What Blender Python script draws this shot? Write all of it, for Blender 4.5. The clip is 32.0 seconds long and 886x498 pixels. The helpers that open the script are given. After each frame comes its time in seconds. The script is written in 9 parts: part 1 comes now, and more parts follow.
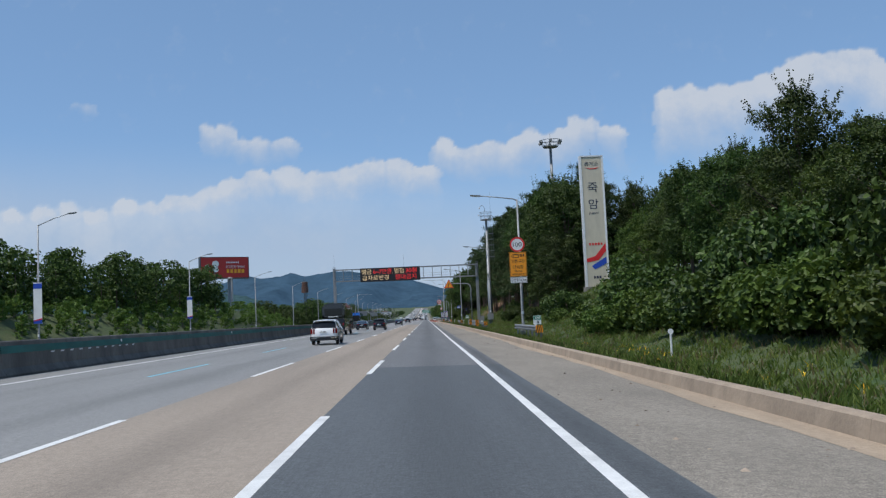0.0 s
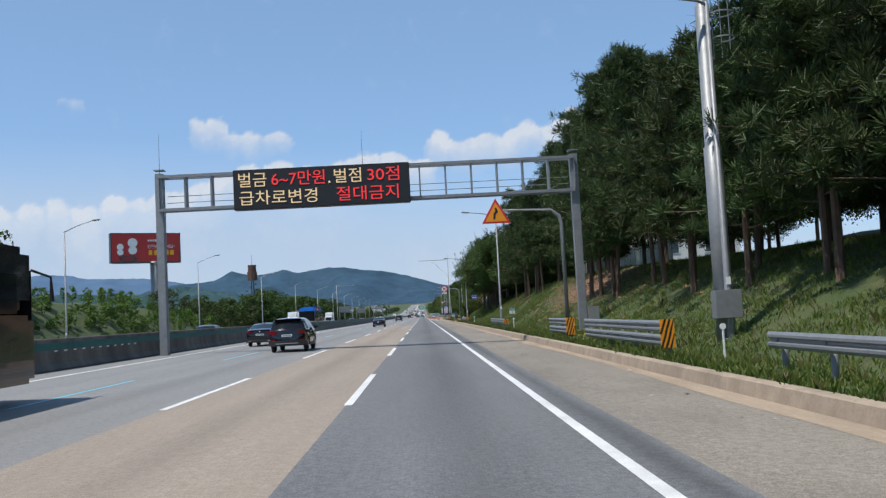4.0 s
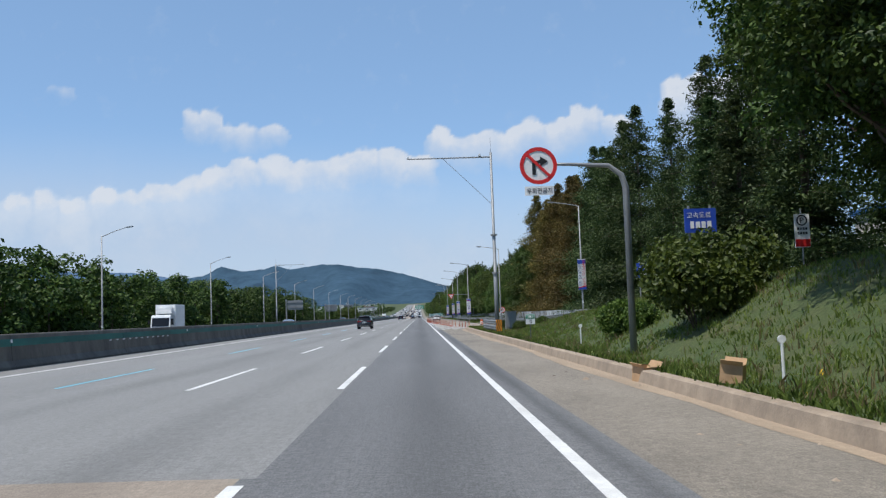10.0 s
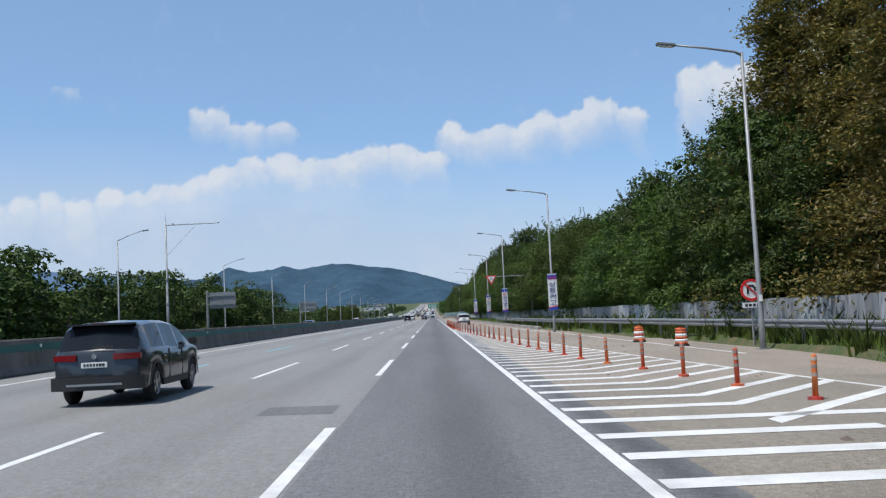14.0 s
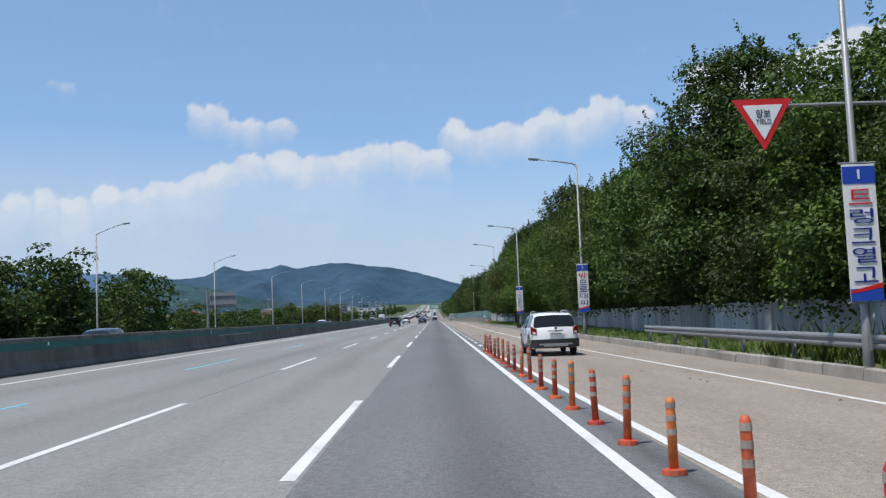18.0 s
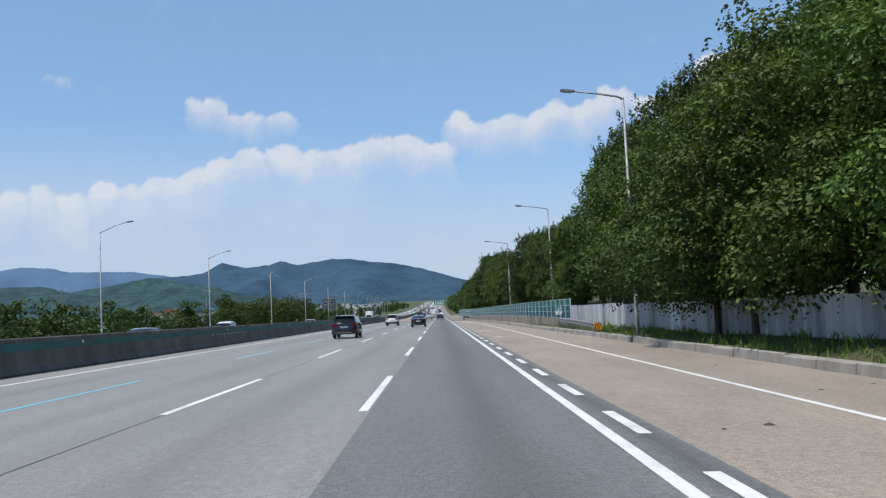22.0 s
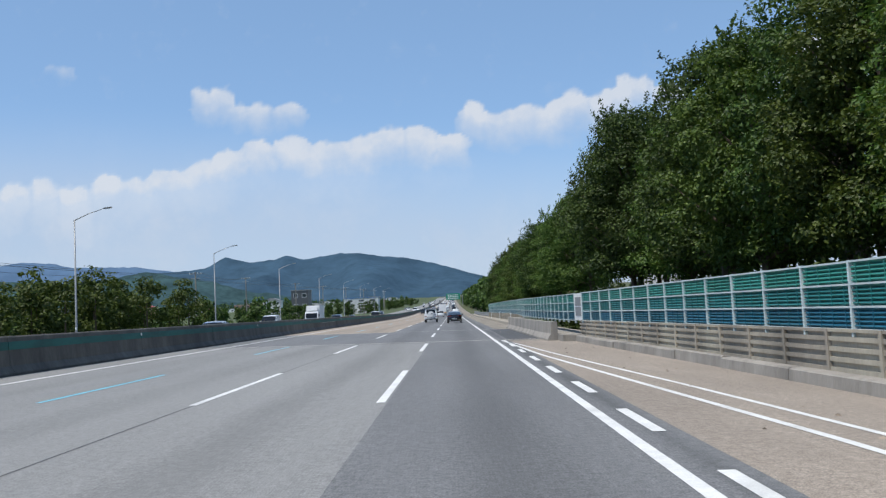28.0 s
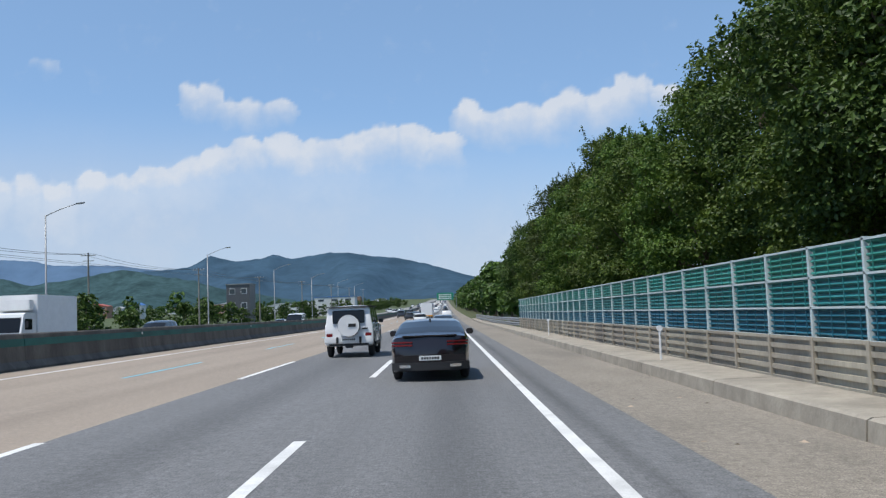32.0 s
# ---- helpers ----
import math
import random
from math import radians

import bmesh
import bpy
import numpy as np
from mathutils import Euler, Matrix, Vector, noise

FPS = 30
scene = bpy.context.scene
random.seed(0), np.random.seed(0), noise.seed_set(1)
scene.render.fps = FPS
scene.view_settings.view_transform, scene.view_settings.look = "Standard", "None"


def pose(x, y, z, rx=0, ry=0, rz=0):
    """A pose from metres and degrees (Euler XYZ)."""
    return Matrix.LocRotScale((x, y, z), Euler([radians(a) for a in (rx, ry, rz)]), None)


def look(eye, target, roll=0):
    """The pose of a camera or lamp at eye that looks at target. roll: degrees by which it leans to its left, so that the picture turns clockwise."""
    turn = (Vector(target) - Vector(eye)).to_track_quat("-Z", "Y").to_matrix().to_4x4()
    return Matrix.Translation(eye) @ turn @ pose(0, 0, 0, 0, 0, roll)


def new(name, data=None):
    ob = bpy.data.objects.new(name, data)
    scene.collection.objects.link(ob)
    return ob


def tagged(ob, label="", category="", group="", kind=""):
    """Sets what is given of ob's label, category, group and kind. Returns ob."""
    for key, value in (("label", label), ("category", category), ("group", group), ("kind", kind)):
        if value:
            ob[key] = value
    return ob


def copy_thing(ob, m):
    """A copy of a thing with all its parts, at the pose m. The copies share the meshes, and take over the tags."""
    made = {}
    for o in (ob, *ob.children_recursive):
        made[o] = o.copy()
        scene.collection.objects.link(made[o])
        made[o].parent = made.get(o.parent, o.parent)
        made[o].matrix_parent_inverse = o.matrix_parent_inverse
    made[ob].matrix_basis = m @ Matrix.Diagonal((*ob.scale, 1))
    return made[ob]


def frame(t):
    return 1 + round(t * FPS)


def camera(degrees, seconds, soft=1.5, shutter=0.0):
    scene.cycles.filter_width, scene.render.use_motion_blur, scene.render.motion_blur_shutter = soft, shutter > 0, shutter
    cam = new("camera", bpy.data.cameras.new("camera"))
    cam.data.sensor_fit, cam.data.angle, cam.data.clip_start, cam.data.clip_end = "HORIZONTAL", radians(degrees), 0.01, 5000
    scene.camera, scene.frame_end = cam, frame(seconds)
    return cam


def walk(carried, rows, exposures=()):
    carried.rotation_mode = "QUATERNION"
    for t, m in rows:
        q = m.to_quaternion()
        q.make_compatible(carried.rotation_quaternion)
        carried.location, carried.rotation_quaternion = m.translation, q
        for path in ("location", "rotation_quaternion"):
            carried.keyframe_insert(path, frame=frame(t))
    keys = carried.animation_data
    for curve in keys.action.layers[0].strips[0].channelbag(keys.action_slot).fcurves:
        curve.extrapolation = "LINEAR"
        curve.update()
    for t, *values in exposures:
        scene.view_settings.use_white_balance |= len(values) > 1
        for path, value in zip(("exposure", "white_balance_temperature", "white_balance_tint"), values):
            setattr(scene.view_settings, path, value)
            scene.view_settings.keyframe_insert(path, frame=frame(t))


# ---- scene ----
# ---- camera: seconds, x, y, yaw, pitch, roll ----
CROSSFALL = 0.0160
EYE = 1.607
cam = camera(52.67, 32.0, soft=1.3)
PATH = [
    (0.0, -0.032, -6.72, -1.08, 4.37, 2.55),
    (1.0, -0.286, 16.99, -0.83, 4.19, 2.10),
    (2.0, -0.436, 38.11, -0.77, 4.21, 2.66),
    (3.0, -0.408, 60.96, -0.89, 4.17, 3.20),
    (3.5, -0.367, 72.58, -1.15, 4.10, 3.27),
    (5.5, -0.329, 115.29, -1.57, 4.31, 2.59),
    (6.0, -0.257, 127.40, -1.54, 4.30, 2.60),
    (7.0, -0.148, 151.31, -1.67, 4.19, 2.27),
    (7.5, -0.096, 162.80, -1.65, 4.12, 2.16),
    (8.0, -0.032, 173.71, -1.55, 4.26, 2.14),
    (8.5, 0.016, 185.56, -1.53, 4.34, 1.90),
    (9.0, 0.069, 197.75, -1.35, 4.17, 2.68),
    (9.5, -0.008, 209.81, -1.40, 3.84, 2.29),
    (10.0, 0.024, 219.78, -1.49, 4.19, 2.06),
    (10.5, 0.035, 231.06, -1.32, 4.16, 2.26),
    (11.0, 0.048, 243.34, -1.14, 4.12, 2.58),
    (11.5, -0.032, 255.64, -1.07, 3.95, 2.62),
    (12.0, 0.002, 267.44, -0.97, 3.99, 2.72),
    (12.5, -0.076, 278.79, -1.09, 4.27, 2.40),
    (13.0, -0.078, 291.35, -0.88, 4.05, 2.98),
    (13.5, -0.166, 303.35, -0.77, 4.04, 2.93),
    (14.0, -0.224, 315.27, -0.66, 4.19, 2.79),
    (14.5, -0.219, 327.86, -0.47, 4.08, 2.96),
    (16.5, -0.227, 375.57, -0.45, 4.16, 2.73),
    (17.0, -0.129, 387.01, -0.51, 4.31, 2.51),
    (17.5, -0.216, 398.43, -0.54, 4.26, 2.34),
    (18.0, -0.256, 410.88, -0.54, 4.29, 2.43),
    (18.5, -0.295, 423.20, -0.53, 4.26, 2.69),
    (19.0, -0.432, 434.85, -0.71, 4.08, 2.72),
    (19.5, -0.399, 446.28, -0.75, 4.23, 2.72),
    (20.0, -0.396, 458.91, -0.55, 4.17, 2.94),
    (20.5, -0.376, 469.00, -0.57, 4.43, 2.76),
    (21.0, -0.358, 481.49, -0.46, 4.37, 2.90),
    (21.5, -0.405, 493.62, -0.32, 4.23, 2.93),
    (22.0, -0.432, 504.71, -0.23, 4.11, 2.78),
    (22.5, -0.345, 516.45, -0.05, 4.13, 3.23),
    (23.0, -0.319, 526.64, -0.17, 4.07, 2.47),
    (23.5, -0.239, 538.79, -0.06, 4.14, 2.76),
    (24.0, -0.157, 550.97, -0.10, 3.94, 3.00),
    (24.5, -0.179, 562.34, -0.05, 3.91, 2.75),
    (25.0, -0.177, 574.08, 0.14, 3.97, 2.58),
    (25.5, -0.127, 585.53, 0.18, 4.11, 2.73),
    (27.5, -0.498, 633.18, 0.74, 3.91, 3.09),
    (28.0, -0.428, 643.83, 0.63, 3.96, 2.72),
    (28.5, -0.435, 655.60, 0.63, 3.86, 3.21),
    (29.0, -0.282, 665.26, 0.57, 4.14, 2.96),
    (30.0, -0.204, 688.00, 0.57, 4.13, 3.46),
    (31.0, 0.009, 709.80, 0.30, 4.36, 3.25),
    (31.5, 0.071, 722.93, 0.34, 4.15, 3.26),
    (32.0, 0.137, 736.95, 0.17, 4.09, 2.25),
]
walk(cam, [(t, pose(x, y, EYE - CROSSFALL * x, 90 + p, r, w)) for t, x, y, w, p, r in PATH], ((0.0, -0.32, 6250, 10), (1.6, -0.34, 6200, 10), (3.0, -0.04, 6450, 10), (32.0, -0.04, 6450, 10)))

# ---- sky, sun ----
SUN_DIR = Vector((0.34, 0.25, -1.0)).normalized()
world = bpy.data.worlds.new("sky")
scene.world = world
world.use_nodes = True
wt = world.node_tree
sky = wt.nodes.new("ShaderNodeTexSky")
sky.sky_type = "NISHITA"
sky.sun_disc = False
sky.sun_elevation = math.asin(-SUN_DIR.z)
sky.sun_rotation = math.atan2(-SUN_DIR.x, -SUN_DIR.y)
sky.altitude, sky.air_density, sky.dust_density, sky.ozone_density = 2200, 1.15, 0.1, 5.0
bg = wt.nodes["Background"]
bg.inputs["Strength"].default_value = 0.15
haze = wt.nodes.new("ShaderNodeMix")
haze.data_type = "RGBA"
haze.inputs["Factor"].default_value = 0.42
haze.inputs["B"].default_value = (2.2, 3.6, 5.45, 1)
wt.links.new(sky.outputs[0], haze.inputs["A"])
wt.links.new(haze.outputs["Result"], bg.inputs["Color"])
sun = new("sun", bpy.data.lights.new("sun", "SUN"))
sun.data.energy, sun.data.angle, sun.data.color = 4.7, radians(0.53), (1.0, 0.95, 0.88)
sun.matrix_world = look((0, 0, 60), Vector((0, 0, 60)) + SUN_DIR)
scene.view_settings.exposure = 0.0

# ---- materials ----
def mat(name, color, rough=0.6, metal=0.0, var=0.0, scale=3.0, bump=0.0, bscale=40.0, color2=None, spec=0.5, island=0.0, objvar=0.0,
        stain=0.0, stretch=(1, 1, 1), coat=0.0, grain=0.0, tracks=()):
    m = bpy.data.materials.new(name)
    m.use_nodes = True
    nt = m.node_tree
    N, L = nt.nodes, nt.links
    b = N["Principled BSDF"]
    b.inputs["Roughness"].default_value, b.inputs["Metallic"].default_value = rough, metal
    b.inputs["Specular IOR Level"].default_value = spec
    b.inputs["Coat Weight"].default_value = coat
    c = (*color, 1)
    b.inputs["Base Color"].default_value = c
    if var or color2 or bump or stain or island or objvar:
        tc = N.new("ShaderNodeTexCoord")
        mp = N.new("ShaderNodeMapping")
        mp.inputs["Scale"].default_value = stretch
        L.new(tc.outputs["Object"], mp.inputs["Vector"])
        n1 = N.new("ShaderNodeTexNoise")
        n1.inputs["Scale"].default_value, n1.inputs["Detail"].default_value, n1.inputs["Roughness"].default_value = scale, 6, 0.65
        L.new(mp.outputs[0], n1.inputs["Vector"])
        mix = N.new("ShaderNodeMix")
        mix.data_type = "RGBA"
        d = color2 or tuple(max(0, x * (1 - var)) for x in color)
        e = color if color2 else tuple(min(1, x * (1 + var)) for x in color)
        mix.inputs["A"].default_value, mix.inputs["B"].default_value = (*d, 1), (*e, 1)
        ramp = N.new("ShaderNodeMapRange")
        ramp.inputs["From Min"].default_value, ramp.inputs["From Max"].default_value = 0.32, 0.68
        L.new(n1.outputs["Fac"], ramp.inputs["Value"])
        L.new(ramp.outputs[0], mix.inputs["Factor"])
        out = mix.outputs["Result"]
        n2 = N.new("ShaderNodeTexNoise")
        n2.inputs["Scale"].default_value, n2.inputs["Detail"].default_value = bscale, 5
        L.new(mp.outputs[0], n2.inputs["Vector"])
        g = N.new("ShaderNodeHueSaturation")
        L.new(out, g.inputs["Color"])
        v = N.new("ShaderNodeMapRange")
        v.inputs["To Min"].default_value, v.inputs["To Max"].default_value = 1 - 0.8 * max(var, 0.1), 1 + 0.8 * max(var, 0.1)
        L.new(n2.outputs["Fac"], v.inputs["Value"])
        val = v.outputs[0]
        for src, amount in (("island", island), ("object", objvar)):
            if amount:
                if src == "island":
                    q = N.new("ShaderNodeNewGeometry").outputs["Random Per Island"]
                else:
                    q = N.new("ShaderNodeObjectInfo").outputs["Random"]
                r = N.new("ShaderNodeMapRange")
                r.inputs["To Min"].default_value, r.inputs["To Max"].default_value = 1 - amount, 1 + amount
                L.new(q, r.inputs["Value"])
                mu = N.new("ShaderNodeMath")
                mu.operation = "MULTIPLY"
                L.new(val, mu.inputs[0])
                L.new(r.outputs[0], mu.inputs[1])
                val = mu.outputs[0]
                if src == "object":
                    h = N.new("ShaderNodeMapRange")
                    h.inputs["To Min"].default_value, h.inputs["To Max"].default_value = 0.5 - 0.06 * amount, 0.5 + 0.06 * amount
                    L.new(q, h.inputs["Value"])
                    L.new(h.outputs[0], g.inputs["Hue"])
        L.new(val, g.inputs["Value"])
        out = g.outputs["Color"]
        if grain:
            # stones in the surface, two sizes
            for gs, gd in ((55.0, 2), (11.0, 4)):
                n4 = N.new("ShaderNodeTexNoise")
                n4.inputs["Scale"].default_value, n4.inputs["Detail"].default_value = gs, gd
                L.new(tc.outputs["Object"], n4.inputs["Vector"])
                r4 = N.new("ShaderNodeMapRange")
                r4.inputs["From Min"].default_value, r4.inputs["From Max"].default_value = 0.3, 0.7
                r4.inputs["To Min"].default_value, r4.inputs["To Max"].default_value = 1 - grain, 1 + grain
                L.new(n4.outputs["Fac"], r4.inputs["Value"])
                h4 = N.new("ShaderNodeHueSaturation")
                L.new(out, h4.inputs["Color"])
                L.new(r4.outputs[0], h4.inputs["Value"])
                out = h4.outputs["Color"]
                grain *= 0.45
        if tracks:
            # oil-dark band along the middle of each lane
            sp = N.new("ShaderNodeSeparateXYZ")
            L.new(tc.outputs["Object"], sp.inputs[0])
            for cx, half, dark in tracks:
                a5 = N.new("ShaderNodeMath")
                a5.operation = "SUBTRACT"
                L.new(sp.outputs["X"], a5.inputs[0])
                a5.inputs[1].default_value = cx
                b5 = N.new("ShaderNodeMath")
                b5.operation = "ABSOLUTE"
                L.new(a5.outputs[0], b5.inputs[0])
                w5 = N.new("ShaderNodeMath")
                w5.operation = "MULTIPLY_ADD"
                L.new(n1.outputs["Fac"], w5.inputs[0])
                w5.inputs[1].default_value = 0.5
                L.new(b5.outputs[0], w5.inputs[2])
                r5 = N.new("ShaderNodeMapRange")
                r5.interpolation_type = "SMOOTHSTEP"
                r5.inputs["From Min"].default_value, r5.inputs["From Max"].default_value = 0.2, half + 0.25
                r5.inputs["To Min"].default_value, r5.inputs["To Max"].default_value = dark, 1.0
                L.new(w5.outputs[0], r5.inputs["Value"])
                h5 = N.new("ShaderNodeHueSaturation")
                L.new(out, h5.inputs["Color"])
                L.new(r5.outputs[0], h5.inputs["Value"])
                out = h5.outputs["Color"]
        if stain:
            n3 = N.new("ShaderNodeTexNoise")
            n3.inputs["Scale"].default_value, n3.inputs["Detail"].default_value = scale * 0.35, 8
            L.new(mp.outputs[0], n3.inputs["Vector"])
            r3 = N.new("ShaderNodeMapRange")
            r3.inputs["From Min"].default_value, r3.inputs["From Max"].default_value = 0.5, 0.72
            r3.inputs["To Max"].default_value = stain
            L.new(n3.outputs["Fac"], r3.inputs["Value"])
            m3 = N.new("ShaderNodeMix")
            m3.data_type = "RGBA"
            m3.inputs["B"].default_value = (0.05, 0.045, 0.04, 1)
            L.new(r3.outputs[0], m3.inputs["Factor"])
            L.new(out, m3.inputs["A"])
            out = m3.outputs["Result"]
        L.new(out, b.inputs["Base Color"])
        if bump:
            bp = N.new("ShaderNodeBump")
            bp.inputs["Strength"].default_value, bp.inputs["Distance"].default_value = bump, 0.02
            L.new(n2.outputs["Fac"], bp.inputs["Height"])
            L.new(bp.outputs[0], b.inputs["Normal"])
    return m


def leaf_mat(name, a, b2, trans=0.35):
    m = bpy.data.materials.new(name)
    m.use_nodes = True
    nt = m.node_tree
    N, L = nt.nodes, nt.links
    N.remove(N["Principled BSDF"])
    mix = N.new("ShaderNodeMix")
    mix.data_type = "RGBA"
    mix.inputs["A"].default_value, mix.inputs["B"].default_value = (*a, 1), (*b2, 1)
    L.new(N.new("ShaderNodeNewGeometry").outputs["Random Per Island"], mix.inputs["Factor"])
    hs = N.new("ShaderNodeHueSaturation")
    oi = N.new("ShaderNodeObjectInfo")
    for key, lo, hi in (("Value", 0.72, 1.25), ("Hue", 0.478, 0.512)):
        r = N.new("ShaderNodeMapRange")
        r.inputs["To Min"].default_value, r.inputs["To Max"].default_value = lo, hi
        L.new(oi.outputs["Random"], r.inputs["Value"])
        L.new(r.outputs[0], hs.inputs[key])
    L.new(mix.outputs["Result"], hs.inputs["Color"])
    d, t, g, s1, s2 = (N.new("ShaderNodeBsdfDiffuse"), N.new("ShaderNodeBsdfTranslucent"), N.new("ShaderNodeBsdfGlossy"),
                       N.new("ShaderNodeMixShader"), N.new("ShaderNodeMixShader"))
    L.new(hs.outputs[0], d.inputs["Color"])
    L.new(hs.outputs[0], t.inputs["Color"])
    g.inputs["Roughness"].default_value = 0.55
    s1.inputs[0].default_value, s2.inputs[0].default_value = trans, 0.025
    L.new(d.outputs[0], s1.inputs[1])
    L.new(t.outputs[0], s1.inputs[2])
    L.new(s1.outputs[0], s2.inputs[1])
    L.new(g.outputs[0], s2.inputs[2])
    L.new(s2.outputs[0], N["Material Output"].inputs[0])
    return m


M = {}
M["asphalt"] = mat("asphalt", (0.135, 0.137, 0.139), 0.85, var=0.12, scale=0.5, bump=0.5, bscale=28, stretch=(1, 0.1, 1), grain=0.42, tracks=((0.15, 0.9, 0.74), (-3.55, 0.9, 0.8), (2.1, 0.3, 0.62)))
M["asphalt_dark"] = mat("asphalt_dark", (0.065, 0.067, 0.07), 0.85, var=0.2, scale=0.8, bump=0.6, bscale=24, stretch=(1, 0.3, 1), grain=0.35)
M["asphalt_grey"] = mat("asphalt_grey", (0.205, 0.204, 0.197), 0.85, var=0.12, scale=0.4, bump=0.4, bscale=28, stretch=(1, 0.08, 1), grain=0.28, tracks=((-3.55, 0.9, 0.85), (-7.1, 0.9, 0.85), (-10.8, 0.9, 0.88)))
M["tan_road"] = mat("tan_road", (0.275, 0.228, 0.18), 0.85, var=0.1, scale=0.5, bump=0.4, bscale=26, stretch=(1, 0.08, 1), stain=0.08, grain=0.26, tracks=((-3.55, 0.8, 0.82), (-7.1, 0.8, 0.86), (-10.8, 0.8, 0.88)))
M["tan_shoulder"] = mat("tan_shoulder", (0.218, 0.192, 0.156), 0.88, var=0.14, scale=0.6, bump=0.5, bscale=18, stain=0.35, stretch=(1, 0.35, 1), grain=0.42)
M["tan_ramp"] = mat("tan_ramp", (0.262, 0.222, 0.182), 0.88, var=0.12, scale=0.6, bump=0.5, bscale=18, stain=0.22, stretch=(1, 0.25, 1), grain=0.4)
M["paint_white"] = mat("paint_white", (0.66, 0.66, 0.64), 0.6, var=0.1, scale=2, bump=0.2, stain=0.25, grain=0.1)
M["paint_blue"] = mat("paint_blue", (0.13, 0.46, 0.58), 0.6, var=0.15, scale=6)
M["paint_yellow"] = mat("paint_yellow", (0.62, 0.42, 0.06), 0.6, var=0.15, scale=6)
M["concrete"] = mat("concrete", (0.27, 0.25, 0.22), 0.9, var=0.2, scale=1.4, bump=0.5, bscale=16, stain=0.55, stretch=(1, 1, 0.35))
M["concrete_dark"] = mat("concrete_dark", (0.125, 0.116, 0.102), 0.9, var=0.35, scale=0.9, bump=0.4, bscale=14, stain=0.7, stretch=(1, 1, 0.3))
M["gutter"] = mat("gutter", (0.33, 0.255, 0.18), 0.92, var=0.16, scale=1.2, bump=0.3, bscale=14, stain=0.25, stretch=(1, 0.25, 1), grain=0.2)
M["kerb"] = mat("kerb", (0.33, 0.26, 0.19), 0.9, var=0.18, scale=2.0, bump=0.4, bscale=18, stain=0.3)
M["grass"] = mat("grass", (0.034, 0.064, 0.014), 0.95, var=0.4, scale=0.7, bump=1.0, bscale=7, color2=(0.072, 0.08, 0.028), grain=0.6)
M["galv"] = mat("galv", (0.25, 0.258, 0.262), 0.5, 0.3, var=0.1, scale=5, stain=0.15)
M["galv_old"] = mat("galv_old", (0.24, 0.247, 0.247), 0.6, 0.2, var=0.15, scale=3, stain=0.45, stretch=(1, 1, 0.25))
M["steel_dark"] = mat("steel_dark", (0.12, 0.12, 0.125), 0.5, 0.6, var=0.1)
M["white_metal"] = mat("white_metal", (0.72, 0.72, 0.71), 0.4, 0.0, var=0.05, stain=0.1)
M["black"] = mat("black", (0.012, 0.012, 0.013), 0.5)
M["rubber"] = mat("rubber", (0.02, 0.02, 0.021), 0.8, var=0.2)
M["yellow_sheet"] = mat("yellow_sheet", (0.85, 0.38, 0.012), 0.45, var=0.05)
M["orange_sheet"] = mat("orange_sheet", (0.82, 0.30, 0.01), 0.45, var=0.05)
M["white_sheet"] = mat("white_sheet", (0.78, 0.78, 0.77), 0.5, var=0.04, stain=0.06)
M["red_sheet"] = mat("red_sheet", (0.62, 0.02, 0.02), 0.5, var=0.05)
M["blue_sheet"] = mat("blue_sheet", (0.02, 0.07, 0.42), 0.5, var=0.05)
M["green_sheet"] = mat("green_sheet", (0.01, 0.22, 0.13), 0.5, var=0.05)
M["post_orange"] = mat("post_orange", (0.5, 0.085, 0.03), 0.6, var=0.25, scale=8, stain=0.6, objvar=0.3)
M["bark"] = mat("bark", (0.10, 0.075, 0.055), 0.95, var=0.3, scale=6, bump=1, bscale=14, stretch=(1, 1, 0.25))
M["pine_bark"] = mat("pine_bark", (0.13, 0.085, 0.06), 0.95, var=0.3, scale=6, bump=1, bscale=14, stretch=(1, 1, 0.25))
M["leaf"] = leaf_mat("leaf", (0.016, 0.036, 0.008), (0.074, 0.122, 0.02), 0.24)
M["leaf_light"] = leaf_mat("leaf_light", (0.03, 0.064, 0.01), (0.1, 0.155, 0.022), 0.3)
M["needle"] = leaf_mat("needle", (0.02, 0.042, 0.015), (0.078, 0.112, 0.034), 0.2)
M["needle_warm"] = leaf_mat("needle_warm", (0.055, 0.062, 0.017), (0.2, 0.15, 0.036), 0.28)
M["blade"] = leaf_mat("blade", (0.085, 0.16, 0.026), (0.22, 0.29, 0.06), 0.45)
M["creeper"] = leaf_mat("creeper", (0.045, 0.1, 0.016), (0.13, 0.2, 0.03), 0.35)
M["blade_dry"] = leaf_mat("blade_dry", (0.14, 0.13, 0.05), (0.24, 0.2, 0.09), 0.3)
M["flower"] = mat("flower", (0.8, 0.5, 0.02), 0.7)


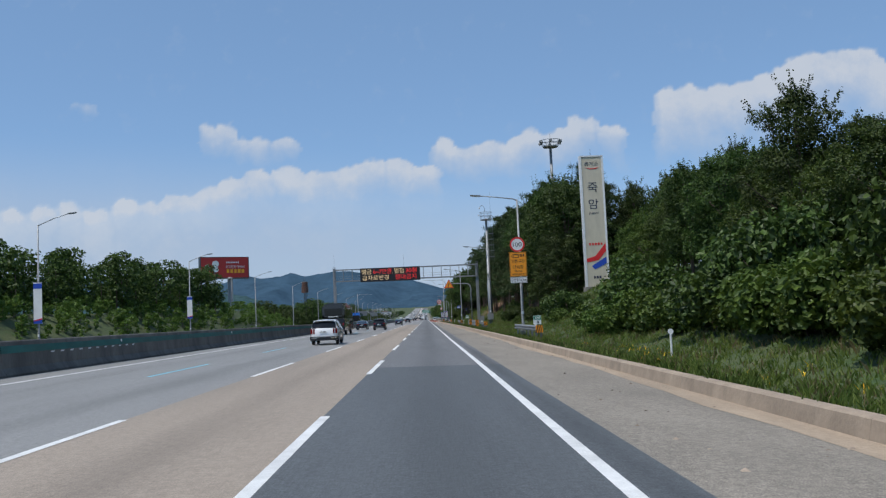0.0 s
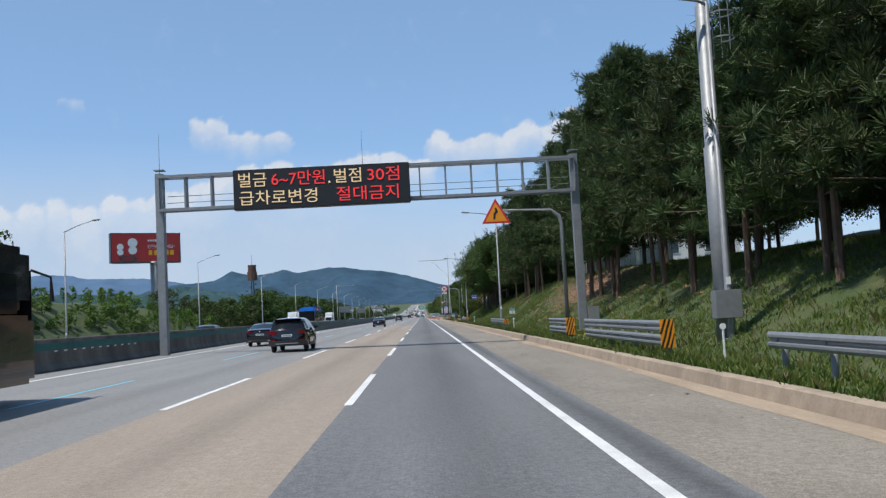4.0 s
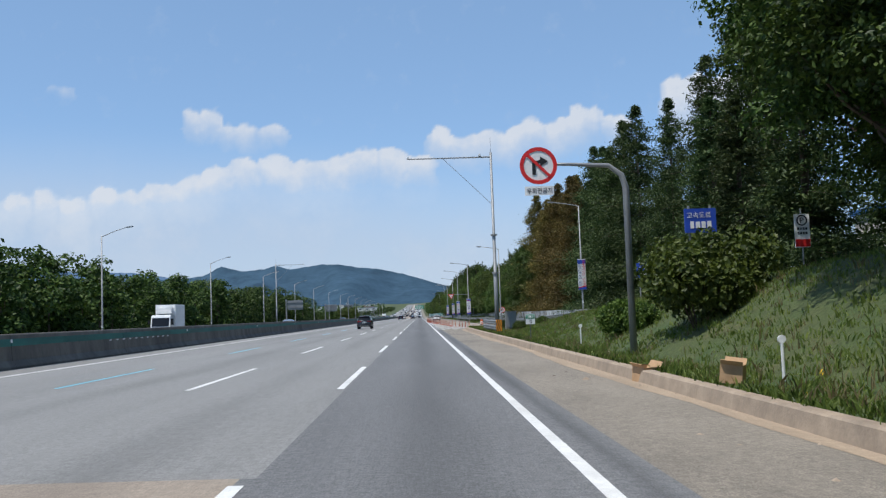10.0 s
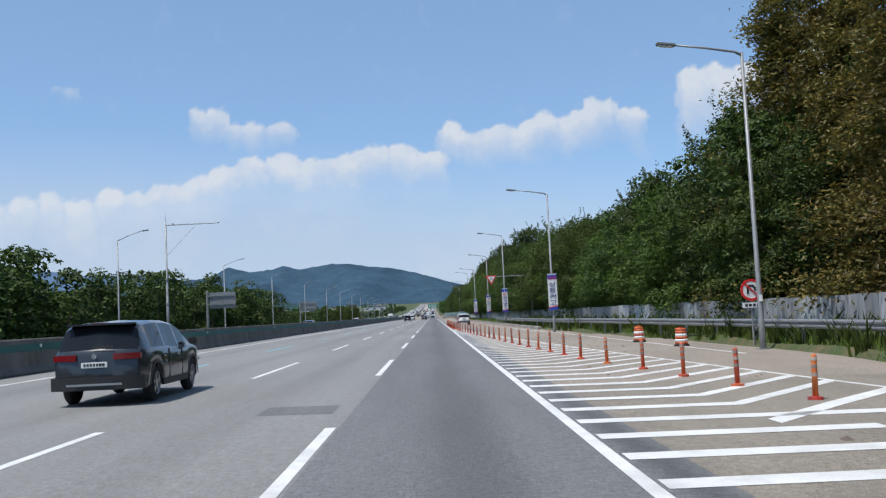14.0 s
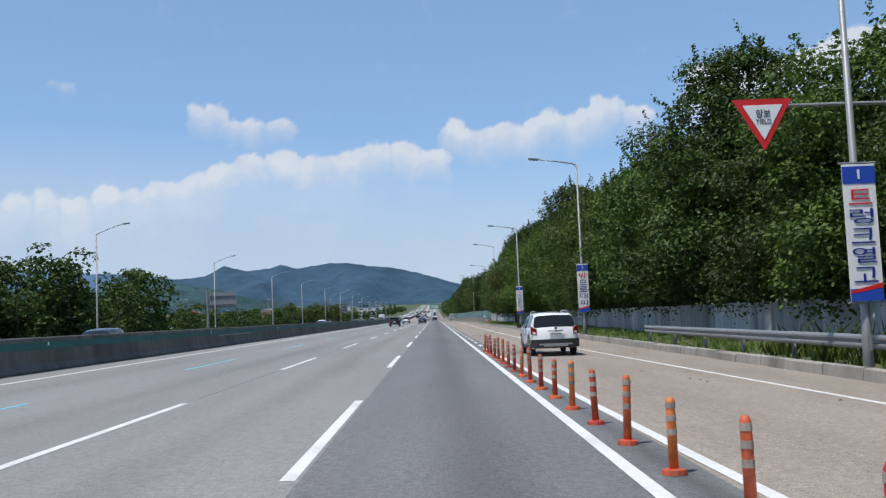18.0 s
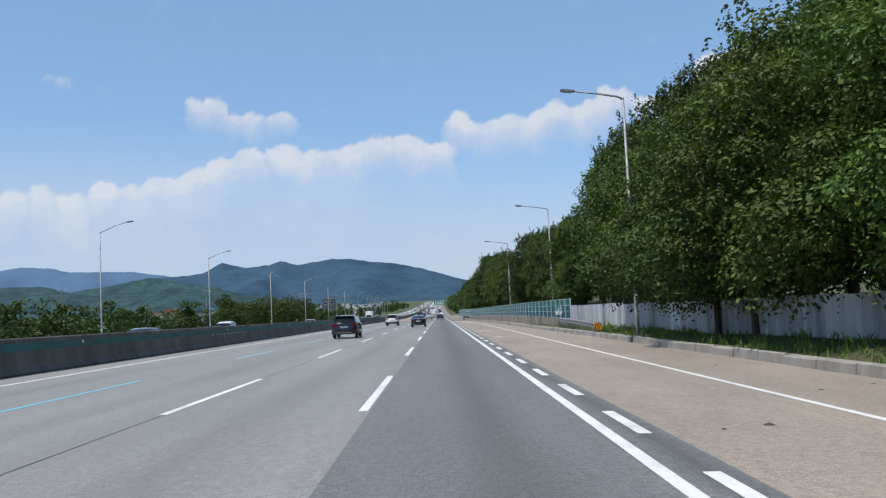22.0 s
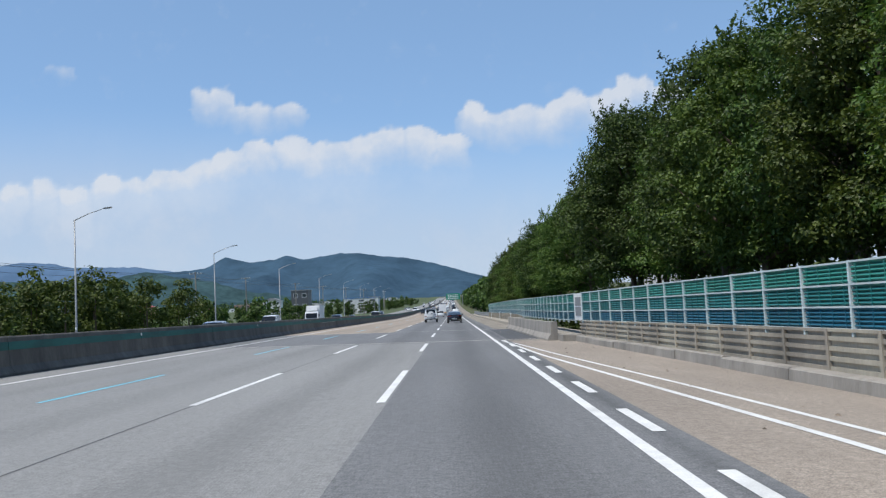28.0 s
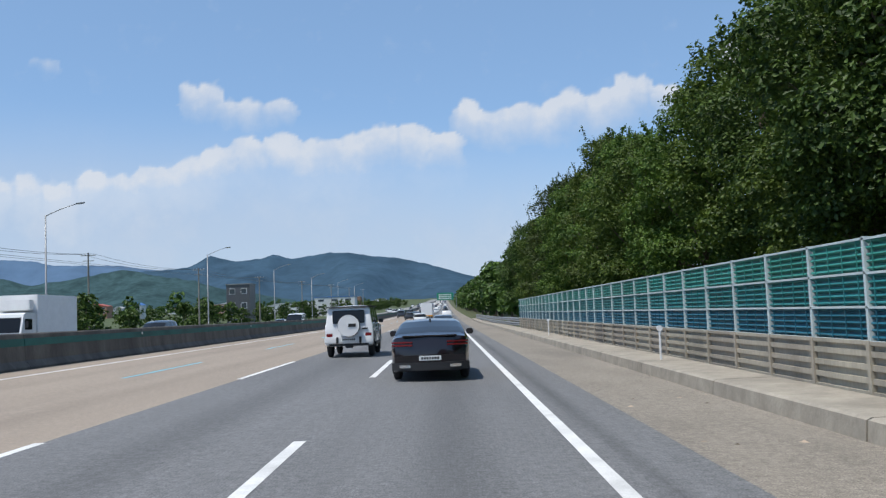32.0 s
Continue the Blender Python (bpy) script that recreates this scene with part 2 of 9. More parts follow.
def add_soil(m):
    """Mixes bare red-brown soil into the grass where the ground's bare_soil value is high."""
    nt = m.node_tree
    N, L = nt.nodes, nt.links
    b = N["Principled BSDF"]
    src = b.inputs["Base Color"].links[0].from_socket
    at, tc, n, r, mix, ad = (N.new("ShaderNodeAttribute"), N.new("ShaderNodeTexCoord"), N.new("ShaderNodeTexNoise"), N.new("ShaderNodeMapRange"), N.new("ShaderNodeMix"), N.new("ShaderNodeMath"))
    at.attribute_name = "bare_soil"
    n.inputs["Scale"].default_value, n.inputs["Detail"].default_value, n.inputs["Roughness"].default_value = 0.8, 8, 0.7
    L.new(tc.outputs["Object"], n.inputs["Vector"])
    ad.operation = "ADD"
    L.new(at.outputs["Fac"], ad.inputs[0])
    L.new(n.outputs["Fac"], ad.inputs[1])
    r.inputs["From Min"].default_value, r.inputs["From Max"].default_value = 0.99, 1.28
    L.new(ad.outputs[0], r.inputs["Value"])
    mix.data_type = "RGBA"
    mix.inputs["B"].default_value = (0.17, 0.1, 0.056, 1)
    L.new(r.outputs[0], mix.inputs["Factor"])
    L.new(src, mix.inputs["A"])
    L.new(mix.outputs["Result"], b.inputs["Base Color"])


add_soil(M["grass"])


# ---- letters of the built-in font, made once ----
WORDS = ["벌금", "6~7만원", ".", "벌점", "30점", "급차로변경", "절대금지", "100", "지점·구간", "단속중", "Photo", "enforcement", "종점까지:6.3km", "288", "289", "8", "9", "0", "3", "4", "1", "2",
         "우회전금지", "죽", "암", "Jugam", "휴게소", "양보", "YIELD", "고속도로", "P", "안전운전 하세요!"] + list("스마트국민제보앱활용교통법규위반단속중비상등켜고트렁크열고밖으로대피스마트폰신고")
LETTERS = {}


def make_letters():
    obs = []
    for w in dict.fromkeys(WORDS):
        c = bpy.data.curves.new("letters", "FONT")
        c.body, c.extrude, c.resolution_u = w, 0.004, 3
        obs.append((w, bpy.data.objects.new("letters", c)))
        scene.collection.objects.link(obs[-1][1])
    dg = bpy.context.evaluated_depsgraph_get()
    for w, o in obs:
        LETTERS[w] = bpy.data.meshes.new_from_object(o.evaluated_get(dg))
    for w, o in obs:
        c = o.data
        bpy.data.objects.remove(o)
        bpy.data.curves.remove(c)


make_letters()

# ---- heights of the land ----
def zr(y):
    """The road's long profile: level, then a long climb towards the hills."""
    u = max(0.0, y - 860.0) / 1900.0
    return 34.0 * u ** 1.35


MEDIAN = -14.6


def rz(x, y):
    """Road surface."""
    if x >= MEDIAN:
        return zr(y) - CROSSFALL * x
    return zr(y) - CROSSFALL * MEDIAN - CROSSFALL * (MEDIAN - x)


# y, toe x, top x, top height, height further out
BANK = [(-200, 6.6, 15, 2.4, 3.5), (30, 6.8, 15, 2.6, 3.5), (66, 7.6, 18.5, 4.9, 5.2), (105, 7.6, 16, 3.2, 5), (165, 7.4, 16.2, 4.7, 5.2),
        (200, 7.2, 15.5, 4.3, 5.2), (240, 6.6, 11.5, 2.8, 4.2), (272, 6.6, 13, 1.9, 2.6), (300, 6.6, 12, 0.45, 0.7), (325, 9, 13, 0.05, 0.1),
        (420, 12, 16, 0.15, 0.4), (560, 10, 14, 0.5, 1.5), (600, 9.5, 16, 1.6, 3.0), (760, 8.5, 17, 1.5, 3.0), (900, 9, 20, 1.5, 3), (1100, 10, 30, 2, 3)]
# the far side of the other carriageway
BANK_L = [(-200, 33, 41, 3.6, 4.5), (60, 33, 41, 3.8, 4.6), (120, 33, 42, 4.2, 4.8), (190, 33, 43, 5.6, 5.4), (215, 33, 43, 5.4, 4.8), (250, 33, 44, 2.4, 1.8), (300, 33, 44, 0.0, -0.3), (400, 33, 46, -0.8, -1.0),
          (900, 33, 50, -1.5, -2.0), (1100, 34, 60, -1, 0)]


def row_at(table, y):
    if y <= table[0][0]:
        return table[0][1:]
    for a, b in zip(table, table[1:]):
        if y <= b[0]:
            k = (y - a[0]) / (b[0] - a[0])
            return tuple(p + (q - p) * k for p, q in zip(a[1:], b[1:]))
    return table[-1][1:]


def smooth(k):
    k = min(1.0, max(0.0, k))
    return k * k * (3 - 2 * k)


def paved_to(y):
    """Outer edge of the paving."""
    return row_at(PAVED, y)[0]


PAVED = [(-200, 5.35), (150, 5.3), (210, 5.2), (260, 5.0), (290, 4.85), (314, 4.95), (322, 5.45), (326, 6.35), (330, 8.2), (334, 10.6), (345, 12.2), (396, 9.4), (418, 9.0), (440, 8.95), (498, 8.7), (556, 8.5), (600, 7.9), (630, 7.4), (660, 6.5), (687, 5.4), (716, 5.3), (2000, 5.3)]


def gz(x, y):
    """Height of the open ground."""
    base = zr(y)
    if x > 4.6:
        toe, top, h, far = row_at(BANK, y)
        if x < paved_to(y) + 0.05:
            return base - 0.6
        low = base + (0.14 if y < 318 else 0.02)
        toe = max(toe, paved_to(y) + 0.3)
        top = max(top, toe + 2)
        if x <= toe:
            return low
        if x <= top:
            return low + (h - 0.1) * smooth(0.12 + 0.88 * (x - toe) / (top - toe)) if x > toe + 0.3 else low + 0.05
        return low - 0.1 + h + (far - h) * smooth((x - top) / 12)
    if x < -30.8:
        toe, top, h, far = row_at(BANK_L, y)
        u = -x
        if u <= toe:
            return base - 0.1
        if u <= top:
            return base - 0.1 + h * smooth((u - toe) / (top - toe))
        return base - 0.1 + h + (far - h) * smooth((u - top) / 40)
    return base - 0.5


def link(name, bm, material, parent=None, label="", flat=True):
    me = bpy.data.meshes.new(name)
    bm.to_mesh(me)
    bm.free()
    if not flat:
        for p in me.polygons:
            p.use_smooth = True
    if material:
        me.materials.append(material)
    ob = new(name, me)
    if parent:
        ob.parent = parent
    if label:
        ob["label"] = label
    return ob


def part(name, bm, material, parent, label="", flat=True):
    return link(name, bm, material, parent, label, flat)


def raw(name, verts, faces, material, parent=None, label="", smooth_faces=False):
    me = bpy.data.meshes.new(name)
    me.from_pydata(verts, [], faces)
    me.update()
    if smooth_faces:
        me.polygons.foreach_set("use_smooth", [True] * len(me.polygons))
    me.materials.append(material)
    ob = new(name, me)
    if parent:
        ob.parent = parent
    if label:
        ob["label"] = label
    return ob


def strip(name, x0, x1, y0, y1, material, lift=0.0, step=10.0, parent=None, label="", f0=None, f1=None):
    """A band of road surface between x0 and x1 (or between the edges f0(y), f1(y))."""
    n = max(1, int(math.ceil((y1 - y0) / step)))
    vs, fs = [], []
    for i in range(n + 1):
        y = y0 + (y1 - y0) * i / n
        a, b = (f0(y) if f0 else x0), (f1(y) if f1 else x1)
        vs += [(a, y, rz(a, y) + lift), (b, y, rz(b, y) + lift)]
        if i:
            k = 2 * i
            fs.append((k - 2, k - 1, k + 1, k))
    return raw(name, vs, fs, material, parent, label)


def profile(name, pts, y0, y1, material, step=10.0, parent=None, label="", fx=None, base=None):
    """A closed cross-section (x, z) swept along the road."""
    n = max(1, int(math.ceil((y1 - y0) / step)))
    vs, fs, m = [], [], len(pts)
    for i in range(n + 1):
        y = y0 + (y1 - y0) * i / n
        ox = fx(y) if fx else 0.0
        for x, z in pts:
            vs.append((x + ox, y, (rz(x + ox, y) if base is None else base(x + ox, y)) + z if base != 0 else zr(y) + z))
        if i:
            a, b = (i - 1) * m, i * m
            for j in range(m):
                k = (j + 1) % m
                fs.append((a + j, a + k, b + k, b + j))
    fs.append(tuple(range(m))[::-1])
    fs.append(tuple(range(n * m, n * m + m)))
    return raw(name, vs, fs, material, parent, label)


def lerp_table(tab):
    def f(y):
        if y <= tab[0][0]:
            return tab[0][1]
        for a, b in zip(tab, tab[1:]):
            if y <= b[0]:
                return a[1] + (b[1] - a[1]) * (y - a[0]) / (b[0] - a[0])
        return tab[-1][1]
    return f


# ---- ground ----
GRID = {}


def sheet_z(x, y):
    """Height of the ground's mesh at arrays of x and y."""
    i = np.clip(np.searchsorted(GRID["x"], x) - 1, 0, len(GRID["x"]) - 2)
    j = np.clip(np.searchsorted(GRID["y"], y) - 1, 0, len(GRID["y"]) - 2)
    u = (x - GRID["x"][i]) / (GRID["x"][i + 1] - GRID["x"][i])
    v = (y - GRID["y"][j]) / (GRID["y"][j + 1] - GRID["y"][j])
    z = GRID["z"]
    return (z[j, i] * (1 - u) + z[j, i + 1] * u) * (1 - v) + (z[j + 1, i] * (1 - u) + z[j + 1, i + 1] * u) * v


def ground_sheet():
    xs = [-4800, -3000, -1800, -1000, -600, -350, -200, -130, -90, -70, -60, -52, -47, -44, -41, -39, -37, -35, -33, -31.5, -30.6, -30.2, -20, -15, -10, 0, 4.5, 4.9, 5.08, 5.25, 5.4, 5.55, 6.2, 6.8]
    xs += [7.4 + 0.8 * i for i in range(20)] + [24, 28, 34, 42, 60, 90, 140, 220, 400, 800, 1500, 3000, 4800]
    ys = [-900, -400, -200, -100] + [-60 + 3 * i for i in range(130)] + [330 + 6 * i for i in range(100)] + [940, 1000, 1080, 1180, 1300, 1500, 1800, 2100, 2500, 2800, 3300, 4000, 5200]
    vs = []
    for y in ys:
        for x in xs:
            z = gz(x, y)
            if 6.5 < x < 40 or -60 < x < -33:
                z += 0.22 * noise.noise((x * 0.45, y * 0.3, 1.7)) + 0.1 * noise.noise((x * 1.3, y * 1.1, 4.1))
            if abs(x) > 130 and y > 700:
                z += 6 * noise.noise((x * 0.004, y * 0.004, 2.0)) * smooth((abs(x) - 130) / 400)
            vs.append((x, y, z))
    w = len(xs)
    GRID.update(x=np.array(xs), y=np.array(ys), z=np.array([v[2] for v in vs]).reshape(len(ys), w))
    fs = [(j * w + i, j * w + i + 1, (j + 1) * w + i + 1, (j + 1) * w + i) for j in range(len(ys) - 1) for i in range(w - 1)]
    ob = raw("ground", vs, fs, M["grass"], smooth_faces=True)
    bare = ob.data.attributes.new("bare_soil", "FLOAT", "POINT")
    for i, (x, y, z) in enumerate(vs):
        k = 0.85 * math.exp(-((x - 12.5) / 3.4) ** 2 - ((y - 152) / 15) ** 2)
        k = max(k, 0.75 * math.exp(-((x - 11.5) / 3.0) ** 2 - ((y - 190) / 12) ** 2), 0.7 * math.exp(-((x - 10.5) / 2.5) ** 2 - ((y - 226) / 14) ** 2))
        if x > 5.0:
            k = max(k, 0.4)
        if x > 5.5 and y > 335:
            k = max(k, 0.5)
        bare.data[i].value = k
    return tagged(ob, "uneven green grass verge and farmland", "ground", kind="structure")


ground_sheet()

# carriageway surfaces
Y0, Y1 = -120.0, 2650.0
TAN_END, TAN_2 = 229.0, 716.0
kerb_x = lerp_table([(-200, 5.2), (150, 5.15), (210, 5.05), (260, 4.85), (290, 4.7), (314, 4.8), (322, 5.3), (326, 6.2), (330, 8.0), (334, 10.6)])


def road():
    rt = tagged(new("road"), "multi-lane asphalt expressway with worn lanes", "road", kind="structure")
    s = lambda n, a, b, c, d, m, lift=0.0, label="": strip(n, a, b, c, d, M[m], lift, 12.0, rt, label)
    s("driving_lane", -1.84, 2.4, Y0, TAN_END, "asphalt", 0.0, "dark grey asphalt lane")
    s("driving_lane", -1.68, 2.4, TAN_END, 690, "asphalt", 0.0, "dark grey asphalt lane")
    s("driving_lane", -1.84, 2.4, 690, Y1, "asphalt", 0.0, "dark grey asphalt lane")
    s("middle_lane", -5.32, -1.84, Y0, TAN_END, "tan_road", 0.0, "tan concrete lane")
    s("middle_lane", -5.32, -1.68, TAN_END, 690, "asphalt_grey", 0.0, "pale grey asphalt lane")
    s("middle_lane", -5.32, -1.84, 690, Y1, "asphalt", 0.0, "grey asphalt lane")
    s("inner_lane", -8.9, -5.32, Y0, 690, "asphalt_grey", 0.0, "pale grey asphalt lane")
    s("inner_lane", -8.9, -5.32, 690, TAN_2, "asphalt", 0.0)
    s("inner_lane", -8.9, -5.32, TAN_2, Y1, "tan_road", 0.0, "tan concrete lane")
    s("bus_lane", MEDIAN, -8.9, Y0, 690, "asphalt_grey", 0.0, "pale grey asphalt lane")
    s("bus_lane", MEDIAN, -8.9, 690, TAN_2, "asphalt", 0.0)
    s("bus_lane", MEDIAN, -8.9, TAN_2, Y1, "tan_road", 0.0, "tan concrete lane")
    s("opposite_carriageway", -30.6, MEDIAN, Y0, Y1, "asphalt_grey", 0.0)
    sh = strip("shoulder", 0, 0, Y0, 335, M["tan_shoulder"], 0.0, 2.0, rt, "tan concrete hard shoulder with debris", f0=lambda y: 2.4, f1=lambda y: kerb_x(y) + 0.1 if y < 330 else kerb_x(y) + 0.5)
    strip("gutter", 0, 0, Y0, 322, M["gutter"], 0.004, 3.0, rt, "sandy strip along the kerb", f0=lambda y: kerb_x(y) - 0.42 - 0.12 * math.sin(y * 0.21) - 0.06 * math.sin(y * 0.9), f1=lambda y: kerb_x(y) + 0.08)
    strip("ramp_lane", 0, 0, 335, 690, M["tan_ramp"], 0.0, 5.0, rt, "tan concrete merging lane", f0=lambda y: 2.4, f1=lambda y: paved_to(y) + 0.6)
    strip("shoulder", 2.4, 6.0, 690, TAN_2, M["asphalt_dark"], 0.0, 10.0, rt, "dark asphalt bridge shoulder")
    strip("shoulder", 2.4, 2.85, TAN_2, Y1, M["asphalt"], 0.0, 10.0, rt, "dark asphalt edge")
    strip("shoulder", 2.85, 6.0, TAN_2, Y1, M["tan_shoulder"], 0.0, 10.0, rt, "tan concrete hard shoulder")
    return rt


ROAD = road()


def markings():
    rt = tagged(new("road_markings"), "white and blue painted lane lines", "road marking", kind="structure")
    s = lambda n, a, b, c, d, m="paint_white", step=15.0: strip(n, a, b, c, d, M[m], 0.005, step, rt)
    edge = lerp_table([(-120, 1.76), (25, 1.74), (60, 1.69), (300, 1.665), (2650, 1.665)])
    strip("edge_line", 0, 0, Y0, Y1, M["paint_white"], 0.005, 12.0, rt, f0=lambda y: edge(y) - 0.085, f1=lambda y: edge(y) + 0.085)
    s("edge_line", -12.68, -12.52, Y0, Y1)
    for k in range(-6, 46):
        s("lane_dash", -1.88, -1.72, 20 * k, 20 * k + 8.6)
        s("lane_dash", -5.4, -5.25, 20 * k + 0.5, 20 * k + 9.0)
        s("bus_lane_dash", -8.96, -8.84, 20 * k + 2, 20 * k + 10, "paint_blue")
    for k in range(46, 95):
        s("lane_dash", -1.88, -1.72, 20 * k, 20 * k + 8.6)
        s("lane_dash", -5.4, -5.25, 20 * k + 0.5, 20 * k + 9.0)
    s("edge_line", -16.7, -16.55, Y0, Y1)
    s("edge_line", -29.5, -29.35, Y0, Y1)
    return rt


markings()


def median():
    rt = tagged(new("median_barrier"), "stained concrete median barrier with a painted green band", "barrier", kind="structure")
    prof = [(-0.36, 0.0), (0.36, 0.0), (0.36, 0.08), (0.2, 0.3), (0.12, 1.2), (0.09, 1.24), (-0.09, 1.24), (-0.12, 1.2), (-0.2, 0.3), (-0.36, 0.08)]
    y = -120.0
    while y < 1180:
        profile("barrier_block", [(MEDIAN + a, b) for a, b in prof], y, y + 11.98, M["concrete_dark"], 12.0, rt, base=lambda x, yy: rz(MEDIAN, yy))
        profile("green_band", [(MEDIAN + a, b) for a, b in ((0.14, 0.8), (0.167, 0.8), (0.145, 1.06), (0.12, 1.06))], y, y + 11.96, M["median_green"], 12.0, rt, base=lambda x, yy: rz(MEDIAN, yy))
        y += 12
    profile("barrier_block", [(MEDIAN + a, b) for a, b in prof], 1180, Y1, M["concrete_dark"], 30.0, rt, base=lambda x, yy: rz(MEDIAN, yy))
    return rt


M["median_green"] = mat("median_green", (0.018, 0.12, 0.1), 0.7, var=0.3, scale=1.2, stain=0.35, stretch=(1, 0.4, 1))
median()


def kerb():
    rt = tagged(new("kerb"), "weathered tan concrete roadside kerb", "kerb", kind="structure")
    y = -60.0
    prof = [(0.0, -0.05), (0.06, 0.25), (0.1, 0.28), (0.3, 0.28), (0.34, 0.2), (0.34, -0.1)]
    while y < 324:
        L2 = 8.0 if y < 310 else 2.0
        profile("kerb_stone", prof, y, y + L2 - 0.008, M["kerb"], 2.0 if y >= 300 else 8.0, rt, fx=kerb_x)
        y += L2
    return rt


kerb()

# ---- hills and clouds ----
def hills():
    def ridge(name, pts, y, depth, material, label, foot=-10):
        rnd = random.Random(len(pts))
        vs, fs = [], []
        xs = []
        for (xa, za), (xb, zb) in zip(pts, pts[1:]):
            n = max(2, int(abs(xb - xa) / 14))
            for i in range(n):
                k = i / n
                k2 = k * 0.5 + 0.5 * k * k * (3 - 2 * k)
                xs.append((xa + (xb - xa) * k, za + (zb - za) * k2))
        rows = 9
        for j in range(rows):
            k = j / (rows - 1)
            for x, z in xs:
                e = 1 - (1 - k) ** 1.4
                spur = 0.12 * z * math.sin(x * 0.02 + 2.5 * noise.noise((x * 0.006, j * 0.4, 0.3))) * math.sin(math.pi * k)
                zz = foot + (z - foot) * k ** 0.85 + spur + (3.5 * noise.noise((x * 0.09, k * 5, 0)) + 2.0 * noise.noise((x * 0.25, k * 9, 3)) if k > 0.05 else 0)
                vs.append((x, y - depth * (1 - e) + 60 * noise.noise((x * 0.004, k * 2, 5)) * (1 - k), zz))
        w = len(xs)
        for x, z in xs:
            vs.append((x, y + 200, foot))
        fs = [(j * w + i, j * w + i + 1, (j + 1) * w + i + 1, (j + 1) * w + i) for j in range(rows) for i in range(w - 1)]
        ob = raw(name, vs, fs, material, smooth_faces=True)
        tagged(ob, label, "hill", kind="structure")
        return ob
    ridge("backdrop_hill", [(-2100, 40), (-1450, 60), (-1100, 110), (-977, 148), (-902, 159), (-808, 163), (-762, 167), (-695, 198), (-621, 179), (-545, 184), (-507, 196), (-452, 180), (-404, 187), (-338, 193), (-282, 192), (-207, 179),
                            (-132, 170), (-58, 152), (-2, 135), (72, 112), (150, 84), (300, 50), (600, 30)], 3400, 700, M["hill"], "wooded hill on the horizon, blue-green with painted haze")
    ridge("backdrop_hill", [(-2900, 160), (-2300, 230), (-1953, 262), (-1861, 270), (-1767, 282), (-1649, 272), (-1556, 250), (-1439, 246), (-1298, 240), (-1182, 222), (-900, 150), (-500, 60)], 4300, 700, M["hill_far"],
          "distant wooded ridge, pale blue with painted haze")
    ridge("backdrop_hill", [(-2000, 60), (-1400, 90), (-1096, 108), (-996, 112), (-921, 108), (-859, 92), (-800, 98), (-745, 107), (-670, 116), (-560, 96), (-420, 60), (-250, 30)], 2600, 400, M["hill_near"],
          "dark green wooded lower hill with a trace of painted haze")


# aerial haze painted into these base colours: bluer and paler the farther the hill
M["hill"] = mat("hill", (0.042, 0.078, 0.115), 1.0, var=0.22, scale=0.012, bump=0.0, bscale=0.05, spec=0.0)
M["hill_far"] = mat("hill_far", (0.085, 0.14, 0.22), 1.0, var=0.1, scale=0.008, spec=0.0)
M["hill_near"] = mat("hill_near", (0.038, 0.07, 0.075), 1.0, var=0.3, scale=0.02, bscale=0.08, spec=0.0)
hills()

# puffs along the tops of the clouds: x, z, radius
CHAIN_WEST = [
    (-2150, 610, 90), (-2000, 640, 80), (-1859, 657, 75), (-1706, 602, 100), (-1538, 638, 85), (-1420, 640, 80), (-1305, 667, 85), (-1190, 673, 90), (-1080, 700, 90), (-981, 751, 85), (-851, 782, 90),
    (-697, 777, 95), (-590, 740, 85), (-493, 746, 80), (-380, 762, 80), (-259, 797, 95), (-117, 801, 95), (21, 766, 86)]
CHAIN_EAST = [(133, 915, 85), (258, 855, 85), (340, 870, 75), (402, 898, 75), (500, 890, 80), (596, 925, 86), (723, 904, 85), (810, 940, 85), (884, 991, 96), (1034, 937, 81)]
SMALL_CLOUD = [(-1111, 1038, 58), (-1020, 1048, 68), (-933, 985, 60), (-842, 963, 72), (-714, 942, 78)]
BIG_CLOUD = [(1357, 1126, 90), (1474, 1132, 92), (1613, 1110, 113), (1769, 1126, 126), (1953, 1167, 151), (2138, 1221, 177), (2345, 1234, 202), (2538, 1116, 202), (2750, 1050, 180)]
WISP = [(-1818, 1203, 34), (-1760, 1190, 30), (-1715, 1176, 38)]


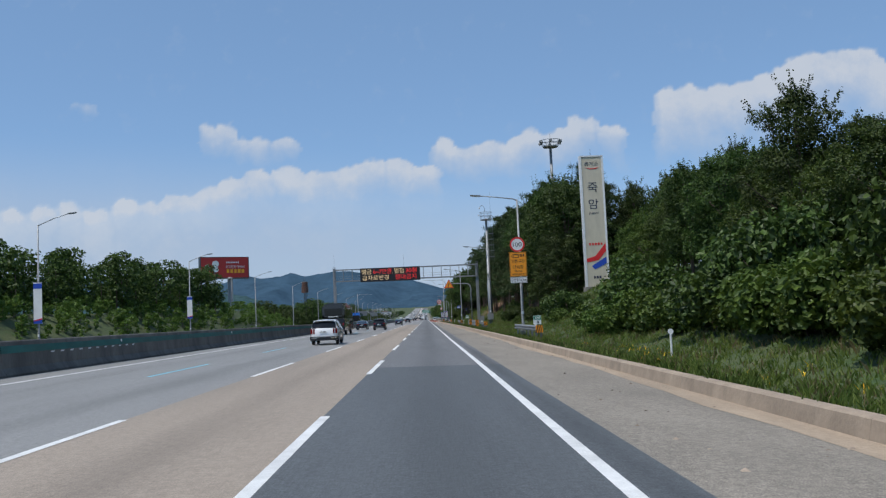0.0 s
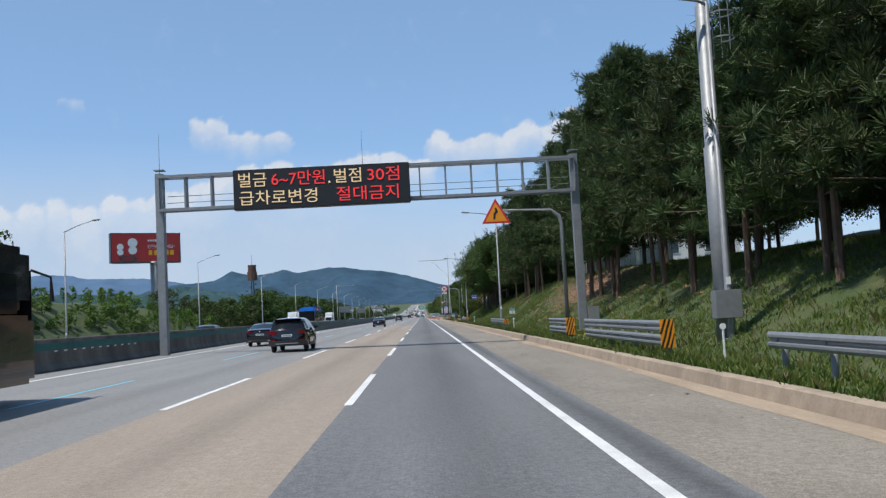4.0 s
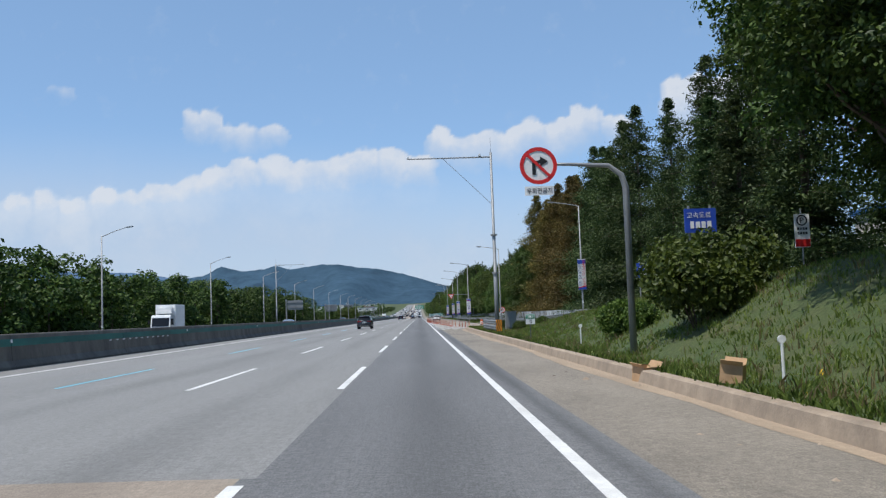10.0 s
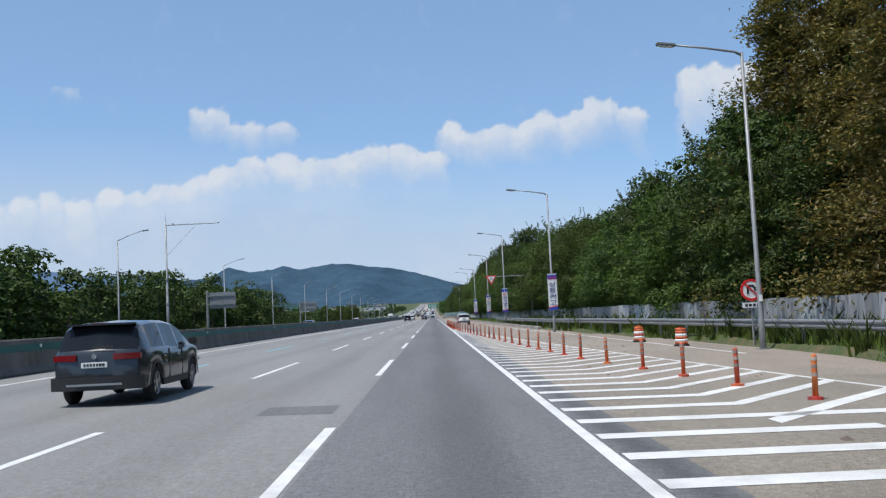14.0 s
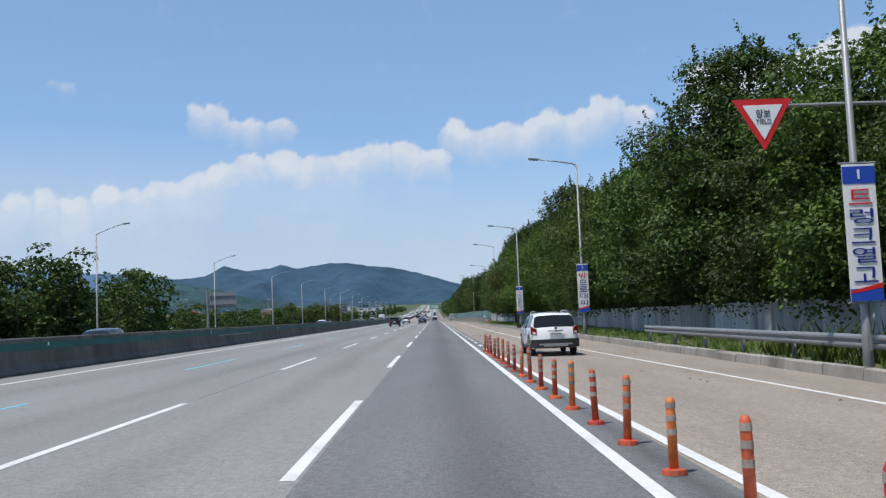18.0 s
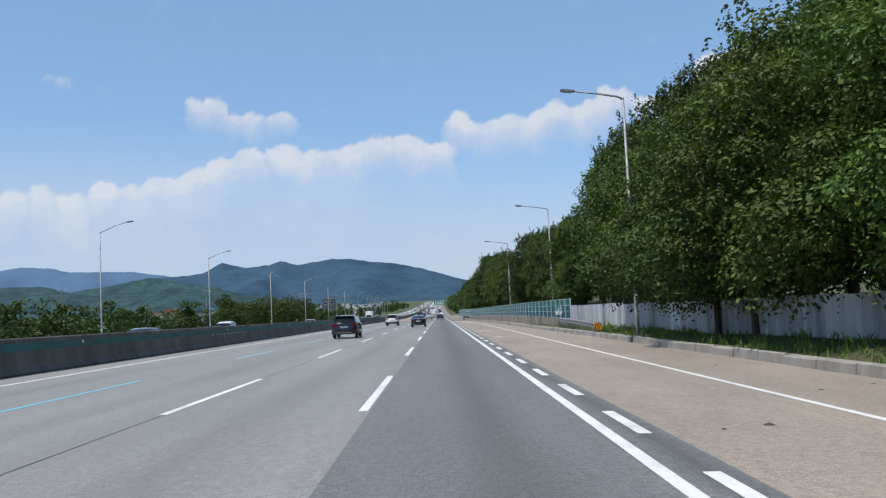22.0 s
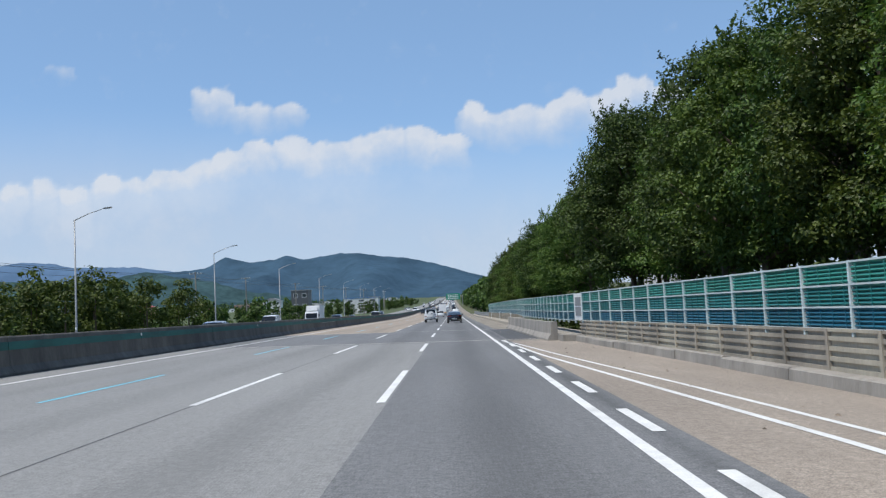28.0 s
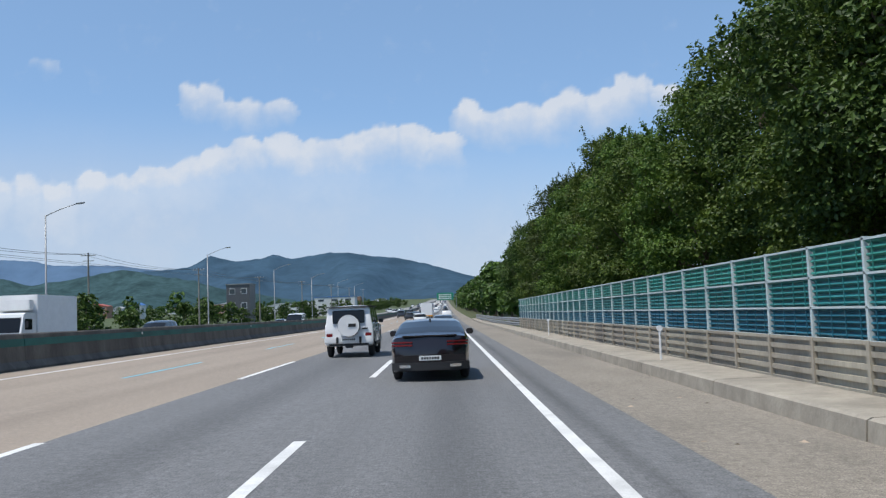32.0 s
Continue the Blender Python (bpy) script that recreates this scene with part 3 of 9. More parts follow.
def clouds():
    """One far glowing sheet with soft cumulus and painted haze; the thickness of the cloud is a mesh attribute, broken
    up by noise.
    """
    nx, nz, x0, x1, z0, z1, yy = 460, 210, -3600.0, 3600.0, -30.0, 2000.0, 4700.0
    X, Z = np.meshgrid(np.linspace(x0, x1, nx), np.linspace(z0, z1, nz))
    warp = np.array([[sum(amp * noise.noise((x * f, z * f, o)) for f, amp in ((0.006, 34.0), (0.016, 20.0), (0.04, 11.0))) for o in (1.3, 9.7)] for x, z in zip(X.ravel(), Z.ravel())])
    WX, WZ = X + warp[:, 0].reshape(X.shape), Z + warp[:, 1].reshape(X.shape)
    body, low = np.zeros_like(X), np.zeros_like(X)
    for puffs, rim, depth, strength in ((CHAIN_WEST, 28.0, 270.0, 0.95), (CHAIN_EAST, 26.0, 240.0, 1.0), (SMALL_CLOUD, 30.0, 170.0, 0.9), (BIG_CLOUD, 34.0, 430.0, 1.0), (WISP, 24.0, 60.0, 0.5)):
        top, near = np.full_like(X, -1e4), np.zeros_like(X)
        for x, z, r in puffs:
            dx = (WX - x) / (r * 1.12)
            top = np.maximum(top, np.where(np.abs(dx) < 1, z + r * np.sqrt(np.maximum(0, 1 - dx * dx)) - 0.25 * r, -1e4))
            near = np.maximum(near, np.clip(1.6 - 1.1 * np.abs(dx), 0, 1))
        under = top - WZ
        crest = np.interp(WX, [p[0] for p in puffs], [p[1] + 0.6 * p[2] for p in puffs])
        edge = np.clip(under / rim, 0, 1)
        fade = np.clip(1.0 - (crest - WZ - 0.22 * depth) / depth, 0, 1)
        body = np.maximum(body, strength * near * edge * edge * (3 - 2 * edge) * fade ** 1.3)
    # summer haze over the land, painted on the sheet, thinning upwards and to its sides
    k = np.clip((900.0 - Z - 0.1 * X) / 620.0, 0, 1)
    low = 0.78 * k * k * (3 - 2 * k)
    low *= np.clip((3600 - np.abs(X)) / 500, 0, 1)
    verts = np.stack([X.ravel(), np.full(X.size, yy), Z.ravel()], 1)
    idx = np.arange(nx * nz).reshape(nz, nx)
    faces = np.stack([idx[:-1, :-1].ravel(), idx[:-1, 1:].ravel(), idx[1:, 1:].ravel(), idx[1:, :-1].ravel()], 1)
    me = bpy.data.meshes.new("backdrop_clouds")
    me.from_pydata(verts.tolist(), [], faces.tolist())
    for key, arr in (("body", body), ("low", low)):
        a = me.attributes.new(key, "FLOAT", "POINT")
        a.data.foreach_set("value", arr.ravel().astype(np.float32))
    m = bpy.data.materials.new("cloud")
    m.use_nodes = True
    nt = m.node_tree
    N, L = nt.nodes, nt.links
    N.remove(N["Principled BSDF"])

    def math_node(op, a, b, clamp=False):
        q = N.new("ShaderNodeMath")
        q.operation, q.use_clamp = op, clamp
        for i, v in enumerate((a, b)):
            if isinstance(v, (int, float)):
                q.inputs[i].default_value = v
            elif v is not None:
                L.new(v, q.inputs[i])
        return q.outputs[0]
    ab, al = N.new("ShaderNodeAttribute"), N.new("ShaderNodeAttribute")
    ab.attribute_name, al.attribute_name = "body", "low"
    tc = N.new("ShaderNodeTexCoord")
    n1, n2 = N.new("ShaderNodeTexNoise"), N.new("ShaderNodeTexNoise")
    for n, s, d in ((n1, 0.0075, 9), (n2, 0.0035, 4)):
        n.inputs["Scale"].default_value, n.inputs["Detail"].default_value, n.inputs["Roughness"].default_value = s, d, 0.62
        L.new(tc.outputs["Object"], n.inputs["Vector"])
    wob = math_node("MULTIPLY", math_node("SUBTRACT", n1.outputs["Fac"], 0.5), 0.75)
    dens = math_node("ADD", ab.outputs["Fac"], wob)
    r = N.new("ShaderNodeMapRange")
    r.inputs["From Min"].default_value, r.inputs["From Max"].default_value = 0.06, 0.98
    L.new(dens, r.inputs["Value"])
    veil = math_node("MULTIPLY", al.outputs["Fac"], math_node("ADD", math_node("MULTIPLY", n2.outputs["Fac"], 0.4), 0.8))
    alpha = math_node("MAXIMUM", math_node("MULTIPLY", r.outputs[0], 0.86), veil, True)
    # sunlit and shaded cloud put into the glow colour: dense parts whiter, thin bluer
    shade = math_node("ADD", math_node("MULTIPLY", math_node("SUBTRACT", n2.outputs["Fac"], 0.5), 0.7), math_node("MULTIPLY", r.outputs[0], 0.95), True)
    mix = N.new("ShaderNodeMix")
    mix.data_type = "RGBA"
    mix.inputs["A"].default_value, mix.inputs["B"].default_value = (0.50, 0.60, 0.755, 1), (0.74, 0.77, 0.82, 1)
    L.new(shade, mix.inputs["Factor"])
    em, tr, ms = N.new("ShaderNodeEmission"), N.new("ShaderNodeBsdfTransparent"), N.new("ShaderNodeMixShader")
    L.new(mix.outputs["Result"], em.inputs["Color"])
    L.new(alpha, ms.inputs[0])
    L.new(tr.outputs[0], ms.inputs[1])
    L.new(em.outputs[0], ms.inputs[2])
    L.new(ms.outputs[0], N["Material Output"].inputs[0])
    me.materials.append(m)
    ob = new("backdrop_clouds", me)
    tagged(ob, "white cumulus clouds and painted haze in a blue summer sky", "cloud", kind="structure")


clouds()

# ---- trees ----
def tube(pts, radii, seg=6):
    vs, fs = [], []
    for i, p in enumerate(pts):
        p = Vector(p)
        d = (Vector(pts[min(i + 1, len(pts) - 1)]) - Vector(pts[max(i - 1, 0)])).normalized()
        a = d.cross(Vector((0.3, 1, 0.1))).normalized()
        b = d.cross(a)
        for j in range(seg):
            t = 2 * math.pi * j / seg
            vs.append(tuple(p + radii[i] * (math.cos(t) * a + math.sin(t) * b)))
        if i:
            for j in range(seg):
                k = (j + 1) % seg
                fs.append(((i - 1) * seg + j, (i - 1) * seg + k, i * seg + k, i * seg + j))
    fs.append(tuple(range((len(pts) - 1) * seg, len(pts) * seg)))
    return vs, fs


def join(parts):
    vs, fs = [], []
    for v, f in parts:
        o = len(vs)
        vs += v
        fs += [tuple(i + o for i in q) for q in f]
    return vs, fs


def leaves(centres, normals, size, rng, long=1.5, spread=0.9):
    """Bent leaf-shaped quads round the given centres."""
    n = len(centres)
    nrm = normals + rng.normal(0, spread, (n, 3))
    nrm /= np.linalg.norm(nrm, axis=1)[:, None] + 1e-9
    t = rng.normal(0, 1, (n, 3))
    t -= (t * nrm).sum(1)[:, None] * nrm
    t /= np.linalg.norm(t, axis=1)[:, None] + 1e-9
    b = np.cross(nrm, t)
    s = (size * rng.uniform(0.6, 1.35, n))[:, None]
    v = np.stack([centres - t * s * long * 0.5, centres + b * s * 0.5 + nrm * s * 0.08, centres + t * s * long * 0.5 - nrm * s * 0.15, centres - b * s * 0.5 + nrm * s * 0.08], 1)
    return v.reshape(-1, 3), np.arange(4 * n).reshape(-1, 4)


def leaf_object(name, V, F, material, parent, label=""):
    me = bpy.data.meshes.new(name)
    me.from_pydata(V.tolist(), [], F.tolist())
    me.materials.append(material)
    ob = new(name, me)
    ob.parent = parent
    if label:
        ob["label"] = label
    return ob


def broadleaf(h, r, low, seed, material, n=24000, leaf=0.108, label="", lumps=46):
    """A crown of flattened pads of leaves, lit on top, with dark gaps between them."""
    rng, rnd = np.random.default_rng(seed), random.Random(seed)
    root = tagged(new("tree"), label or "dense green broadleaf tree by the roadside", "tree")
    segs = [tube([(0, 0, -0.3), (0.05, 0, h * 0.3), (0.1 * rnd.uniform(-1, 1), 0.1, h * 0.62), (0.1, 0, h * 0.86)], [0.032 * h * 0.5, 0.014 * h, 0.008 * h, 0.02])]
    cs = []
    for i in range(lumps):
        a, zf = i * 2.39996 + rnd.uniform(-0.5, 0.5), (i + rnd.random()) / lumps
        z = low + (h - low) * (0.06 + 0.86 * zf)
        prof = math.sin(math.pi * min(0.97, 0.22 + 0.72 * zf)) ** 0.7
        q = r * prof * rnd.choice((0.38, 0.72, 0.86, 0.98)) * rnd.uniform(0.85, 1.08)
        rr = rnd.uniform(0.2, 0.33) * r * (1.1 - 0.3 * zf)
        cs.append((q * math.cos(a), q * math.sin(a), z, rr))
        if i % 3 == 0:
            z0 = max(0.25 * h, z - 0.35 * q - 0.6)
            segs.append(tube([(0, 0, z0 * 0.8), (q * 0.5 * math.cos(a), q * 0.5 * math.sin(a), z0 * 0.9 + 0.1 * z), (q * math.cos(a), q * math.sin(a), z)], [0.008 * h, 0.005 * h, 0.012], 5))
    cs.append((0, 0, h - 0.24 * r, 0.28 * r))
    vs, fs = join(segs)
    raw("trunk", vs, fs, M["bark"], root)
    C = np.array(cs)
    w = C[:, 3] ** 2
    pick = rng.choice(len(C), n, p=w / w.sum())
    d = rng.normal(0, 1, (n, 3))
    d[:, 2] = np.where(rng.random(n) < 0.7, np.abs(d[:, 2]), d[:, 2])
    d /= np.linalg.norm(d, axis=1)[:, None]
    ragged = 1 + 0.22 * np.sin(7.0 * d[:, 0] + 1.7 * pick) * np.cos(6.0 * d[:, 1] + 2.3 * pick)
    rad = C[pick, 3] * rng.uniform(0.62, 1.08, n) * ragged * (1 + 0.3 * rng.random(n) * (rng.random(n) < 0.12))
    pos = C[pick, :3] + d * rad[:, None] * np.array([1.08, 1.08, 0.72])
    pos[:, 2] = np.maximum(pos[:, 2] - 0.12 * np.hypot(d[:, 0], d[:, 1]) * C[pick, 3], low * 0.4)
    # young shoots that break the outline
    tips, dirs = [pos], [d * 0.9 + np.array([0, 0, 0.55])]
    for i in range(70):
        x, y, z, rr = cs[rnd.randrange(len(cs) // 3, len(cs))]
        a, up = rnd.uniform(0, 6.28), rnd.uniform(0.5, 1.4)
        k = np.linspace(0.0, 1.0, 34)[:, None]
        ln = rnd.uniform(0.5, 1.25) * 0.24 * r
        way = np.array([math.cos(a) * 0.55, math.sin(a) * 0.55, up])
        foot = np.array([x + 0.6 * rr * math.cos(a), y + 0.6 * rr * math.sin(a), z + 0.5 * rr])
        tips.append(foot + way * k * ln + rng.normal(0, 0.075, (34, 3)))
        dirs.append(np.tile([math.cos(a) * 0.5, math.sin(a) * 0.5, 0.6], (34, 1)))
    pos, nrm = np.concatenate(tips), np.concatenate(dirs)
    V, F = leaves(pos, nrm, leaf, rng, 1.6, 0.55)
    leaf_object("crown", V, F, material, root)
    return root


def pine(h, seed, label="", n_whorl=30, bare=0.42, spread=2.3, warm=False):
    rng, rnd = np.random.default_rng(seed), random.Random(seed)
    root = tagged(new("pine_tree"), label or "tall pine with a bare trunk and dark needles", "tree")
    lx, ly = rnd.uniform(-1.7, 1.2), rnd.uniform(-1.0, 1.0)
    sp = lambda z: (lx * (z / h) ** 1.5, ly * (z / h) ** 2)
    segs = [tube([(*sp(z), z - (0.4 if z == 0 else 0)) for z in (0, h * 0.25, h * 0.5, h * 0.75, h * 0.96)], [0.17, 0.14, 0.11, 0.07, 0.02], 7)]
    pts, dirs = [], []
    for i in range(n_whorl):
        k = i / (n_whorl - 1)
        z = h * (bare + (0.97 - bare) * k)
        ln = spread * (1 - 0.72 * k ** 1.3) * rnd.uniform(0.55, 1.1)
        a = i * 2.4 + rnd.uniform(-0.5, 0.5)
        bx, by = sp(z)
        e = Vector((math.cos(a) * ln, math.sin(a) * ln, ln * rnd.uniform(-0.05, 0.3)))
        segs.append(tube([(bx, by, z), (bx + e.x * 0.6, by + e.y * 0.6, z + e.z * 0.4), (bx + e.x, by + e.y, z + e.z)], [0.035, 0.022, 0.008], 4))
        for j in range(9):
            f = 0.3 + 0.75 * j / 8
            c = np.array((bx + e.x * f, by + e.y * f, z + e.z * f)) + rng.normal(0, 1, 3) * np.array([0.3, 0.3, 0.13])
            m = 46
            d = rng.normal(0, 1, (m, 3)) + np.array((0.3 * e.x / ln, 0.3 * e.y / ln, 0.9))
            d /= np.linalg.norm(d, axis=1)[:, None]
            pts.append(c + d * rng.uniform(0.03, 0.3, (m, 1)))
            dirs.append(d)
    vs, fs = join(segs)
    raw("trunk", vs, fs, M["pine_bark"], root)
    P, D = np.concatenate(pts), np.concatenate(dirs)
    n = len(P)
    side = np.cross(D, rng.normal(0, 1, (n, 3)))
    side /= np.linalg.norm(side, axis=1)[:, None] + 1e-9
    ln, wd = rng.uniform(0.24, 0.46, (n, 1)), rng.uniform(0.016, 0.032, (n, 1))
    V = np.stack([P - side * wd, P + side * wd, P + D * ln + side * wd * 0.4, P + D * ln - side * wd * 0.4], 1).reshape(-1, 3)
    leaf_object("crown", V, np.arange(4 * n).reshape(-1, 4), M["needle_warm"] if warm else M["needle"], root)
    return root


def conifer(h, r, seed, label="", warm=True, n=20000):
    """A narrow cone of drooping feathery sprays."""
    rng, rnd = np.random.default_rng(seed), random.Random(seed)
    root = tagged(new("conifer"), label or "tall cone-shaped conifer with rusty green sprays", "tree")
    segs = [tube([(0, 0, -0.4), (0, 0, h * 0.5), (0, 0, h * 0.98)], [0.3, 0.16, 0.02], 7)]
    pts = []
    k, tot = 0, 0
    while tot < n:
        zf = rnd.random() ** 1.25
        z = h * (0.07 + 0.92 * zf)
        ln = r * (1 - zf) ** 0.62 * rnd.uniform(0.5, 1.12) * (1 + 0.25 * math.sin(z * 2.1 + seed))
        a = rnd.uniform(0, 2 * math.pi)
        m = int(46 + 70 * (1 - zf))
        f = np.sqrt(rng.uniform(0.1, 1.0, m))
        w = 0.25 + 0.16 * ln
        c = np.stack([np.cos(a) * ln * f, np.sin(a) * ln * f, z - 0.45 * ln * f ** 2 * 0.6 + 0.12 * ln * f], 1) + rng.normal(0, 1, (m, 3)) * np.array([w, w, w * 0.55]) * 0.55
        pts.append(c)
        tot += m
        if k % 4 == 0:
            segs.append(tube([(0, 0, z), (math.cos(a) * ln * 0.9, math.sin(a) * ln * 0.9, z - 0.15 * ln)], [0.03, 0.008], 4))
        k += 1
    vs, fs = join(segs)
    raw("trunk", vs, fs, M["bark"], root)
    P = np.concatenate(pts)
    V, F = leaves(P, np.tile([0, 0, 0.9], (len(P), 1)), 0.1, rng, 2.4, 0.5)
    leaf_object("crown", V, F, M["needle_warm"] if warm else M["needle"], root)
    return root


def bush(r, h, seed, material, n=2600, label="", leaf=0.13):
    rng, rnd = np.random.default_rng(seed), random.Random(seed)
    root = tagged(new("bush"), label or "leafy green roadside bush", "bush")
    segs = []
    cs = []
    for i in range(11):
        a, q = rnd.uniform(0, 6.28), r * math.sqrt(rnd.random()) * 0.75
        z = h * rnd.uniform(0.25, 0.8) * (1 - 0.3 * q / r)
        cs.append((q * math.cos(a), q * math.sin(a), z, rnd.uniform(0.25, 0.42) * min(r, h)))
        segs.append(tube([(0.2 * q * math.cos(a), 0.2 * q * math.sin(a), -0.15), (q * math.cos(a), q * math.sin(a), z)], [0.03, 0.01], 4))
    vs, fs = join(segs)
    raw("stems", vs, fs, M["bark"], root)
    C = np.array(cs)
    pick = rng.integers(0, len(C), n)
    d = rng.normal(0, 1, (n, 3))
    d /= np.linalg.norm(d, axis=1)[:, None]
    pos = C[pick, :3] + d * (C[pick, 3] * rng.uniform(0.5, 1.2, n))[:, None]
    pos[:, 2] = np.abs(pos[:, 2])
    V, F = leaves(pos, d + np.array([0, 0, 0.5]), leaf, rng)
    leaf_object("foliage", V, F, material, root)
    return root


USED = set()


def plant(ob, x, y, s=1.0, turn=None, z=None, lean=0.0, label="", group=""):
    """Puts the first one there itself, later ones as copies."""
    rnd = random.Random(int(x * 131 + y * 17))
    zz = (gz(x, y) if z is None else z) - 0.05
    m = Matrix.Translation((x, y, zz)) @ Euler((radians(lean), 0, rnd.uniform(0, 6.28) if turn is None else turn)).to_matrix().to_4x4()
    if ob.name in USED:
        q = copy_thing(ob, m)
    else:
        USED.add(ob.name)
        q = ob
        q.matrix_basis = m
    sz = s * rnd.uniform(0.94, 1.08)
    q.scale = (s, s, sz)
    if label:
        q["label"] = label
    if group:
        q["group"] = group
    return q


BROAD = [broadleaf(9.5, 3.4, 1.2, 11, M["leaf"]), broadleaf(10.5, 3.1, 1.5, 12, M["leaf"]), broadleaf(8.5, 3.6, 0.9, 13, M["leaf_light"]), broadleaf(11.5, 3.8, 2.0, 14, M["leaf"], n=25000)]
TALL = [broadleaf(15, 4.6, 3.0, 21, M["leaf"], 40000, 0.125, "tall spreading broadleaf tree behind the barrier", 80), broadleaf(14, 4.2, 2.2, 22, M["leaf_light"], 40000, 0.125, "tall bright green tree behind the barrier", 80)]
PINES = [pine(12.5, 31, spread=3.9, n_whorl=46, bare=0.27), pine(14, 32, spread=4.6, n_whorl=50, bare=0.28), pine(11, 33, bare=0.22, spread=3.4, n_whorl=40)]
SPRUCE = [conifer(17, 4.4, 41, n=46000), conifer(19, 4.4, 42, "tall dark green cone-shaped conifer tree", False, 44000), conifer(12, 2.8, 43, "dark green cone-shaped conifer tree", False, 24000)]
WIDE = [broadleaf(10.5, 4.7, 1.5, 71, M["leaf_light"], 34000, 0.108, "spreading green tree leaning over the metal fence", 60), broadleaf(9.6, 4.4, 1.3, 72, M["leaf"], 32000, 0.108, "spreading green tree leaning over the metal fence", 56)]
SHADE = [broadleaf(11.0, 4.3, 3.0, 73, M["leaf"], 28000, 0.108, "broadleaf tree with a bare trunk and a high crown", 46)]
BUSH = [bush(1.6, 1.7, 51, M["leaf"]), bush(1.3, 1.3, 52, M["leaf_light"], 4200, leaf=0.1), bush(2.2, 2.6, 53, M["leaf"], 3800)]


def row(kinds, x0, x1, y0, y1, step, s0, s1, seed, group=""):
    rnd = random.Random(seed)
    y = y0
    while y < y1:
        plant(rnd.choice(kinds), rnd.uniform(x0, x1), y + rnd.uniform(-0.3, 0.3) * step, rnd.uniform(s0, s1), group=group)
        y += step * rnd.uniform(0.8, 1.2)


def wood(name, spots, label, material, seed, leaf=0.46, per=650):
    """Far trees that nobody could count, joined into one piece."""
    rng, rnd = np.random.default_rng(seed), random.Random(seed)
    VV, segs = [], []
    for x, y, h in spots:
        z = gz(x, y)
        r = h * rnd.uniform(0.3, 0.4)
        segs.append(tube([(x, y, z - 0.3), (x, y, z + h * 0.7)], [0.02 * h, 0.006 * h], 4))
        cs = []
        for i in range(18):
            a, zf = rnd.uniform(0, 6.28), rnd.random()
            q = r * math.sin(math.pi * (0.18 + 0.74 * zf)) ** 0.8 * rnd.uniform(0.3, 0.85)
            cs.append((x + q * math.cos(a), y + q * math.sin(a), z + h * (0.12 + 0.78 * zf), r * rnd.uniform(0.26, 0.42)))
        C = np.array(cs)
        pick = rng.integers(0, len(C), per)
        d = rng.normal(0, 1, (per, 3))
        d[:, 2] = np.where(rng.random(per) < 0.65, np.abs(d[:, 2]), d[:, 2])
        d /= np.linalg.norm(d, axis=1)[:, None]
        pos = C[pick, :3] + d * (C[pick, 3] * rng.uniform(0.65, 1.12, per))[:, None] * np.array([1.1, 1.1, 0.8])
        V, F = leaves(pos, d * 0.9 + np.array([0, 0, 0.55]), leaf * h / 8, rng, 1.5, 0.55)
        VV.append(V)
    V = np.concatenate(VV)
    me = bpy.data.meshes.new(name)
    me.from_pydata(V.tolist(), [], np.arange(len(V)).reshape(-1, 4).tolist())
    me.materials.append(material)
    ob = new(name, me)
    tagged(ob, label, "trees", kind="stuff")
    vs, fs = join(segs)
    raw("trunks", vs, fs, M["bark"], ob)
    return ob


def spots(x0, x1, y0, y1, step, h0, h1, seed):
    rnd = random.Random(seed)
    out, y = [], y0
    while y < y1:
        out.append((rnd.uniform(x0, x1), y, rnd.uniform(h0, h1)))
        y += step * rnd.uniform(0.7, 1.3)
    return out


fence_x = lerp_table([(300, 17.5), (345, 15.2), (420, 14.6), (470, 13.6), (510, 13.2), (560, 11.4), (578, 10.4)])
G1 = "trees along the rest area bank"
G2 = "trees behind the metal fence"
G3 = "trees behind the noise barrier"
row(BROAD, 15, 18, -6, 40, 4.6, 0.48, 0.6, 1, G1)
row(BROAD, 12.5, 15, 18, 38, 3.4, 0.46, 0.6, 2, G1)
row(BROAD, 16.0, 19.0, 40, 56, 3.6, 0.56, 0.68, 21, G1)
row(BROAD, 13.2, 15.4, 40, 52, 3.0, 0.46, 0.56, 53, G1)
row(BUSH[1:] + BUSH[1:2], 9.0, 11.6, 6, 36, 1.9, 0.85, 1.2, 3, "bushes on the bank")
row(BUSH[1:2], 8.2, 9.6, 9, 36, 1.9, 0.9, 1.35, 22, "bushes on the bank")
row(BUSH, 8.8, 10.5, 66, 104, 5.0, 0.45, 0.8, 23, "bushes on the bank")
row(BUSH, 8.8, 10.6, 56, 66, 1.9, 0.75, 1.0, 64, "bushes on the bank")
row(BROAD, 11.0, 12.6, 70, 80, 3.0, 0.5, 0.6, 65, G1)
row(SHADE, 12.6, 14.6, 75, 88, 3.4, 0.86, 1.0, 4, G1)
row(PINES, 11.4, 13.4, 82, 103, 2.7, 0.72, 0.86, 45, G1)
row(PINES, 15.0, 18.5, 78, 104, 4.2, 0.85, 1.0, 5, G1)
row(BROAD, 20, 24, 66, 150, 3.0, 0.62, 0.82, 55, G1)
row(PINES, 11, 13.0, 102, 146, 3.4, 0.8, 0.95, 6, G1)
row(PINES, 14.5, 18.5, 106, 148, 4.0, 0.92, 1.08, 7, G1)
row(PINES, 14.0, 18.0, 149, 178, 2.9, 0.95, 1.1, 52, G1)
row(PINES, 11.8, 14.2, 179, 204, 3.4, 0.8, 0.95, 8, G1)
row(BROAD, 15.0, 17.0, 192, 206, 3.4, 0.6, 0.75, 51, G1)
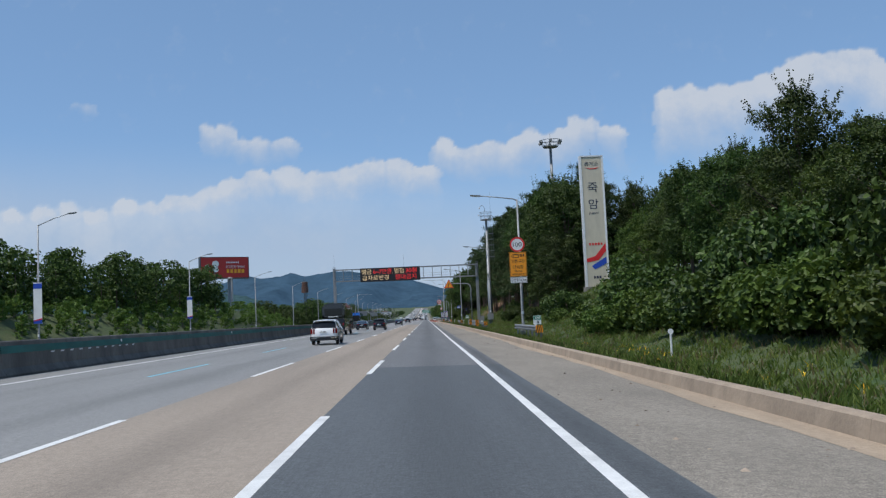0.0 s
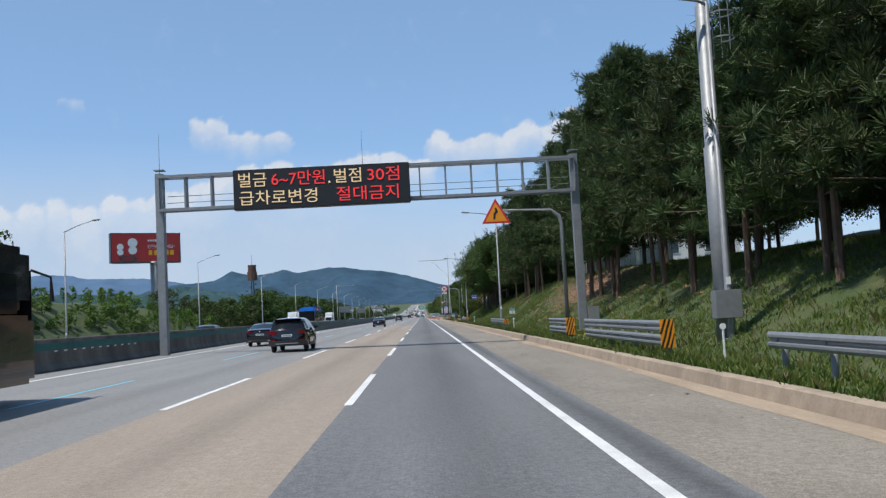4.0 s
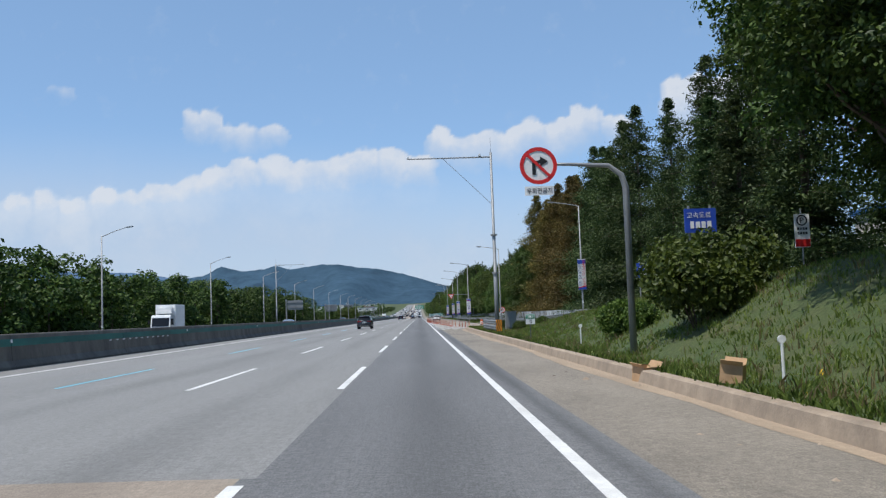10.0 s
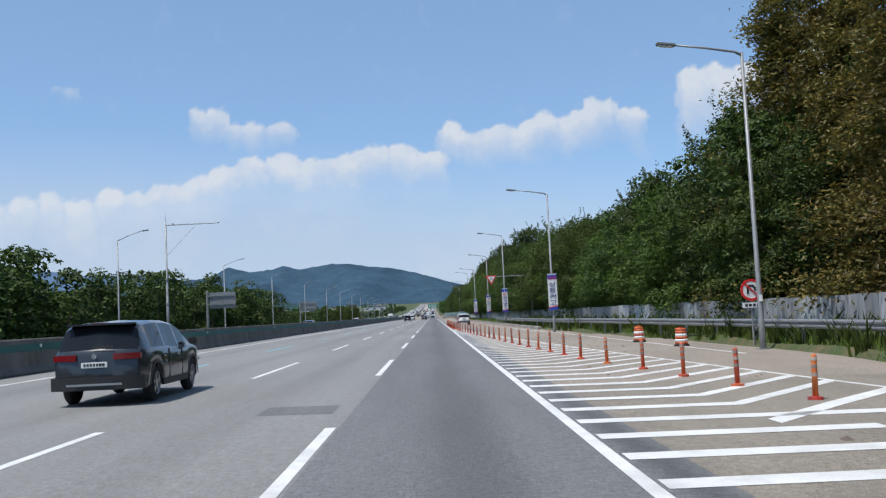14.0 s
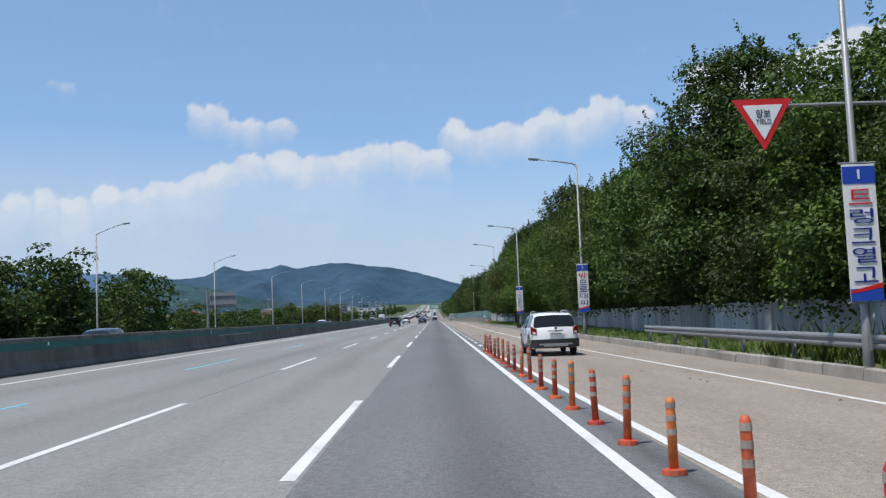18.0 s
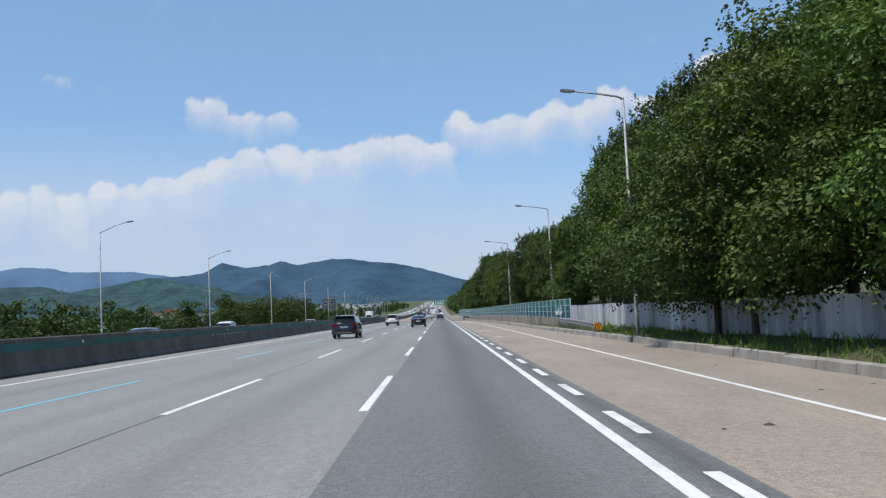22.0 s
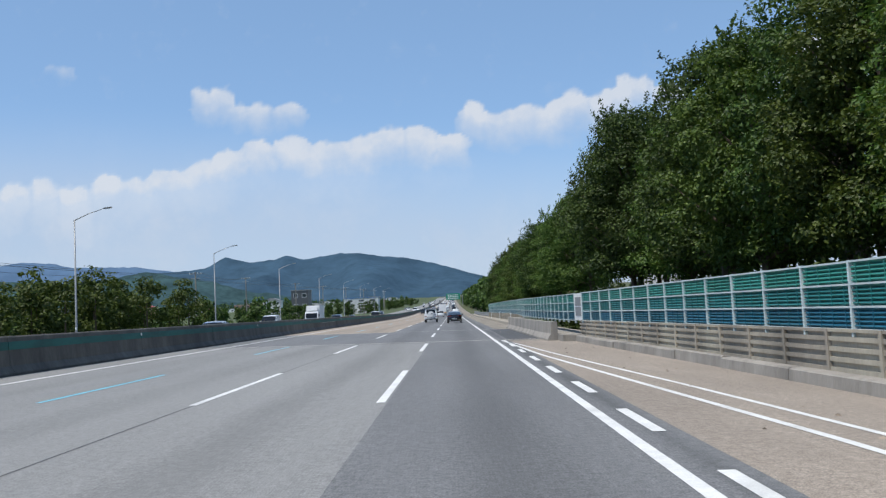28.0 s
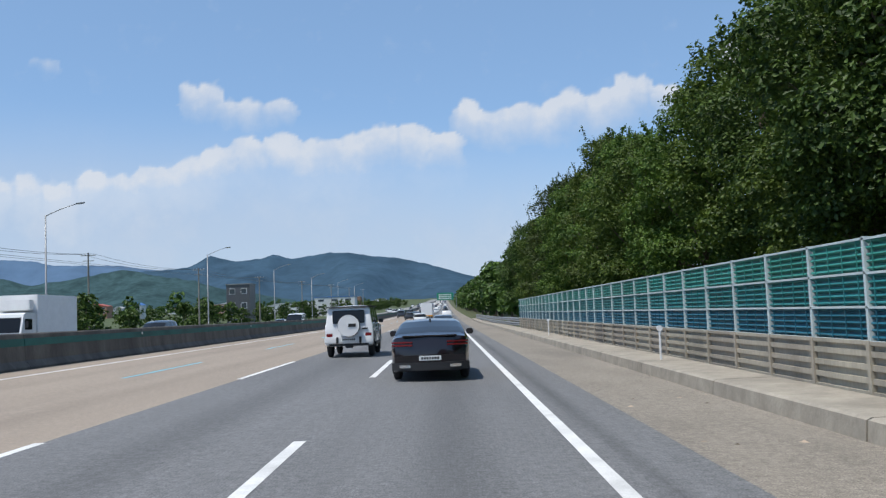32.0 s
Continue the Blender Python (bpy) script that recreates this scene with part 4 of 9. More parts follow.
row(SHADE, 9.5, 10.9, 207, 231, 2.7, 0.86, 1.0, 9, G1)
row(SHADE + BROAD[1:2], 10.8, 12.2, 233, 242, 2.7, 0.86, 1.0, 61, G1)
row(SHADE, 12.5, 14.5, 236, 250, 4.5, 0.85, 1.0, 54, G1)
row(BROAD, 14.5, 18, 204, 246, 2.8, 0.8, 1.05, 10, G1)
wood("woods", spots(18.5, 21, 203, 236, 1.0, 4.5, 7.0, 60), "dark undergrowth behind the bank trees", M["leaf"], 60, 0.2, 900)
row(SPRUCE[2:], 12, 15, 252, 262, 5, 0.7, 0.85, 19, G1)
row(BUSH, 7.0, 9.2, 284, 300, 3.0, 0.3, 0.5, 50, "bushes on the bank")
plant(bush(2.1, 3.0, 54, M["leaf_light"], 9000, "large rounded green shrub on the bank", 0.11), 8.4, 246.5, 1.1, group="bushes on the bank")
row(BUSH, 7.2, 8.4, 251, 258, 2.4, 0.7, 1.0, 25, "bushes on the bank")
row(SPRUCE[1:], 18, 23, 258, 296, 7.5, 0.85, 1.05, 11, G1)
row(SPRUCE[1:], 21.5, 24, 298, 314, 3.4, 1.0, 1.15, 63, G1)
row(SPRUCE[1:2], 20.6, 23, 315, 332, 3.4, 1.0, 1.15, 12, G1)
row(SPRUCE[:1], 20.0, 22, 333, 346, 3.2, 1.0, 1.15, 57, G1)
row(SPRUCE[:1], 19.4, 21.0, 347, 366, 3.0, 1.02, 1.15, 26, G1)
row(BROAD, 16.3, 18.2, 356, 392, 3.4, 0.8, 1.1, 27, G2)
row(WIDE, 16.4, 17.4, 392, 407, 3.6, 0.72, 0.9, 13, G2)
row(WIDE, 16.6, 17.8, 409, 433, 3.8, 0.92, 1.12, 59, G2)
for y in range(436, 558, 4):
    k = random.Random(y)
    plant(k.choice(WIDE), fence_x(y) + k.uniform(1.0, 2.2) + (0.9 if 497 < y < 516 else 0.0) - (0.2 if y > 548 else 1.3 if y > 520 else 0.0), y + k.uniform(-1, 1), k.uniform(1.08, 1.24) if 450 < y < 498 else k.uniform(0.84, 1.12), group=G2)
plant(TALL[0], 15.4, 455, 1.0, group=G2)
row(TALL, 18, 20, 462, 485, 5.0, 0.66, 0.76, 58, G2)
row(TALL, 17.5, 20, 487, 500, 5.0, 0.9, 1.0, 28, G2)
row(TALL, 17.5, 20, 519, 566, 5.0, 1.0, 1.12, 62, G2)
wood("woods", spots(20, 24, 352, 566, 3.4, 12, 14, 14), "green trees behind the first row", M["leaf"], 14, 0.17, 1700)
row(TALL, 15.8, 17.4, 556, 584, 4.0, 0.88, 1.0, 49, G3)
row(TALL + BROAD, 12, 14.5, 586, 655, 3.8, 0.6, 0.76, 15, G3)
row(TALL, 11.6, 14, 658, 709, 4.2, 0.72, 0.86, 44, G3)
plant(TALL[0], 10.8, 699, 0.84, group=G3)
row(BUSH[2:], 8.2, 10.2, 664, 712, 2.6, 0.7, 1.0, 56, "bushes behind the noise barrier")
wood("woods", spots(16, 21, 580, 706, 2.6, 9.5, 11.5, 16), "tall green trees behind the noise barrier", M["leaf"], 16, 0.2, 1500)
row(TALL, 12.2, 14.0, 733, 754, 5.4, 0.82, 0.92, 17, G3)
row(TALL, 9.6, 14, 756, 850, 5.4, 0.7, 0.9, 29, G3)
row(BUSH, 8.6, 12, 724, 744, 2.2, 0.7, 1.0, 30, G3)
wood("woods", spots(9.5, 16, 852, 1400, 4.0, 9, 12, 18), "green roadside trees far along the road", M["leaf"], 18, 0.5, 500)
GL = "trees beyond the other carriageway"
wood("woods", spots(-50, -41, 12, 172, 1.5, 6.5, 9.2, 31), "dense green trees on the far bank", M["leaf"], 31, 0.27, 1000)
wood("bushes", spots(-45, -36, -20, 245, 0.8, 1.4, 2.6, 32), "creepers and bushes over the far bank", M["creeper"], 32, 0.6, 260)
wood("bushes", spots(-41, -34.5, -20, 245, 0.8, 0.7, 1.4, 39), "creepers and bushes over the far bank", M["creeper"], 39, 0.9, 200)
wood("woods", spots(-48, -38, 236, 300, 1.8, 3.0, 6.5, 33), "young green trees beyond the road", M["leaf"], 33, 0.3, 900)
wood("woods", spots(-46, -38, 300, 400, 1.5, 6.5, 11.0, 34), "dense green trees beyond the other carriageway", M["leaf"], 47, 0.27, 1100)
wood("woods", spots(-47, -39, 400, 548, 2.0, 6.5, 12.5, 46), "dense green trees beyond the other carriageway", M["leaf"], 34, 0.25, 1200)
wood("woods", spots(-62, -47, 300, 520, 2.6, 8, 10, 35), "dense green trees beyond the other carriageway", M["leaf"], 35, 0.34, 800)
wood("woods", spots(-48, -39, 690, 782, 2.0, 6.5, 9.5, 48), "leafy green trees beyond the other carriageway", M["leaf_light"], 48, 0.27, 1100)
wood("woods", spots(-50, -40, 552, 690, 3.4, 4.0, 7.5, 36), "scattered green trees beyond the other carriageway", M["leaf"], 36, 0.3, 900)
wood("woods", spots(-95, -55, 500, 900, 3.4, 5, 8, 37), "scattered green trees on the plain", M["leaf"], 37)
wood("woods", spots(-70, -40, 735, 1700, 7.0, 5, 8, 38), "scattered green trees along the far road", M["leaf"], 38, 0.5, 500)
wood("woods", spots(-600, -70, 900, 2400, 7.0, 7, 12, 40), "trees dotted over the far plain", M["leaf"], 40, 0.8, 160)
wood("woods", spots(30, 400, 900, 2400, 9.0, 7, 12, 41), "trees dotted over the far plain", M["leaf"], 41, 0.8, 160)


# ---- grass and weeds ----
def tufts(name, label, n, place, h0, h1, w, material, seed, per=7):
    """Tufts of bent tapering blades."""
    rng, rnd = np.random.default_rng(seed), random.Random(seed)
    base = []
    for _ in range(n):
        x, y, k = place(rnd)
        base.append((x, y, 0.0, k))
    base = np.array(base)
    base[:, 2] = sheet_z(base[:, 0], base[:, 1]) - 0.03
    B = np.repeat(base, per, axis=0)
    m = len(B)
    p = B[:, :3] + np.concatenate([rng.normal(0, 0.09, (m, 2)), np.zeros((m, 1))], 1)
    a = rng.uniform(0, 2 * np.pi, m)
    h = rng.uniform(h0, h1, m) * B[:, 3]
    side = np.stack([np.cos(a), np.sin(a), np.zeros(m)], 1) * (w * rng.uniform(0.6, 1.3, m))[:, None]
    b = rng.uniform(0, 2 * np.pi, m)
    lean = np.stack([np.cos(b), np.sin(b), np.zeros(m)], 1) * (h * rng.uniform(0.15, 0.7, m))[:, None]
    up = np.zeros((m, 3))
    up[:, 2] = h
    V = np.stack([p - side, p + side, p + 0.55 * up + 0.3 * lean + side * 0.7, p + up * 0.95 + lean, p + 0.55 * up + 0.3 * lean - side * 0.7], 1).reshape(-1, 3)
    me = bpy.data.meshes.new(name)
    me.from_pydata(V.tolist(), [], np.arange(5 * m).reshape(-1, 5).tolist())
    me.materials.append(material)
    tagged(new(name, me), label, "grass", kind="stuff")


def on_slope(x0, x1, y0, y1):
    def f(rnd):
        while True:
            y = rnd.uniform(y0, y1)
            x = max(x0, paved_to(y) + 0.3) + (x1 - x0) * rnd.random() ** 1.2
            bare = 1.05 * math.exp(-((x - 12.5) / 3.4) ** 2 - ((y - 152) / 15) ** 2)
            if noise.noise((x * 0.5, y * 0.35, 7.0)) > -0.62 + 0.4 * rnd.random() and rnd.random() > bare:
                return x, y, 0.6 + 0.8 * rnd.random() + 0.5 * noise.noise((x * 0.3, y * 0.2, 2.0))
    return f


def kerb_weed(r):
    y = r.uniform(-6, 322)
    return paved_to(y) + 0.24 + 0.7 * r.random() ** 2, y, 0.5 + 0.8 * r.random()


def along_fence(y0, y1):
    def f(rnd):
        y = rnd.uniform(y0, y1)
        lo, hi = paved_to(y) + 0.25, {True: 14.6, False: 12.6}[y < 440]
        return rnd.uniform(lo, max(lo + 0.5, hi)), y, 0.5 + 0.9 * rnd.random()
    return f


def clods():
    """Loose lumps of red-brown earth on the bare part of the bank."""
    rng = np.random.default_rng(77)
    n = 2600
    c = np.stack([rng.normal(12.6, 2.0, n), rng.normal(152, 9.0, n)], 1)
    c = c[(c[:, 0] > 8.4) & (c[:, 0] < 17)]
    n = len(c)
    z = sheet_z(c[:, 0], c[:, 1])
    r = 0.04 + 0.13 * rng.random(n) ** 3
    shape = np.array([(1, 0, 0), (0, 1, 0), (-1, 0, 0), (0, -1, 0), (0.2, 0.1, 0.8), (0, 0, -0.6)])
    V = np.stack([c[:, 0], c[:, 1], z], 1)[:, None, :] + shape[None] * r[:, None, None] * rng.uniform(0.6, 1.3, (n, 6, 3))
    tri = np.array([(0, 1, 4), (1, 2, 4), (2, 3, 4), (3, 0, 4), (1, 0, 5), (2, 1, 5), (3, 2, 5), (0, 3, 5)])
    F = (np.arange(n) * 6)[:, None, None] + tri[None]
    me = bpy.data.meshes.new("clods")
    me.from_pydata(V.reshape(-1, 3).tolist(), [], F.reshape(-1, 3).tolist())
    me.materials.append(M["clod"])
    tagged(new("clods", me), "loose red-brown earth clods on the bare bank", "earth", kind="stuff")


M["clod"] = mat("clod", (0.2, 0.115, 0.065), 0.95, var=0.3, scale=5, bump=0.6, island=0.35)
clods()
tufts("grass_tufts", "long green grass on the roadside slope", 82000, on_slope(5.2, 17, -8, 340), 0.06, 0.2, 0.02, M["blade"], 61, 5)
tufts("dry_grass", "straw-coloured dry grass on the slope", 7000, on_slope(5.2, 16, -8, 320), 0.08, 0.3, 0.013, M["blade_dry"], 62, 6)
tufts("weeds", "low green weeds along the kerb", 1800, lambda r: kerb_weed(r), 0.08, 0.26, 0.024, M["leaf_light"], 63, 9)
tufts("weeds", "tall weeds under the guard rail and fence", 2200, along_fence(338, 575), 0.1, 0.36, 0.025, M["blade"], 64, 9)
tufts("weeds", "tall weeds under the guard rail and fence", 900, along_fence(338, 440), 0.3, 1.0, 0.045, M["leaf_light"], 65, 9)
tufts("yellow_flowers", "small yellow flowers in the verge", 90, lambda r: (5.9 + 1.4 * r.random(), r.choice([r.uniform(6, 34), r.uniform(118, 140), r.uniform(6, 300)]), 0.8), 0.15, 0.26, 0.014, M["flower"], 66, 3)

# ---- small builders ----
def bx(bm, c, s, rot=None, bevel=0.0):
    r = bmesh.ops.create_cube(bm, size=1.0)
    m = Matrix.Translation(c) @ (rot.to_matrix().to_4x4() if rot else Matrix()) @ Matrix.Diagonal((*s, 1))
    bmesh.ops.transform(bm, matrix=m, verts=r["verts"])
    if bevel:
        es = {e for v in r["verts"] for e in v.link_edges}
        bmesh.ops.bevel(bm, geom=list(es), offset=bevel, segments=2, affect="EDGES")
    return bm


def box(c, s, rot=None, bevel=0.0):
    return bx(bmesh.new(), c, s, rot, bevel)


def cyl(bm, a, b, r0, r1=None, seg=10):
    v, f = tube([a, b], [r0, r0 if r1 is None else r1], seg)
    o = [bm.verts.new(p) for p in v]
    for q in f:
        bm.faces.new([o[i] for i in q])
    bm.faces.new([o[i] for i in range(seg)][::-1])
    return bm


def pipe(pts, radii, seg=8):
    bm = bmesh.new()
    v, f = tube(pts, radii, seg)
    o = [bm.verts.new(p) for p in v]
    for q in f:
        bm.faces.new([o[i] for i in q])
    bm.faces.new([o[i] for i in range(seg)][::-1])
    return bm


def disc(r, thick, seg=36):
    """A disc that faces -y."""
    bm = bmesh.new()
    r1 = bmesh.ops.create_cone(bm, cap_ends=True, segments=seg, radius1=r, radius2=r, depth=thick)
    bmesh.ops.rotate(bm, verts=r1["verts"], cent=(0, 0, 0), matrix=Matrix.Rotation(math.pi / 2, 3, "X"))
    return bm


def ring(r0, r1, thick, seg=36):
    bm = bmesh.new()
    loops = []
    for y in (-thick / 2, thick / 2):
        for r in (r0, r1):
            loops.append([bm.verts.new((r * math.cos(2 * math.pi * i / seg), y, r * math.sin(2 * math.pi * i / seg))) for i in range(seg)])
    a, b, c, d = loops
    for i in range(seg):
        k = (i + 1) % seg
        bm.faces.new((a[i], a[k], b[k], b[i]))
        bm.faces.new((c[i], d[i], d[k], c[k]))
        bm.faces.new((b[i], b[k], d[k], d[i]))
        bm.faces.new((a[i], c[i], c[k], a[k]))
    return bm


def poly(pts, thick):
    """A plate with the outline pts (x, z), facing -y."""
    bm = bmesh.new()
    f = [bm.verts.new((x, -thick / 2, z)) for x, z in pts]
    b = [bm.verts.new((x, thick / 2, z)) for x, z in pts]
    bm.faces.new(f)
    bm.faces.new(b[::-1])
    n = len(pts)
    for i in range(n):
        k = (i + 1) % n
        bm.faces.new((f[k], f[i], b[i], b[k]))
    bmesh.ops.recalc_face_normals(bm, faces=bm.faces)
    return bm


def moved(bm, m):
    bmesh.ops.transform(bm, matrix=m, verts=bm.verts)
    return bm


def writing(name, body, width, height, material, parent, at, label="", turn=0.0, upright=True):
    """Letters of the built-in font, fitted into width x height, centred at (x, y, z), facing -y."""
    key = body
    me = LETTERS[key].copy()
    co = np.array([v.co[:] for v in me.vertices])
    lo, hi = co.min(0), co.max(0)
    mid, size = (lo + hi) / 2, np.maximum(hi - lo, 1e-4)
    q = (co - mid) * np.array([width / size[0], height / size[1], 1])
    q = np.stack([q[:, 0], -q[:, 2], q[:, 1]], 1)
    if turn:
        q = q @ np.array(Euler((0, 0, turn)).to_matrix()).T
    me.vertices.foreach_set("co", (q + np.array(at)).ravel())
    me.materials.clear()
    me.materials.append(material)
    ob = new(name, me)
    ob.parent = parent
    if label:
        ob["label"] = label
    return ob


def bars(name, x0, x1, z, h, n, y, material, parent, seed=1):
    """Unreadable writing: short plain bars."""
    rnd = random.Random(seed)
    bm = bmesh.new()
    w = (x1 - x0) / n
    for i in range(n):
        bx(bm, (x0 + w * (i + 0.5), y, z), (w * rnd.uniform(0.6, 0.82), 0.004, h * rnd.uniform(0.85, 1.0)))
    return part(name, bm, material, parent)


# ---- street lamps ----
def lamp_model(h, arm, tip_up=0.35, side=-1, label="grey tapered steel street lamp with one arm"):
    rt = tagged(new("street_lamp"), label, "street lamp")
    part("pole", pipe([(0, 0, -0.3), (0, 0, 0.9), (0, 0, 0.95), (0, 0, h)], [0.115, 0.11, 0.095, 0.055], 10), M["galv"], rt, "grey galvanised steel", False)
    part("base_plate", box((0, 0, 0.02), (0.42, 0.42, 0.05)), M["galv_old"], rt)
    part("arm", pipe([(0, 0, h - 0.1), (side * 0.25, 0, h + 0.03), (side * arm * 0.5, 0, h + tip_up * 0.55), (side * arm, 0, h + tip_up)], [0.05, 0.045, 0.038, 0.032], 8), M["galv"], rt, "", False)
    head = box((side * (arm + 0.28), 0, h + tip_up + 0.03), (0.72, 0.26, 0.1), Euler((0, side * -0.1, 0)), 0.03)
    hd = part("lamp_head", head, M["galv_old"], rt, "grey flat lamp head")
    part("lens", box((side * (arm + 0.3), 0, h + tip_up - 0.03), (0.5, 0.2, 0.03), Euler((0, side * -0.1, 0)), 0.01), M["glass_lens"], hd)
    part("access_door", box((0, -0.11, 0.55), (0.1, 0.02, 0.3)), M["galv_old"], rt)
    part("notice", box((0, -0.105, 1.7), (0.13, 0.01, 0.22)), M["white_sheet"], rt, "small white notice")
    return rt


M["glass_lens"] = mat("glass_lens", (0.55, 0.56, 0.55), 0.2)
LAMP_R = lamp_model(10.0, 2.5)
LAMP_L = lamp_model(11.0, 2.6, 0.85, 1, "slim grey street lamp beyond the other carriageway")
for x, y, top in [(6.4, 52.9, 9.3), (8.3, 108.5, 10.2), (6.85, 165.4, 10.4), (6.45, 219.3, 9.6), (16.3, 308.6, 12.0), (11.6, 347.5, 10.7), (9.05, 384, 10.55), (9.15, 430.4, 11.4), (9.45, 469, 11.2),
                  (9.15, 509.2, 10.9), (9.3, 549, 12.0), (10.4, 589.8, 11.1), (9.4, 628, 10.8)]:
    z = max(gz(x, y), -0.2)
    q = plant(LAMP_R, x, y, 1.0, 0.0, z + 0.05, group="lamps along the road")
    q.scale = (1, 1, (top - z) / 10.0)
for y in [69, 117.3, 165, 213.3, 264.3, 312.4, 360.5, 407.8, 455, 496.8, 542.9, 589.8, 630, 676, 719.7, 764.5, 810, 860, 908, 956, 1010, 1060]:
    q = plant(LAMP_L, -32.4, y, 1.0, 0.0, gz(-32.4, y) + 0.05, group="lamps beyond the other carriageway")
    q.scale = (1, 1, 1.0)


# ---- guard rails ----
def guard_rail(pts, rails=1, posts_every=2.0, end_mark=True, label="", end_at_start=True, ground=True):
    """A galvanised W-beam along pts (x, y), with posts; a striped marker at the end that faces traffic."""
    rt = tagged(new("guard_rail"), label or "galvanised steel guard rail with a striped end marker", "guard rail")
    prof = [(-0.04, -0.155), (-0.075, -0.1), (-0.075, -0.055), (-0.01, -0.02), (-0.01, 0.02), (-0.075, 0.055), (-0.075, 0.1), (-0.04, 0.155), (-0.032, 0.155), (-0.067, 0.1), (-0.067, 0.058), (-0.002, 0.022), (-0.002, -0.022),
            (-0.067, -0.058), (-0.067, -0.1), (-0.032, -0.155)]
    hs = [0.62] if rails == 1 else [0.38, 0.78]
    zs = [max(gz(x, y), rz(x, y)) for x, y in pts]
    for hgt in hs:
        vs, fs, m = [], [], len(prof)
        for i, (x, y) in enumerate(pts):
            vs += [(x + a * 1.1, y, zs[i] + hgt + b * 1.05) for a, b in prof]
            if i:
                for j in range(m):
                    k = (j + 1) % m
                    fs.append(((i - 1) * m + j, (i - 1) * m + k, i * m + k, i * m + j))
        fs += [tuple(range(m)), tuple(range((len(pts) - 1) * m, len(pts) * m))[::-1]]
        raw("rail", vs, fs, M["galv"], rt, "ribbed galvanised beam")
    total = sum(math.dist(a, b) for a, b in zip(pts, pts[1:]))
    n = max(2, int(total / posts_every) + 1)
    for i in range(n):
        d = 0.35 + (total - 0.7) * i / (n - 1)
        for (a, b, za, zb) in zip(pts, pts[1:], zs, zs[1:]):
            L2 = math.dist(a, b)
            if d <= L2 + 1e-6:
                k = d / L2
                x, y, z = a[0] + (b[0] - a[0]) * k, a[1] + (b[1] - a[1]) * k, za + (zb - za) * k
                bm = bmesh.new()
                cyl(bm, (x + 0.12, y, z - 0.4), (x + 0.12, y, z + hs[-1] + 0.14), 0.065, seg=8)
                part("post", bm, M["galv_old"], rt, "", False)
                bm = bmesh.new()
                for hh in hs:
                    bx(bm, (x + 0.03, y, z + hh), (0.14, 0.1, 0.2))
                part("bracket", bm, M["galv_old"], rt)
                break
            d -= L2
    if end_mark:
        for j, hh in enumerate(hs):
            (x, y), z = pts[0], zs[0] + hh
            mk = part("end_marker", box((x - 0.02, y - 0.06, z - (0.03 if rails == 1 else 0)), (0.4, 0.03, 0.4)), M["orange_sheet"], rt, "orange and black striped marker")
            bm = bmesh.new()
            for k in range(3):
                o = -0.13 + 0.13 * k
                q = [bm.verts.new((x - 0.02 + a, y - 0.08, z - (0.03 if rails == 1 else 0) + b)) for a, b in ((o - 0.09, -0.2), (o - 0.03, -0.2), (min(0.2, o + 0.11), 0.2), (o + 0.05, 0.2))]
                bm.faces.new(q)
            part("stripe", bm, M["black"], mk)
            part("end_cap", box((x - 0.03, y + 0.08, z), (0.06, 0.3, 0.31)), M["galv"], rt)
    return rt


guard_rail([(6.25, 43.2), (6.2, 56)])
guard_rail([(6.5, 92), (6.5, 101)], label="short galvanised guard rail by the trees")
guard_rail([(6.5, 108.5), (6.5, 114.5), (6.5, 121)], 2, 2.0, label="two-beam galvanised guard rail with striped ends")
guard_rail([(6.5, 125), (6.5, 131.5)], 2, 2.0, label="two-beam galvanised guard rail before the gantry leg")
guard_rail([(6.35, 155.2), (6.25, 169.5)])
guard_rail([(6.0, 210.6), (5.8, 222.5)])
guard_rail([(5.55, 282.4), (5.45, 295.6)], 2, 2.0, label="two-beam galvanised guard rail with striped ends")
guard_rail([(11.8, 318), (12.7, 345), (11.3, 370), (10.0, 396), (9.5, 418), (9.4, 452)], 1, 4.0, False, "long weathered guard rail along the slip road")
guard_rail([(6.4, 813), (5.9, 840), (5.7, 900)], 2, 6.0, False, "weathered guard rail beyond the noise barrier")
guard_rail([(8.5, 555.6), (8.7, 566), (9.3, 578)], 1, 2.0, True, "dark weathered guard rail before the noise barrier")
guard_rail([(13.5, 296), (12.4, 306), (11.8, 318)], 1, 3.0, False, "weathered guard rail at the slip road's start")


